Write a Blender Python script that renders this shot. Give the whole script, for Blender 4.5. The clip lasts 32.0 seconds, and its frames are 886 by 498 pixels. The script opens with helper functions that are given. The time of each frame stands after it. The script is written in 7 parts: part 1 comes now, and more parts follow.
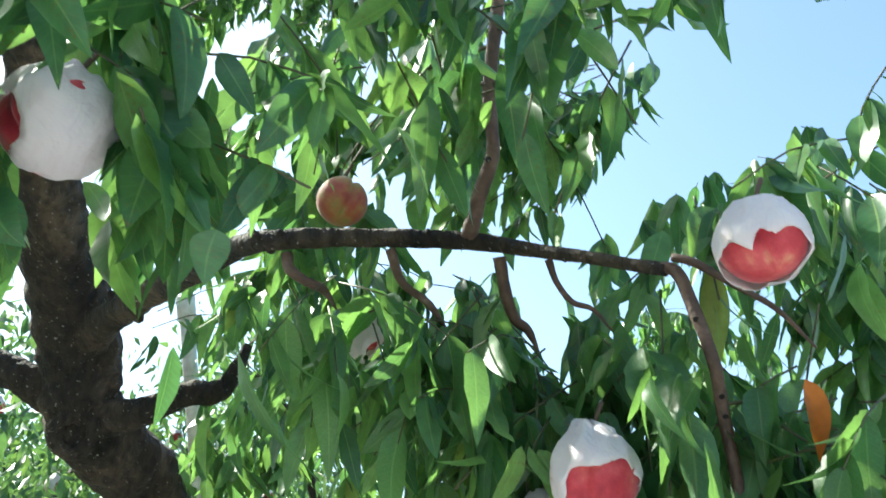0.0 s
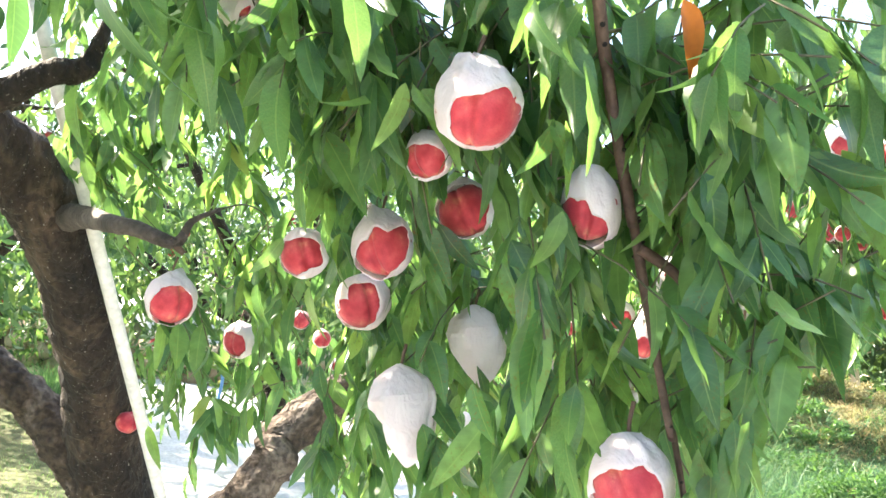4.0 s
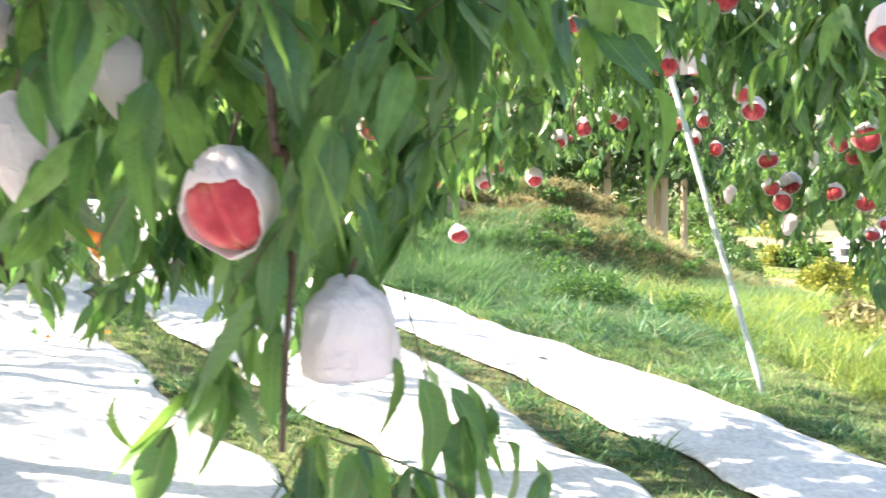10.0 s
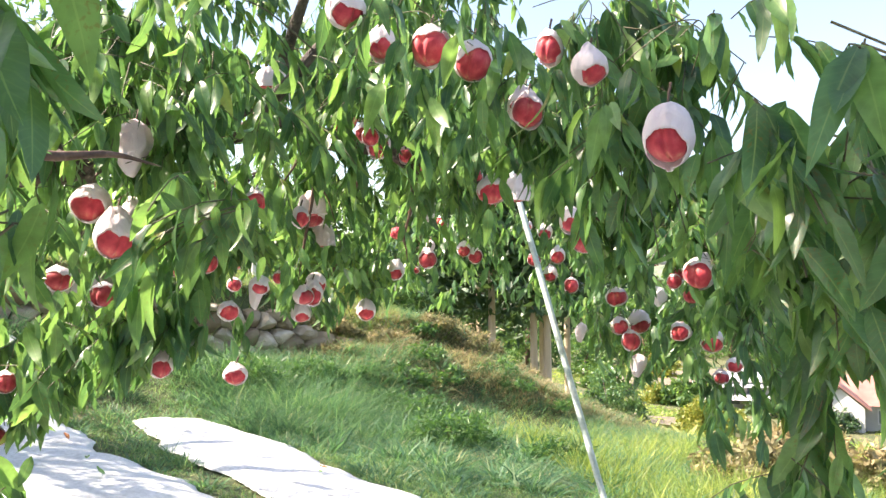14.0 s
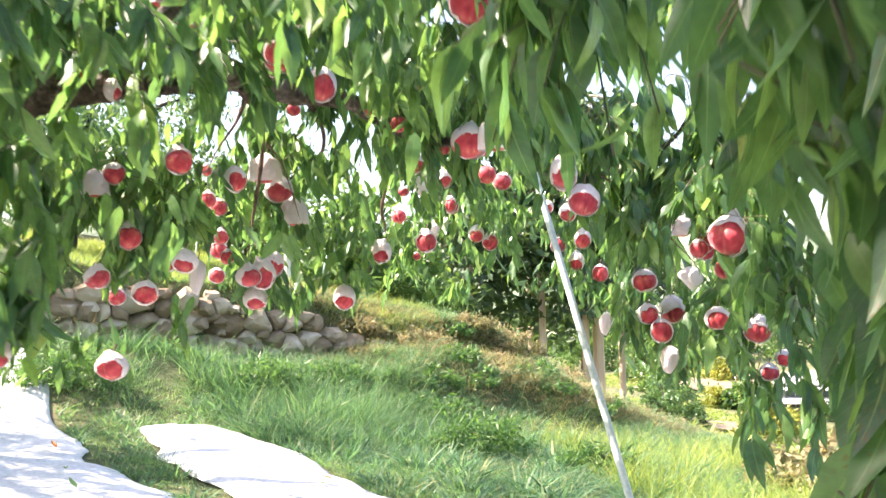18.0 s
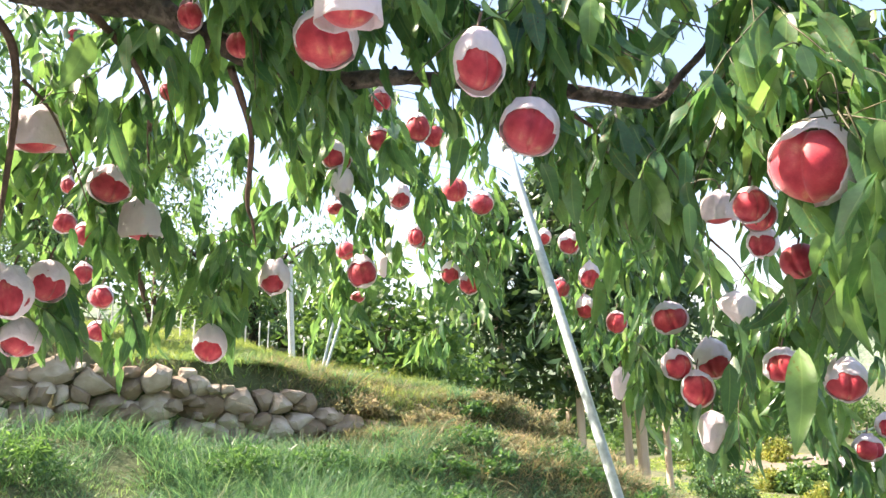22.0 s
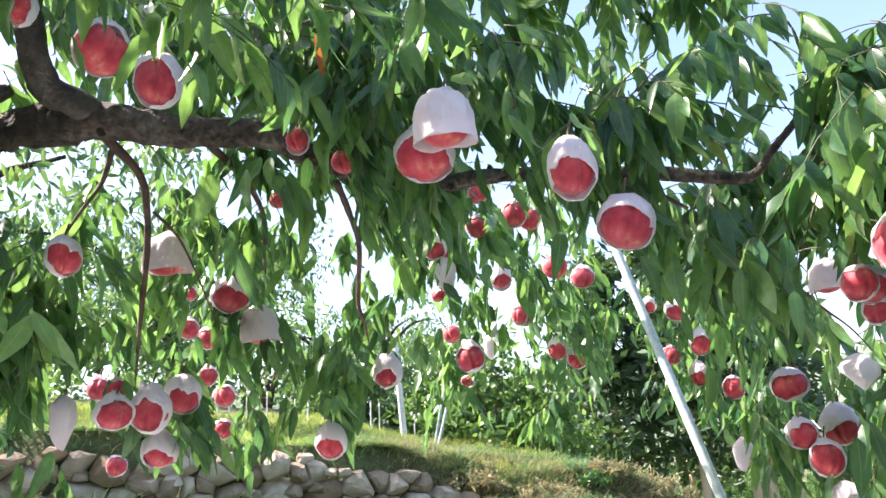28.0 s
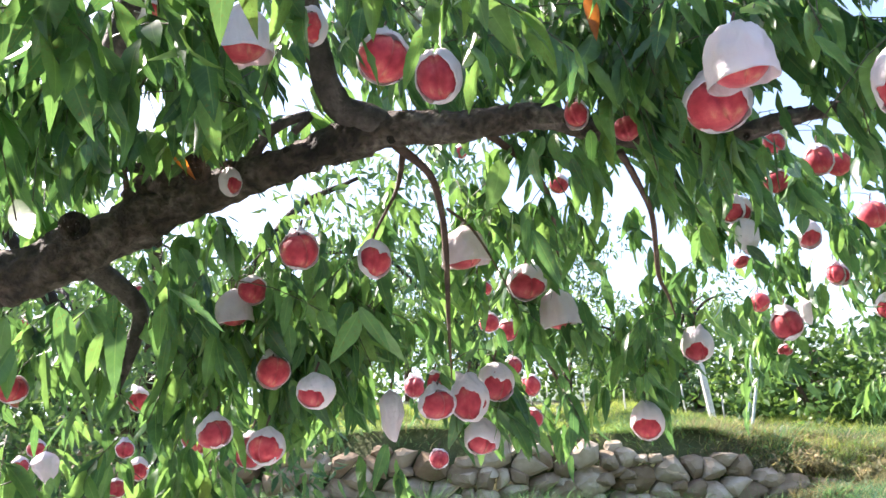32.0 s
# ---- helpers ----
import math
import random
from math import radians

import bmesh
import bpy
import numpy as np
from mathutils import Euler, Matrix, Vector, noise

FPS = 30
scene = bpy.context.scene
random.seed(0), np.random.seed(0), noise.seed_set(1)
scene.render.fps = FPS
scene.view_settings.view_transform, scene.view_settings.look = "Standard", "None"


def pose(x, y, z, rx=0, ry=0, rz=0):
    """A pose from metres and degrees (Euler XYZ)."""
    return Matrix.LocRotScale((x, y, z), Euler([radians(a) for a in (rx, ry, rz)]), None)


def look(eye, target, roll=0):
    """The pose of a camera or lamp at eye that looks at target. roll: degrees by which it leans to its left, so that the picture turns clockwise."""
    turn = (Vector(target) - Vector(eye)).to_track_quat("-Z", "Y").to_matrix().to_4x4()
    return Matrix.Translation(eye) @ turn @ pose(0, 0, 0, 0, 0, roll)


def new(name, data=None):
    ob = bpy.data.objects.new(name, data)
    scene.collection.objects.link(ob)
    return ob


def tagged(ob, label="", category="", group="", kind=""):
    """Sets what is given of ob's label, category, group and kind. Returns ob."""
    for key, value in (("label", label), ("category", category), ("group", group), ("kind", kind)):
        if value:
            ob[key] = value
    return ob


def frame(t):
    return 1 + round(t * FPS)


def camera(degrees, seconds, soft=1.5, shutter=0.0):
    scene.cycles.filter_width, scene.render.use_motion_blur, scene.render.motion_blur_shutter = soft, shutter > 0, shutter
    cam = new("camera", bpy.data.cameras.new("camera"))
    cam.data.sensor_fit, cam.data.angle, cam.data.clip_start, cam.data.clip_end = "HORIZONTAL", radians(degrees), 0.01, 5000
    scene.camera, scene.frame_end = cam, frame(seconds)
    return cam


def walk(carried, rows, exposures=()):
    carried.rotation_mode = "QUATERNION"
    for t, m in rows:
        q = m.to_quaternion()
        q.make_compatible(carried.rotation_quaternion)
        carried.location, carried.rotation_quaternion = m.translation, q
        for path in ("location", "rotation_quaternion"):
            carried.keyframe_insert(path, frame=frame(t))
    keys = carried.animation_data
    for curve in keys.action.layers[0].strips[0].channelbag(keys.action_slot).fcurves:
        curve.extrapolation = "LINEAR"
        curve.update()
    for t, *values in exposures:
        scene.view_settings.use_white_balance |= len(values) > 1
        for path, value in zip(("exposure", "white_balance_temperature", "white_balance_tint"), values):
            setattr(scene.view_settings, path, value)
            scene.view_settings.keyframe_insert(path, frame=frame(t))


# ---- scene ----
cam = camera(56.2, 32.0, shutter=0.35)
METRES, EYE, TILT, LEAN, TURN = 3.0, 1.25, 28.0, -0.5, 0.0
ROWS = [
    (0.0, 0.0, 0.0, 0.0, 0.0, 0.0, -0.0),
    (0.5, 0.0039, 0.0024, -0.0039, -1.76, -2.98, 0.71),
    (1.0, 0.0044, 0.0013, -0.0046, -3.28, -5.81, 0.56),
    (1.5, 0.0028, 0.0002, -0.0068, -4.64, -8.88, 0.2),
    (2.0, 0.0017, 0.0008, -0.0084, -5.78, -11.6, 0.24),
    (2.5, -0.0006, -0.0011, -0.0094, -6.45, -13.97, 0.46),
    (3.0, -0.0026, -0.0026, -0.0109, -6.86, -17.03, 0.96),
    (3.5, -0.0009, 0.0001, -0.0159, -7.49, -19.6, 1.16),
    (4.0, -0.0001, 0.0008, -0.0197, -8.16, -21.03, 0.84),
    (4.5, 0.0025, 0.002, -0.0227, -8.57, -22.18, 0.6),
    (6.5, 0.0033, 0.002, -0.0274, -9.54, -24.84, 0.95),
    (7.0, 0.0082, 0.0028, -0.0302, -9.79, -25.01, 1.28),
    (7.5, 0.0112, 0.0044, -0.0347, -10.37, -25.84, 1.16),
    (8.0, 0.0133, 0.0054, -0.0408, -11.4, -27.9, 0.56),
    (8.5, 0.0171, 0.0058, -0.0447, -12.68, -29.55, -0.38),
    (9.0, 0.0257, 0.0071, -0.0522, -14.9, -31.45, -2.03),
    (9.5, 0.0354, 0.0041, -0.0562, -17.29, -32.65, -4.15),
    (10.0, 0.0615, 0.0047, -0.0635, -20.47, -33.11, -7.44),
    (10.5, 0.1047, 0.0204, -0.0842, -23.44, -32.29, -11.07),
    (11.0, 0.1524, 0.0408, -0.1, -27.2, -29.78, -13.14),
    (11.5, 0.1724, 0.0486, -0.1067, -27.64, -28.12, -13.36),
    (12.0, 0.197, 0.0546, -0.1078, -24.94, -25.83, -12.8),
    (12.5, 0.2059, 0.0562, -0.1084, -24.67, -24.62, -12.31),
    (13.0, 0.2061, 0.0597, -0.1078, -25.43, -23.95, -12.06),
    (13.5, 0.2056, 0.0619, -0.1086, -26.16, -23.24, -11.96),
    (14.0, 0.2044, 0.0622, -0.1073, -26.59, -22.8, -11.85),
    (14.5, 0.2027, 0.0635, -0.1068, -26.58, -22.49, -11.85),
    (16.5, 0.2081, 0.068, -0.103, -25.42, -20.96, -11.74),
    (17.0, 0.2484, 0.0691, -0.1185, -25.55, -21.36, -11.11),
    (17.5, 0.2994, 0.0923, -0.1529, -25.07, -22.25, -10.59),
    (18.0, 0.3698, 0.156, -0.1979, -23.51, -22.97, -9.4),
    (18.5, 0.4504, 0.2089, -0.2704, -23.02, -24.38, -8.92),
    (19.0, 0.538, 0.2864, -0.3309, -23.44, -23.32, -9.3),
    (19.5, 0.5921, 0.363, -0.3721, -24.48, -20.97, -9.57),
    (20.0, 0.6229, 0.3911, -0.3879, -25.94, -20.24, -10.58),
    (20.5, 0.6334, 0.3998, -0.3908, -26.84, -19.67, -10.67),
    (21.0, 0.6296, 0.3987, -0.3853, -25.39, -18.88, -8.78),
    (21.5, 0.6289, 0.3978, -0.3803, -22.97, -18.27, -7.35),
    (22.0, 0.6273, 0.3968, -0.379, -21.59, -17.52, -7.15),
    (22.5, 0.6245, 0.3998, -0.3794, -21.36, -16.69, -7.42),
    (23.0, 0.624, 0.3997, -0.378, -21.5, -16.01, -7.26),
    (23.5, 0.6246, 0.398, -0.3752, -21.53, -15.6, -6.76),
    (24.0, 0.6246, 0.3936, -0.3713, -21.34, -15.39, -6.27),
    (24.5, 0.6226, 0.3918, -0.3681, -20.67, -15.13, -5.67),
    (25.0, 0.6194, 0.3917, -0.3652, -19.52, -14.6, -4.63),
    (25.5, 0.6186, 0.3929, -0.3656, -18.62, -14.23, -4.02),
    (27.5, 0.6192, 0.3883, -0.3585, -16.92, -13.6, -2.01),
    (28.0, 0.618, 0.386, -0.3558, -16.15, -13.25, -1.03),
    (28.5, 0.6173, 0.3834, -0.3535, -14.81, -12.84, 0.3),
    (29.0, 0.6141, 0.384, -0.3522, -12.01, -12.35, 2.84),
    (29.5, 0.6129, 0.3875, -0.3544, -9.5, -12.24, 4.48),
    (30.0, 0.6119, 0.3901, -0.3581, -7.36, -12.56, 5.71),
    (30.5, 0.61, 0.3919, -0.3603, -5.13, -12.53, 7.3),
    (31.0, 0.6078, 0.3944, -0.364, -2.43, -12.24, 8.62),
    (31.5, 0.6056, 0.3971, -0.3665, -0.71, -12.31, 9.08),
    (32.0, 0.6071, 0.399, -0.3677, 0.75, -12.5, 10.47),
]
EXPOSURES = [(0.0, 1.65, 6200, -2), (2.0, 2.25, 6600, -1), (4.0, 2.7, 7200, 10), (8.0, 2.55, 7700, 11), (9.0, 2.4, 7600, 11), (10.0, 2.15, 7300, 12), (11.0, 1.9, 7000, 11), (13.0, 1.8, 7100, 13), (16.5, 1.85, 7200, 19), (18.0, 2.2, 7200, 19), (20.0, 1.75, 7100, 18), (22.0, 1.88, 7000, 19), (24.0, 1.8, 6480, 18), (32.0, 1.82, 6380, 20)]
walk(cam, [(t, pose(0, 0, EYE, TILT, LEAN, TURN) @ pose(METRES * x, METRES * y, METRES * z, 90 + pitch, roll, yaw)) for t, x, y, z, yaw, pitch, roll in ROWS], EXPOSURES)

# ---- light ----
SUN_AZ, SUN_EL = -62.0, 47.0
world = bpy.data.worlds.new("sky")
scene.world = world
world.use_nodes = True
wn = world.node_tree.nodes
sky = wn.new("ShaderNodeTexSky")
sky.sky_type = "NISHITA"
sky.sun_disc = False
sky.sun_elevation, sky.sun_rotation = radians(SUN_EL), radians(SUN_AZ)
sky.air_density, sky.dust_density, sky.ozone_density = 1.0, 1.8, 1.0
wn["Background"].inputs["Strength"].default_value = 0.125
world.node_tree.links.new(sky.outputs["Color"], wn["Background"].inputs["Color"])
sun_data = bpy.data.lights.new("sun", "SUN")
sun_data.energy, sun_data.angle, sun_data.color = 5.6, radians(0.8), (1.0, 0.93, 0.82)
sun = new("sun", sun_data)
sun.matrix_world = look((math.sin(radians(SUN_AZ)) * 30, math.cos(radians(SUN_AZ)) * 30, 30 * math.tan(radians(SUN_EL))), (0, 0, 0))


# ---- materials ----
def shader(name):
    m = bpy.data.materials.new(name)
    m.use_nodes = True
    nt = m.node_tree
    return m, nt, nt.nodes["Principled BSDF"]


def noise_ramp(nt, scale, stops, detail=4.0, coords="Object", stretch=(1, 1, 1), vector=None):
    """A noise of that scale (per metre) turned into colours."""
    tc, mp = nt.nodes.new("ShaderNodeTexCoord"), nt.nodes.new("ShaderNodeMapping")
    mp.inputs["Scale"].default_value = stretch
    nt.links.new(tc.outputs[coords], mp.inputs["Vector"])
    n, r = nt.nodes.new("ShaderNodeTexNoise"), nt.nodes.new("ShaderNodeValToRGB")
    n.inputs["Scale"].default_value, n.inputs["Detail"].default_value = scale, detail
    nt.links.new(mp.outputs["Vector"], n.inputs["Vector"])
    nt.links.new(n.outputs["Fac"], r.inputs["Fac"])
    while len(r.color_ramp.elements) < len(stops):
        r.color_ramp.elements.new(0.5)
    for e, (pos, col) in zip(r.color_ramp.elements, stops):
        e.position, e.color = pos, (*col, 1)
    return n, r


def mixed(nt, a, b, fac, mode="MIX"):
    m = nt.nodes.new("ShaderNodeMix")
    m.data_type, m.blend_type = "RGBA", mode
    nt.links.new(a, m.inputs["A"])
    nt.links.new(b, m.inputs["B"])
    if isinstance(fac, float):
        m.inputs["Factor"].default_value = fac
    else:
        nt.links.new(fac, m.inputs["Factor"])
    return m.outputs["Result"]


def bumped(nt, bsdf, height, strength, distance):
    b = nt.nodes.new("ShaderNodeBump")
    b.inputs["Strength"].default_value, b.inputs["Distance"].default_value = strength, distance
    nt.links.new(height, b.inputs["Height"])
    nt.links.new(b.outputs["Normal"], bsdf.inputs["Normal"])


def plain(name, stops, scale, rough=0.8, bump=0.3, depth=0.005, metal=0.0, stretch=(1, 1, 1), fine=None):
    m, nt, bsdf = shader(name)
    n, r = noise_ramp(nt, scale, stops, stretch=stretch)
    out = r.outputs["Color"]
    if fine:
        n2, r2 = noise_ramp(nt, fine, [(0.3, (0.55, 0.55, 0.55)), (0.7, (1, 1, 1))])
        out = mixed(nt, out, r2.outputs["Color"], 0.7, "MULTIPLY")
        bumped(nt, bsdf, n2.outputs["Fac"], bump, depth)
    elif bump:
        bumped(nt, bsdf, n.outputs["Fac"], bump, depth)
    nt.links.new(out, bsdf.inputs["Base Color"])
    bsdf.inputs["Roughness"].default_value, bsdf.inputs["Metallic"].default_value = rough, metal
    return m


def calc(nt, op, a, b=0.0):
    m = nt.nodes.new("ShaderNodeMath")
    m.operation = op
    for k, v in enumerate((a, b)):
        if isinstance(v, (int, float)):
            m.inputs[k].default_value = v
        else:
            nt.links.new(v, m.inputs[k])
    return m.outputs[0]


def veined(nt, col):
    """A pale midrib and faint side veins along the leaf's own length."""
    uv, sep = nt.nodes.new("ShaderNodeUVMap"), nt.nodes.new("ShaderNodeSeparateXYZ")
    uv.uv_map = "blade"
    nt.links.new(uv.outputs["UV"], sep.inputs["Vector"])
    across = calc(nt, "ABSOLUTE", calc(nt, "SUBTRACT", sep.outputs["X"], 0.5))
    rib = calc(nt, "LESS_THAN", across, 0.028)
    wave = calc(nt, "SINE", calc(nt, "MULTIPLY", calc(nt, "SUBTRACT", sep.outputs["Y"], calc(nt, "MULTIPLY", across, 0.22)), 75.0))
    side = calc(nt, "MULTIPLY", calc(nt, "GREATER_THAN", wave, 0.8), 0.12)
    pale = nt.nodes.new("ShaderNodeRGB")
    pale.outputs[0].default_value = (0.22, 0.32, 0.10, 1)
    return mixed(nt, col, pale.outputs[0], calc(nt, "MAXIMUM", calc(nt, "MULTIPLY", rib, 0.7), side))


def leaf_material(name, stops, through_col, rough=0.42, glow=0.45, spots=0.0, veins=False, patch=0.0):
    """Two-sided leaf: glossy blade, light shining through, each leaf its own green."""
    m, nt, bsdf = shader(name)
    geo, ramp = nt.nodes.new("ShaderNodeNewGeometry"), nt.nodes.new("ShaderNodeValToRGB")
    nt.links.new(geo.outputs["Random Per Island"], ramp.inputs["Fac"])
    while len(ramp.color_ramp.elements) < len(stops):
        ramp.color_ramp.elements.new(0.5)
    for e, (pos, col) in zip(ramp.color_ramp.elements, stops):
        e.position, e.color = pos, (*col, 1)
    n, r = noise_ramp(nt, 60.0, [(0.35, (0.72, 0.72, 0.72)), (0.65, (1.1, 1.1, 1.1))])
    col = mixed(nt, ramp.outputs["Color"], r.outputs["Color"], 0.8, "MULTIPLY")
    if patch:
        n5, r5 = noise_ramp(nt, patch, [(0.36, (0.45, 0.55, 0.45)), (0.5, (0.9, 0.95, 0.85)), (0.64, (1.5, 1.3, 1.2))], detail=3.0)
        col = mixed(nt, col, r5.outputs["Color"], 1.0, "MULTIPLY")
    if spots:
        n3, r3 = noise_ramp(nt, 260.0, [(0.60, (0, 0, 0)), (0.64, (1, 1, 1))], detail=2.0)
        n4, r4 = noise_ramp(nt, 9.0, [(0.48, (0, 0, 0)), (0.58, (1, 1, 1))], detail=2.0)
        brown = nt.nodes.new("ShaderNodeRGB")
        brown.outputs[0].default_value = (0.12, 0.05, 0.015, 1)
        k = mixed(nt, r3.outputs["Color"], r4.outputs["Color"], 1.0, "MULTIPLY")
        col = mixed(nt, col, brown.outputs[0], k)
    if veins:
        col = veined(nt, col)
    nt.links.new(col, bsdf.inputs["Base Color"])
    bsdf.inputs["Roughness"].default_value = rough
    bsdf.inputs["Specular IOR Level"].default_value = 0.5
    bumped(nt, bsdf, n.outputs["Fac"], 0.25, 0.002)
    tr = nt.nodes.new("ShaderNodeBsdfTranslucent")
    tint = nt.nodes.new("ShaderNodeValToRGB")
    for e, (pos, k) in zip(tint.color_ramp.elements, ((0.15, (0.50, 0.58, 0.55)), (0.95, (1.25, 1.12, 0.9)))):
        e.position, e.color = pos, (*(a * b for a, b in zip(through_col, k)), 1)
    nt.links.new(geo.outputs["Random Per Island"], tint.inputs["Fac"])
    nt.links.new(mixed(nt, tint.outputs["Color"], r.outputs["Color"], 0.6, "MULTIPLY"), tr.inputs["Color"])
    mx = nt.nodes.new("ShaderNodeMixShader")
    mx.inputs["Fac"].default_value = glow
    nt.links.new(bsdf.outputs["BSDF"], mx.inputs[1])
    nt.links.new(tr.outputs["BSDF"], mx.inputs[2])
    nt.links.new(mx.outputs["Shader"], nt.nodes["Material Output"].inputs["Surface"])
    return m


GREENS = [(0.0, (0.020, 0.072, 0.036)), (0.3, (0.036, 0.104, 0.046)), (0.6, (0.058, 0.145, 0.056)), (0.85, (0.10, 0.20, 0.062)), (0.985, (0.15, 0.24, 0.07)), (1.0, (0.30, 0.29, 0.06))]
M_LEAF = leaf_material("peach_leaf", GREENS, (0.27, 0.53, 0.14), rough=0.33, glow=0.38, spots=1.0, veins=True)
M_LEAF_FAR = leaf_material("far_peach_leaf", GREENS, (0.20, 0.37, 0.10), glow=0.32)
M_ORANGE = leaf_material("withered_leaf", [(0.0, (0.5, 0.16, 0.02)), (1.0, (0.42, 0.08, 0.02))], (0.7, 0.25, 0.03))
M_SHRUB = leaf_material("shrub_leaf", [(0.0, (0.04, 0.10, 0.035)), (0.5, (0.07, 0.16, 0.05)), (1.0, (0.15, 0.24, 0.06))], (0.2, 0.36, 0.08))
M_WEED = leaf_material("weed_leaf", [(0.0, (0.025, 0.085, 0.035)), (0.6, (0.06, 0.15, 0.05)), (1.0, (0.11, 0.21, 0.06))], (0.16, 0.34, 0.08))
M_YELLOW_SHRUB = leaf_material("yellow_shrub_leaf", [(0.0, (0.14, 0.20, 0.04)), (0.6, (0.24, 0.29, 0.05)), (1.0, (0.34, 0.30, 0.08))], (0.4, 0.42, 0.08))
M_CONIFER = leaf_material("conifer_needles", [(0.0, (0.022, 0.055, 0.028)), (1.0, (0.06, 0.12, 0.045))], (0.12, 0.22, 0.06), glow=0.3)
M_GRASS = leaf_material("grass_blade", [(0.0, (0.06, 0.16, 0.075)), (0.5, (0.115, 0.235, 0.105)), (0.85, (0.20, 0.30, 0.13)), (1.0, (0.44, 0.40, 0.20))], (0.30, 0.50, 0.17), rough=0.55, patch=1.3)
M_TUFT = leaf_material("tuft_blade", [(0.0, (0.03, 0.10, 0.06)), (0.5, (0.075, 0.19, 0.10)), (0.85, (0.17, 0.29, 0.15)), (1.0, (0.40, 0.36, 0.18))], (0.20, 0.42, 0.16), rough=0.5)
M_DRY = leaf_material("dry_grass_blade", [(0.0, (0.15, 0.135, 0.065)), (0.5, (0.29, 0.25, 0.145)), (1.0, (0.46, 0.41, 0.27))], (0.38, 0.34, 0.17), rough=0.7, patch=2.2)
M_TALL = leaf_material("tall_grass_blade", [(0.0, (0.11, 0.22, 0.05)), (0.6, (0.22, 0.33, 0.08)), (1.0, (0.42, 0.42, 0.16))], (0.46, 0.58, 0.12), rough=0.6, patch=0.9)
M_BARK, _nt, _b = shader("peach_bark")
_n, _r = noise_ramp(_nt, 9.0, [(0.3, (0.010, 0.006, 0.004)), (0.5, (0.040, 0.025, 0.016)), (0.74, (0.14, 0.095, 0.062))], stretch=(1, 1, 0.5))
_n2, _r2 = noise_ramp(_nt, 55.0, [(0.35, (0.35, 0.33, 0.32)), (0.6, (1, 1, 1))], detail=6.0, stretch=(1, 1, 0.45))
_n3, _r3 = noise_ramp(_nt, 150.0, [(0.68, (0, 0, 0)), (0.74, (1, 1, 1))], detail=2.0)
_pale = _nt.nodes.new("ShaderNodeRGB")
_pale.outputs[0].default_value = (0.34, 0.31, 0.28, 1)
_nt.links.new(mixed(_nt, mixed(_nt, _r.outputs["Color"], _r2.outputs["Color"], 1.0, "MULTIPLY"), _pale.outputs[0], _r3.outputs["Color"]), _b.inputs["Base Color"])
_b.inputs["Roughness"].default_value = 0.85
bumped(_nt, _b, _n2.outputs["Fac"], 1.0, 0.045)
# lighter copy of the trunk bark: light on the big limbs, in its colour
M_BIG_LIMB_LIT, _nt, _b = shader("lit_big_limb_bark")
_n, _r = noise_ramp(_nt, 11.0, [(0.3, (0.030, 0.019, 0.013)), (0.5, (0.10, 0.070, 0.050)), (0.7, (0.25, 0.20, 0.165))], stretch=(1, 1, 0.7))
_n2, _r2 = noise_ramp(_nt, 48.0, [(0.36, (0.30, 0.28, 0.27)), (0.6, (1, 1, 1))], detail=7.0)
_nt.links.new(mixed(_nt, _r.outputs["Color"], _r2.outputs["Color"], 0.9, "MULTIPLY"), _b.inputs["Base Color"])
_b.inputs["Roughness"].default_value = 0.85
bumped(_nt, _b, _n2.outputs["Fac"], 1.0, 0.03)
# bark lightened against the shaded trunk's: light put into the thin limbs' colour
M_LIMB_LIT = plain("lit_thin_limb_bark", [(0.3, (0.035, 0.026, 0.021)), (0.5, (0.085, 0.064, 0.053)), (0.75, (0.19, 0.15, 0.125))], 16.0, 0.8, 0.9, 0.012, stretch=(1, 1, 0.6), fine=90.0)
M_TWIG = plain("peach_twig_bark", [(0.3, (0.075, 0.038, 0.028)), (0.6, (0.15, 0.085, 0.06)), (0.8, (0.24, 0.17, 0.13))], 30.0, 0.7, 0.6, 0.004, fine=160.0)
M_SHOOT = plain("green_shoot_bark", [(0.3, (0.045, 0.050, 0.020)), (0.7, (0.10, 0.085, 0.04))], 40.0, 0.6, 0.2, 0.002)
# lighter and warmer than cedar: sunlight on the trunks is in this colour
M_CEDAR = plain("cedar_bark", [(0.3, (0.42, 0.31, 0.22)), (0.7, (0.62, 0.49, 0.38))], 6.0, 0.9, 0.6, 0.02, stretch=(1, 1, 0.1))
M_SOIL = plain("soil", [(0.3, (0.05, 0.075, 0.025)), (0.5, (0.10, 0.115, 0.045)), (0.7, (0.19, 0.165, 0.09))], 0.7, 0.95, 0.8, 0.04, fine=14.0)
M_STONE, _nt, _b = shader("field_stone")
_n, _r = noise_ramp(_nt, 5.0, [(0.25, (0.10, 0.085, 0.05)), (0.45, (0.32, 0.265, 0.20)), (0.6, (0.42, 0.37, 0.305)), (0.82, (0.60, 0.55, 0.48))], detail=8.0)
_i, _v = _nt.nodes.new("ShaderNodeObjectInfo"), _nt.nodes.new("ShaderNodeValToRGB")
_v.color_ramp.elements[0].color, _v.color_ramp.elements[1].color = (0.50, 0.40, 0.30, 1), (1.22, 1.18, 1.12, 1)
_nt.links.new(_i.outputs["Random"], _v.inputs["Fac"])
_nt.links.new(mixed(_nt, _r.outputs["Color"], _v.outputs["Color"], 1.0, "MULTIPLY"), _b.inputs["Base Color"])
_b.inputs["Roughness"].default_value = 0.92
bumped(_nt, _b, _n.outputs["Fac"], 0.7, 0.04)
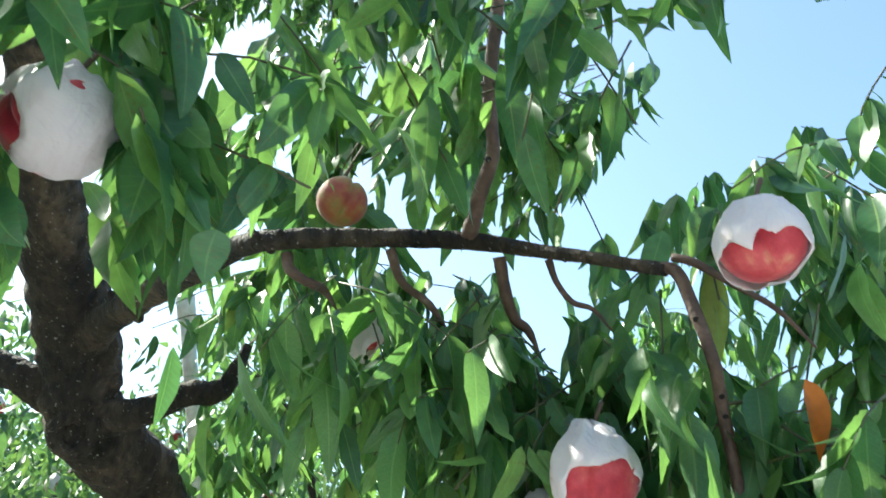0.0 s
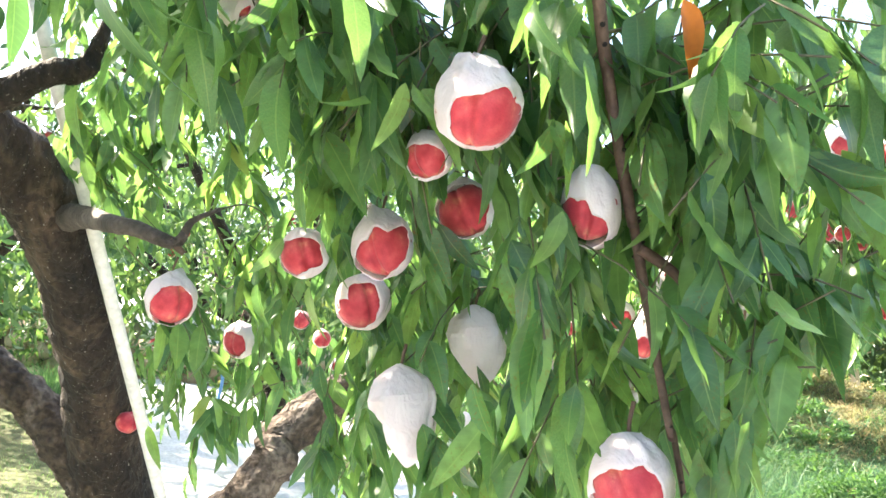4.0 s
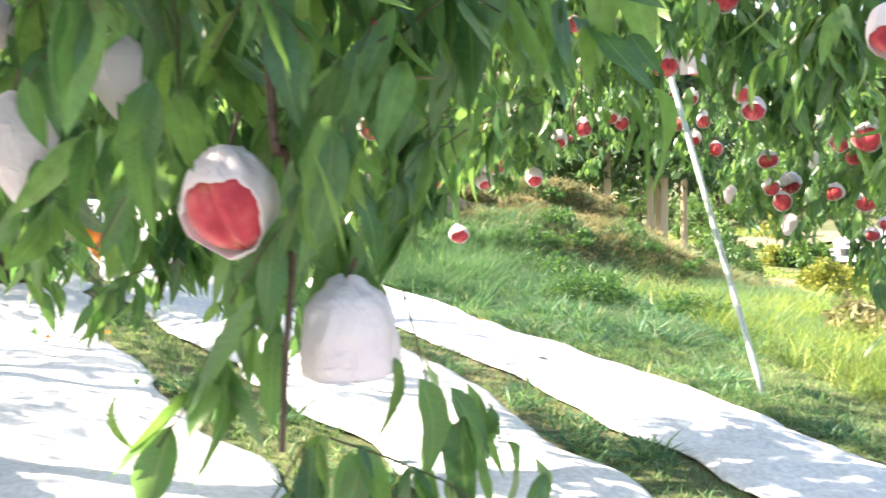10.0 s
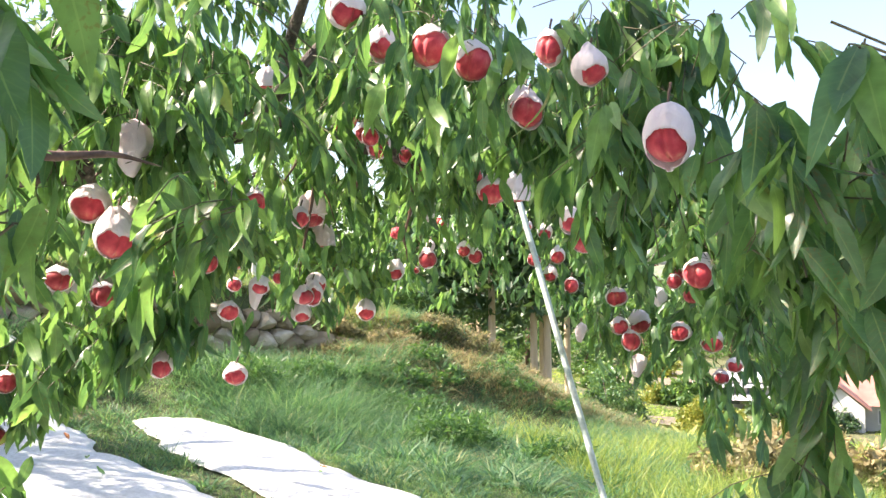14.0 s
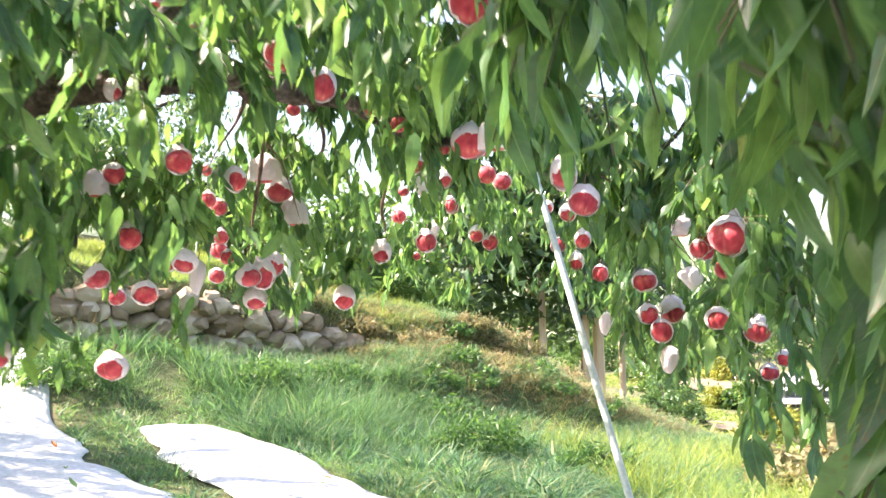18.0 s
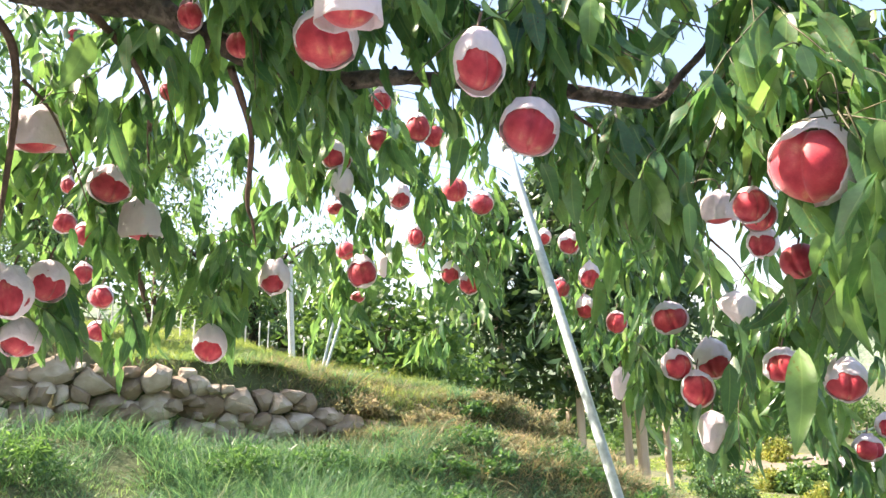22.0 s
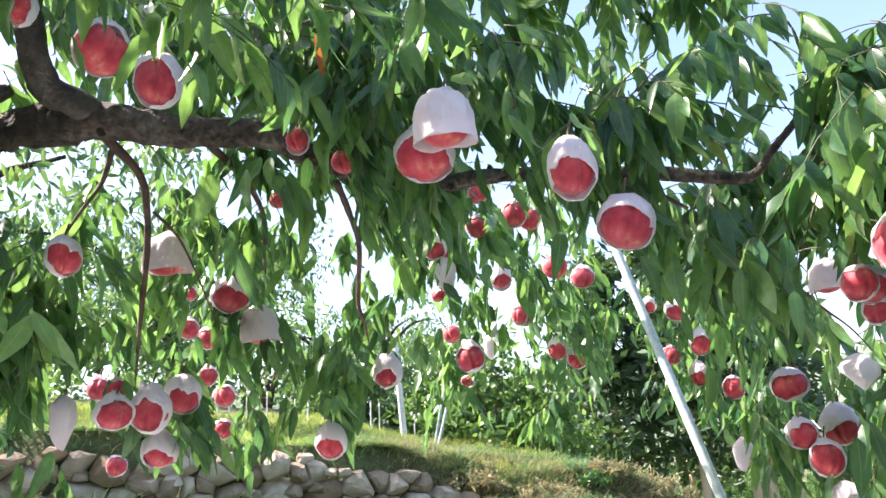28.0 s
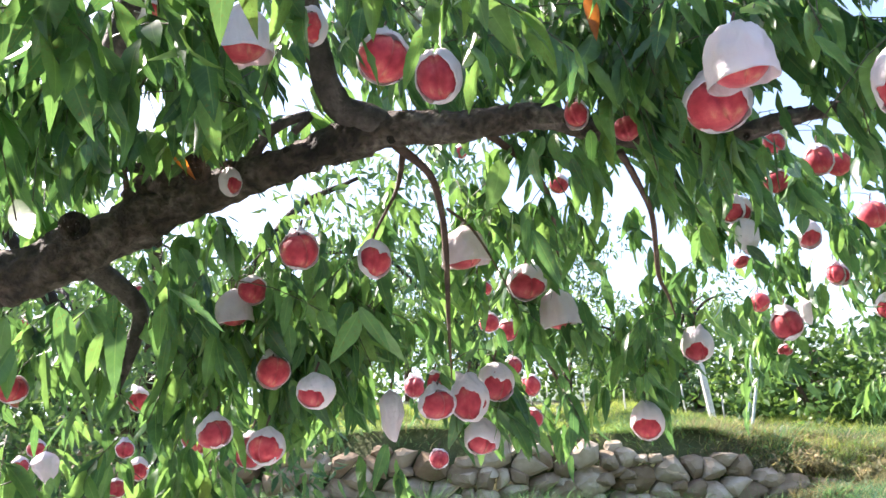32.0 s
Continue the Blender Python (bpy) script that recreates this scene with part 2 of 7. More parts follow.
M_PALE_STONE = plain("pale_stone", [(0.3, (0.50, 0.49, 0.47)), (0.7, (0.72, 0.70, 0.67))], 6.0, 0.9, 0.6, 0.03, fine=45.0)
M_POLE = plain("painted_pole", [(0.3, (0.38, 0.46, 0.44)), (0.7, (0.54, 0.61, 0.59))], 8.0, 0.4, 0.1, 0.001, fine=60.0)
M_POLE_WHITE = plain("white_plastic_pole", [(0.3, (0.72, 0.70, 0.66)), (0.7, (0.86, 0.84, 0.80))], 8.0, 0.4, 0.1, 0.001, fine=50.0)
M_ROOF = plain("red_roof", [(0.3, (0.21, 0.10, 0.085)), (0.7, (0.31, 0.16, 0.135))], 1.0, 0.7, 0.2, 0.02)
M_WALL = plain("house_wall", [(0.3, (0.34, 0.32, 0.30)), (0.7, (0.46, 0.44, 0.41))], 0.6, 0.8, 0.1, 0.01)
M_WHITE = plain("white_render", [(0.3, (0.50, 0.49, 0.47)), (0.7, (0.60, 0.59, 0.57))], 0.8, 0.8, 0.1, 0.01)
M_PANE, _nt, _b = shader("window_glass")
_b.inputs["Base Color"].default_value, _b.inputs["Roughness"].default_value = (0.10, 0.12, 0.14, 1), 0.12
M_WOODS = plain("distant_woods", [(0.3, (0.10, 0.14, 0.09)), (0.5, (0.15, 0.20, 0.13)), (0.7, (0.21, 0.26, 0.17))], 0.05, 0.95, 0.6, 3.0, fine=0.35)
M_PATH = plain("dry_ground", [(0.3, (0.13, 0.105, 0.07)), (0.7, (0.21, 0.175, 0.125))], 1.5, 0.95, 0.4, 0.02)
M_BLUE = plain("blue_tarpaulin", [(0.3, (0.08, 0.22, 0.45)), (0.7, (0.14, 0.32, 0.58))], 3.0, 0.5, 0.2, 0.01)
M_ASH = plain("grey_roof", [(0.3, (0.30, 0.29, 0.32)), (0.7, (0.42, 0.41, 0.44))], 1.5, 0.7, 0.2, 0.01)


def fruit_material(name, stops):
    """Velvety skin with paler yellow patches and darker streaks."""
    m, nt, bsdf = shader(name)
    n, r = noise_ramp(nt, 1.7, stops)
    n2, r2 = noise_ramp(nt, 26.0, [(0.35, (0.90, 0.87, 0.87)), (0.65, (1.04, 1.04, 1.04))])
    info, vary = nt.nodes.new("ShaderNodeObjectInfo"), nt.nodes.new("ShaderNodeValToRGB")
    vary.color_ramp.elements[0].color, vary.color_ramp.elements[1].color = (0.85, 0.8, 0.85, 1), (1.12, 1.15, 1.05, 1)
    nt.links.new(info.outputs["Random"], vary.inputs["Fac"])
    col = mixed(nt, mixed(nt, r.outputs["Color"], r2.outputs["Color"], 1.0, "MULTIPLY"), vary.outputs["Color"], 1.0, "MULTIPLY")
    nt.links.new(col, bsdf.inputs["Base Color"])
    bsdf.inputs["Roughness"].default_value = 0.62
    bsdf.inputs["Sheen Weight"].default_value, bsdf.inputs["Sheen Roughness"].default_value = 0.35, 0.4
    bumped(nt, bsdf, n2.outputs["Fac"], 0.06, 0.02)
    return m


def paper_material():
    """Thin white waxed paper: wrinkled, lets light through."""
    m, nt, bsdf = shader("bag_paper")
    n, r = noise_ramp(nt, 24.0, [(0.3, (0.87, 0.81, 0.83)), (0.7, (0.94, 0.90, 0.91))], detail=6.0)
    n.inputs["Distortion"].default_value = 1.5
    nt.links.new(r.outputs["Color"], bsdf.inputs["Base Color"])
    bsdf.inputs["Roughness"].default_value = 0.6
    n2, _ = noise_ramp(nt, 34.0, [(0.3, (0, 0, 0)), (0.7, (1, 1, 1))], detail=3.0, stretch=(1, 1, 0.3))
    n2.inputs["Distortion"].default_value = 0.6
    bumped(nt, bsdf, calc(nt, "ADD", n.outputs["Fac"], calc(nt, "MULTIPLY", n2.outputs["Fac"], 1.4)), 0.75, 0.010)
    tr, mx = nt.nodes.new("ShaderNodeBsdfTranslucent"), nt.nodes.new("ShaderNodeMixShader")
    tr.inputs["Color"].default_value = (0.95, 0.82, 0.85, 1)
    mx.inputs["Fac"].default_value = 0.42
    nt.links.new(bsdf.outputs["BSDF"], mx.inputs[1])
    nt.links.new(tr.outputs["BSDF"], mx.inputs[2])
    nt.links.new(mx.outputs["Shader"], nt.nodes["Material Output"].inputs["Surface"])
    return m


M_PEACH, M_PAPER = fruit_material("peach_skin", [(0.28, (0.36, 0.014, 0.034)), (0.46, (0.50, 0.032, 0.055)), (0.62, (0.60, 0.085, 0.095)), (0.80, (0.72, 0.33, 0.20))]), paper_material()
# half-ripe colours, also darkened because the one fruit hangs in shade
M_HALF_RIPE = fruit_material("half_ripe_peach_skin", [(0.25, (0.24, 0.025, 0.018)), (0.42, (0.30, 0.06, 0.025)), (0.60, (0.30, 0.14, 0.04)), (0.80, (0.18, 0.19, 0.05))])
M_SHEET = plain("white_ground_sheet", [(0.3, (0.64, 0.64, 0.65)), (0.7, (0.73, 0.73, 0.74))], 3.0, 0.6, 0.25, 0.01, fine=40.0)


# ---- mesh helpers ----
def mesh_from(name, verts, faces, material, smooth=True, uv=None):
    """A mesh from numpy arrays: verts (n, 3), faces (m, 3 or 4)."""
    me = bpy.data.meshes.new(name)
    verts, faces = np.asarray(verts, dtype=np.float32), np.asarray(faces, dtype=np.int32)
    k = faces.shape[1]
    me.vertices.add(len(verts))
    me.vertices.foreach_set("co", verts.ravel())
    me.loops.add(faces.size)
    me.loops.foreach_set("vertex_index", faces.ravel())
    me.polygons.add(len(faces))
    me.polygons.foreach_set("loop_start", np.arange(0, faces.size, k, dtype=np.int32))
    me.polygons.foreach_set("loop_total", np.full(len(faces), k, dtype=np.int32))
    me.polygons.foreach_set("use_smooth", np.full(len(faces), smooth))
    me.update(calc_edges=True)
    if uv is not None:
        me.uv_layers.new(name="blade").data.foreach_set("uv", np.asarray(uv, dtype=np.float32)[faces.ravel()].ravel())
    me.validate()
    me.materials.append(material)
    return me


def piece(name, me, parent, label="", kind=""):
    ob = new(name, me)
    ob.parent = parent
    return tagged(ob, label, kind=kind)


def grid_faces(rows, cols, closed=False):
    r, c = np.meshgrid(np.arange(rows - 1), np.arange(cols if closed else cols - 1), indexing="ij")
    r, c = r.ravel(), c.ravel()
    d = (c + 1) % cols
    return np.stack([r * cols + c, r * cols + d, (r + 1) * cols + d, (r + 1) * cols + c], 1)


def unit(v):
    return v / np.maximum(np.linalg.norm(v, axis=-1, keepdims=True), 1e-9)


def lumps(p, scale, seed=0.0):
    """Cheap smooth noise in -1..1 for arrays of points."""
    x, y, z = (p[..., i] * scale for i in range(3))
    return (np.sin(1.7 * x + 2.3 * y + seed) * np.cos(1.3 * z - 1.9 * y + 1.7 * seed) + 0.5 * np.sin(3.1 * x - 2.7 * z + 2.1 * seed) * np.cos(3.7 * y + 1.1 * z) + 0.3 * np.sin(6.3 * y + 5.1 * x + seed) * np.cos(5.7 * z - seed)) / 1.6


def tube(points, sides=10, rough=0.0, seed=0.0, sub=5, knots=0):
    """A bent, tapering tube through (x, y, z, radius) points, with a lumpy skin."""
    pts = np.array(points, dtype=float)
    n, out = len(pts), []
    ext = np.vstack([2 * pts[0] - pts[1], pts, 2 * pts[-1] - pts[-2]])
    for i in range(n - 1):
        a, b, c, d = ext[i:i + 4]
        for u in np.linspace(0, 1, sub, endpoint=False):
            out.append(0.5 * (2 * b + (c - a) * u + (2 * a - 5 * b + 4 * c - d) * u * u + (3 * b - a - 3 * c + d) * u ** 3))
    out.append(pts[-1])
    path = np.array(out)
    path[:, 3] = np.maximum(path[:, 3], 0.0012)
    tan = unit(np.gradient(path[:, :3], axis=0))
    ref = np.array([0.31, 0.77, 0.55])
    side = unit(np.cross(tan, ref))
    up = np.cross(side, tan)
    ang = np.linspace(0, 2 * np.pi, sides, endpoint=False)
    ring = side[:, None] * np.cos(ang)[None, :, None] + up[:, None] * np.sin(ang)[None, :, None]
    base = path[:, None, :3] + ring * path[:, None, 3:4]
    swell = 1 + rough * lumps(base, 20.0, seed)[..., None] + 0.6 * rough * lumps(base, 55.0, seed + 2)[..., None] + 0.45 * rough * lumps(base, 130.0, seed + 4)[..., None]
    v = path[:, None, :3] + ring * path[:, None, 3:4] * swell
    rows = len(path)
    verts = np.vstack([v.reshape(-1, 3), path[0, :3], path[-1, :3]])
    quads = grid_faces(rows, sides, True)
    i = np.arange(sides)
    j = (i + 1) % sides
    caps = np.vstack([np.stack([np.full(sides, rows * sides), j, i, i], 1), np.stack([np.full(sides, rows * sides + 1), (rows - 1) * sides + i, (rows - 1) * sides + j, (rows - 1) * sides + j], 1)])
    tris = np.vstack([quads[:, [0, 1, 2]], quads[:, [0, 2, 3]], caps[:, :3]])
    return verts, tris, path


def joined(chunks):
    """Several (verts, faces) into one."""
    vs, fs, k = [], [], 0
    for v, f in chunks:
        vs.append(v)
        fs.append(f + k)
        k += len(v)
    return np.vstack(vs), np.vstack(fs)


def leaf_blades(base, axis, face, length, width, rows=6, droop=0.35, fold=0.25, rng=None):
    """Many lanceolate leaves at once: base (n, 3), axis and face unit vectors, length and width (n)."""
    n = len(base)
    s = np.linspace(0, 1, rows)
    w = np.clip(1.06 * np.sin(np.pi * np.clip(s, 0, 1) ** 0.78) ** 0.85 * (1 - 0.18 * s), 0.04, 1) * (1 - smooth(0.93, 1.0, s))
    side = unit(np.cross(axis, face))
    face = np.cross(side, axis)
    bend = droop * rng.uniform(-0.5, 2.2, n)
    curl = rng.normal(0, 0.10, n)
    twist = rng.normal(0, 0.3, n)[:, None] * s[None] ** 1.5
    wav = rng.normal(0, 0.07, (n, rows, 1)) + (rng.uniform(0, 0.16, n)[:, None] * np.sin(s[None] * rng.uniform(9, 16, n)[:, None]))[..., None]
    keel = (fold * rng.uniform(0.1, 2.4, n))[:, None, None]
    mid = base[:, None] + length[:, None, None] * (axis[:, None] * (s - 0.12 * np.abs(bend)[:, None] * s ** 2)[..., None] - face[:, None] * (bend[:, None] * s ** 2)[..., None] + side[:, None] * (curl[:, None] * s ** 2)[..., None])
    half = (width[:, None] * w[None])[..., None] * 0.5
    sd = side[:, None] * np.cos(twist)[..., None] + face[:, None] * np.sin(twist)[..., None]
    fc = face[:, None] * np.cos(twist)[..., None] - side[:, None] * np.sin(twist)[..., None]
    left, right = mid - sd * half + fc * half * (keel + wav), mid + sd * half + fc * half * (keel - wav)
    v = np.stack([left, mid, right], 2).reshape(n, rows * 3, 3)
    f = grid_faces(rows, 3)
    return v.reshape(-1, 3), (f[None] + (np.arange(n) * rows * 3)[:, None, None]).reshape(-1, 4)


def blade_uv(n, rows):
    """Across and along each leaf, 0 to 1, for leaf_blades with as many rows."""
    s = np.linspace(0, 1, rows)
    one = np.stack([np.tile([0, 0.5, 1], rows), np.repeat(s, 3)], 1)
    return np.tile(one, (n, 1))


def blades(base, axis, length, width, rng, rows=3, droop=0.5):
    """Many narrow grass blades."""
    n = len(base)
    a = rng.random(n) * 2 * np.pi
    side = np.stack([np.cos(a), np.sin(a), np.zeros(n)], 1)
    s = np.linspace(0, 1, rows)
    turn = rng.normal(0, 0.5, n)
    lean = unit(axis * [1, 1, 0] + 1e-4)
    lean = np.stack([lean[:, 0] * np.cos(turn) - lean[:, 1] * np.sin(turn), lean[:, 0] * np.sin(turn) + lean[:, 1] * np.cos(turn), turn * 0], 1)
    bow = droop * rng.uniform(0.0, 1.7, n)[:, None] * s[None] ** 2
    mid = base[:, None] + length[:, None, None] * (axis[:, None] * s[None, :, None] + lean[:, None] * bow[..., None] - np.array([0, 0, 1.0]) * 0.4 * bow[..., None])
    half = (width[:, None] * np.array([1.0, 0.8, 0.5, 0.2, 0.06])[np.linspace(0, 4, rows).astype(int)][None])[..., None] * 0.5
    v = np.stack([mid - side[:, None] * half, mid + side[:, None] * half], 2).reshape(n, rows * 2, 3)
    f = grid_faces(rows, 2)
    return v.reshape(-1, 3), (f[None] + (np.arange(n) * rows * 2)[:, None, None]).reshape(-1, 4)


# ---- ground ----
def smooth(a, b, x):
    u = np.clip((x - a) / (b - a), 0, 1)
    return u * u * (3 - 2 * u)


def height(x, y):
    """The hillside: a gently falling terrace, a rise to a bank, an upper terrace, and a valley beyond."""
    x, y = np.asarray(x, dtype=float), np.asarray(y, dtype=float)
    z = 0.03 - 0.139 * (np.clip(x, -6, 60) - 0.45) + 0.01 * (np.clip(y, -5, 30) - 3.84)
    fade = 1 - smooth(6.2, 9.5, x)
    foot = 7.6 + 0.12 * (x - 2)
    z = z + 0.55 * smooth(foot, foot + 2.4, y) * fade
    edge = 10.05 + 0.1 * x
    soft = 0.08 + 0.5 * smooth(3.6, 5.2, x)
    worn = smooth(3.6, 5.0, x)
    tiers = 0.40 * smooth(edge - 0.1, edge + 0.5, y) + 0.22 * smooth(edge - 1.8, edge - 1.1, y)
    z = z + (0.80 * smooth(edge - soft * 0.2, edge + soft, y) * (1 - worn) + tiers * worn) * fade
    z = z + 0.11 * np.clip(y - 10.6 - 0.1 * x, 0, 9) * fade
    z = z - 0.15 * np.clip(x - 8, 0, 24) * smooth(7, 12, x)
    z = z + 0.05 * lumps(np.stack([x, y, x * 0], -1), 0.9, 1.0) * smooth(7.0, 9.5, np.abs(y) + np.abs(x) * 0.3)
    rough = smooth(3.2, 4.6, x) * smooth(7.8, 9.2, y) * fade
    z = z + rough * (0.07 * lumps(np.stack([x, y, x * 0], -1), 1.7, 2.0) + 0.045 * lumps(np.stack([x, y, x * 0], -1), 4.3, 5.0))
    return z + 0.012 * lumps(np.stack([x, y, x * 0], -1), 3.1, 4.0)


def spaced(fine_a, fine_b, step, far):
    mid = np.arange(fine_a, fine_b + step / 2, step)
    grow = np.cumsum(step * 1.22 ** np.arange(1, 60))
    grow = grow[grow < far]
    return np.concatenate([fine_a - grow[::-1], mid, fine_b + grow])


gx, gy = spaced(-5, 13, 0.14, 1800), spaced(-3, 15, 0.14, 1800)
GX, GY = np.meshgrid(gx, gy)
ground = tagged(new("ground", mesh_from("ground", np.stack([GX, GY, height(GX, GY)], -1).reshape(-1, 3), grid_faces(len(gy), len(gx)), M_SOIL)), "grassy hillside ground falling away into a valley", "ground", kind="structure")


# ---- white sheets on the ground ----
def ground_sheet(left, right, y0, y1, seed, lift=0.02):
    """A long strip of white fabric; left and right give its edges as (y, x) knots."""
    rows, cols = 220, 26
    ys = np.linspace(y0, y1, rows)
    wave = lambda s: 0.035 * np.sin(ys * 4.1 + s) + 0.03 * np.sin(ys * 9.3 + 2 * s) * (np.sin(ys * 1.7 + s) > 0)
    xl = np.interp(ys, *zip(*left)) + wave(seed)
    xr = np.interp(ys, *zip(*right)) + wave(seed + 2.2)
    u = np.linspace(0, 1, cols)
    X = xl[:, None] * (1 - u) + xr[:, None] * u
    Y = np.repeat(ys[:, None], cols, 1) + 0.06 * np.sin(u * 7 + seed)[None] * (np.abs(np.linspace(-1, 1, rows)) ** 6)[:, None]
    P = np.stack([X, Y, X * 0], -1)
    puff = 0.035 * (1 - np.abs(2 * u - 1) ** 4)[None] * (1 + 0.8 * lumps(P, 1.9, seed))
    crease = 0.006 * lumps(P * [1, 2.3, 1], 7.0, seed + 1) + 0.0022 * lumps(P * [2.5, 1, 1], 19.0, seed)
    Z = height(X, Y) + lift + puff + crease
    top = np.stack([X, Y, Z], -1).reshape(-1, 3)
    low = top - [0, 0, 0.006]
    f = grid_faces(rows, cols)
    n = len(top)
    rim = np.concatenate([np.arange(cols), np.arange(1, rows) * cols + cols - 1, (rows - 1) * cols + np.arange(cols - 2, -1, -1), np.arange(rows - 2, 0, -1) * cols])
    nxt = np.roll(rim, -1)
    faces = np.vstack([f, f[:, ::-1] + n, np.stack([rim, rim + n, nxt + n, nxt], 1)])
    me = mesh_from("ground_sheet", np.vstack([top, low]), faces, M_SHEET)
    return tagged(new("ground_sheet", me), "long white reflective fabric sheet laid on the orchard grass", "ground sheet", "reflective ground sheets")


# the stretch back to y -4 is unseen, added to bounce light onto leaves
ground_sheet([(-1, -1.1), (2, -0.9), (4.6, -1.1), (6, -1.3), (10, -2.6), (13, -3.6)], [(-1, 1.0), (2, 0.75), (3, 0.56), (4, 0.30), (5.2, 0.06), (7.3, -0.09), (8.4, -0.5), (10, -1.0), (13, -2.2)], -4.0, 13.0, 0.3)
ground_sheet([(-1, 1.35), (2.9, 1.03), (3.65, 0.87), (4.8, 0.56), (6.5, 0.14), (9.4, -0.25), (11, -0.5)], [(-1, 1.9), (2.6, 1.85), (3.8, 1.84), (4.8, 1.82), (5.5, 1.6), (6.4, 1.33), (7.3, 1.2), (11, 0.7)], -4.0, 9.6, 1.7)
ground_sheet([(-1, 2.4), (3.0, 2.26), (3.8, 2.2), (5.0, 2.09), (6.0, 1.84), (7.4, 1.72)], [(-1, 3.25), (2.7, 3.2), (3.5, 3.17), (4.6, 3.07), (5.6, 2.84), (7.2, 2.72), (8, 2.4)], -4.0, 7.75, 3.1)


# ---- grass ----
def on_sheet(x, y):
    a = (x < np.interp(y, [-1, 2, 3, 4, 5.2, 7.3, 8.4, 10, 13], [1.0, 0.75, 0.56, 0.3, 0.06, -0.09, -0.5, -1.0, -2.2]) + 0.02) & (x > np.interp(y, [-1, 2, 4.6, 6, 10, 13], [-1.1, -0.9, -1.1, -1.3, -2.6, -3.6]) - 0.02)
    b = (x > np.interp(y, [-1, 2.9, 3.65, 4.8, 6.5, 9.4], [1.35, 1.03, 0.87, 0.56, 0.14, -0.25]) - 0.02) & (x < np.interp(y, [-1, 2.6, 4.8, 5.5, 6.4, 7.3, 11], [1.9, 1.85, 1.82, 1.6, 1.33, 1.2, 0.7]) + 0.02) & (y < 9.6)
    c = (x > np.interp(y, [-1, 3, 3.8, 5, 6, 7.4], [2.4, 2.26, 2.2, 2.09, 1.84, 1.72]) - 0.02) & (x < np.interp(y, [-1, 2.7, 3.5, 4.6, 5.6, 7.2, 8], [3.25, 3.2, 3.17, 3.07, 2.84, 2.72, 2.4]) + 0.02) & (y < 7.7)
    return a | b | c


def grass(name, label, n, x0, x1, y0, y1, tall, wide, material, seed, keep=None, clump=0.0, lean=0.35, rows=3, droop=0.5):
    rng = np.random.default_rng(seed)
    x, y = rng.uniform(x0, x1, n), rng.uniform(y0, y1, n)
    if clump:
        k = rng.integers(0, max(1, n // 60), n)
        cx, cy = rng.uniform(x0, x1, n // 60 + 1), rng.uniform(y0, y1, n // 60 + 1)
        off = rng.normal(0, clump, (n, 2))
        x, y = cx[k] + off[:, 0], cy[k] + off[:, 1]
        big = rng.uniform(0.55, 1.35, n // 60 + 1)[k]
    ok = ~on_sheet(x, y)
    if keep is not None:
        ok &= keep(x, y, rng)
    x, y = x[ok], y[ok]
    n = len(x)
    swing = rng.normal(0, lean, (n, 2)) if not clump else off[ok] / clump * lean * 0.75 + rng.normal(0, 0.6 * lean, (n, 2))
    patch = 0.65 + 0.5 * (lumps(np.stack([x, y, x * 0], 1), 1.4, seed) + 0.4)
    length = tall * rng.uniform(0.45, 1.15, n) * np.clip(patch, 0.35, 1.4)
    if clump:
        length = tall * rng.uniform(0.5, 1.15, n) * big[ok]
    axis = unit(np.stack([swing[:, 0], swing[:, 1], np.ones(n)], 1))
    base = np.stack([x, y, height(x, y) - 0.01], 1)
    v, f = blades(base, axis, length, wide * rng.uniform(0.6, 1.3, n), rng, rows, droop)
    return tagged(new(name, mesh_from(name, v, f, material)), label, "grass", kind="stuff")


grass("lawn_grass", "short bright green grass between the white sheets", 70000, -4, 7, 0.5, 9, 0.06, 0.009, M_GRASS, 3)
grass("strip_weeds", "ragged green weeds and clover between the sheets", 16000, -1.5, 4.0, 1.5, 8.5, 0.11, 0.022, M_TUFT, 13, clump=0.06, lean=0.7, droop=0.9)
grass("bank_grass", "mown green grass on the slope below the bank", 70000, 2.2, 12, 2.5, 10.5, 0.07, 0.008, M_GRASS, 4, lambda x, y, r: y + 0.45 * x > 6.4, lean=0.6)
grass("bank_clumps", "uneven clumps of green grass on the slope", 26000, 2.2, 11, 4.5, 10.2, 0.15, 0.009, M_TUFT, 16, lambda x, y, r: y + 0.45 * x > 6.6, clump=0.10, lean=0.8, rows=4, droop=0.8)
grass("tall_bank_grass", "tall arching green grass in thick clumps on the bank", 13000, 2.6, 4.9, 7.4, 9.4, 0.36, 0.011, M_TUFT, 5, clump=0.11, lean=0.55, rows=5, droop=0.9)
grass("clump_grass", "one tall thick clump of bright green grass below the wall", 2600, 3.15, 3.95, 8.0, 8.7, 0.5, 0.012, M_TUFT, 25, clump=0.10, lean=0.5, rows=5, droop=0.8)
grass("bank_tufts", "scattered dark green tufts on the sunlit bank", 34000, -1.0, 9.0, 5.6, 10.0, 0.2, 0.01, M_TUFT, 14, lambda x, y, r: y + 0.45 * x > 6.8, clump=0.09, lean=0.8, rows=5, droop=0.8)
grass("bank_weeds", "dark broad-leaved weeds in clumps on the slope", 7000, 2.6, 7.0, 4.6, 8.6, 0.2, 0.022, M_TUFT, 22, lambda x, y, r: y + 0.45 * x > 6.6, clump=0.11, lean=0.9, rows=4, droop=0.7)
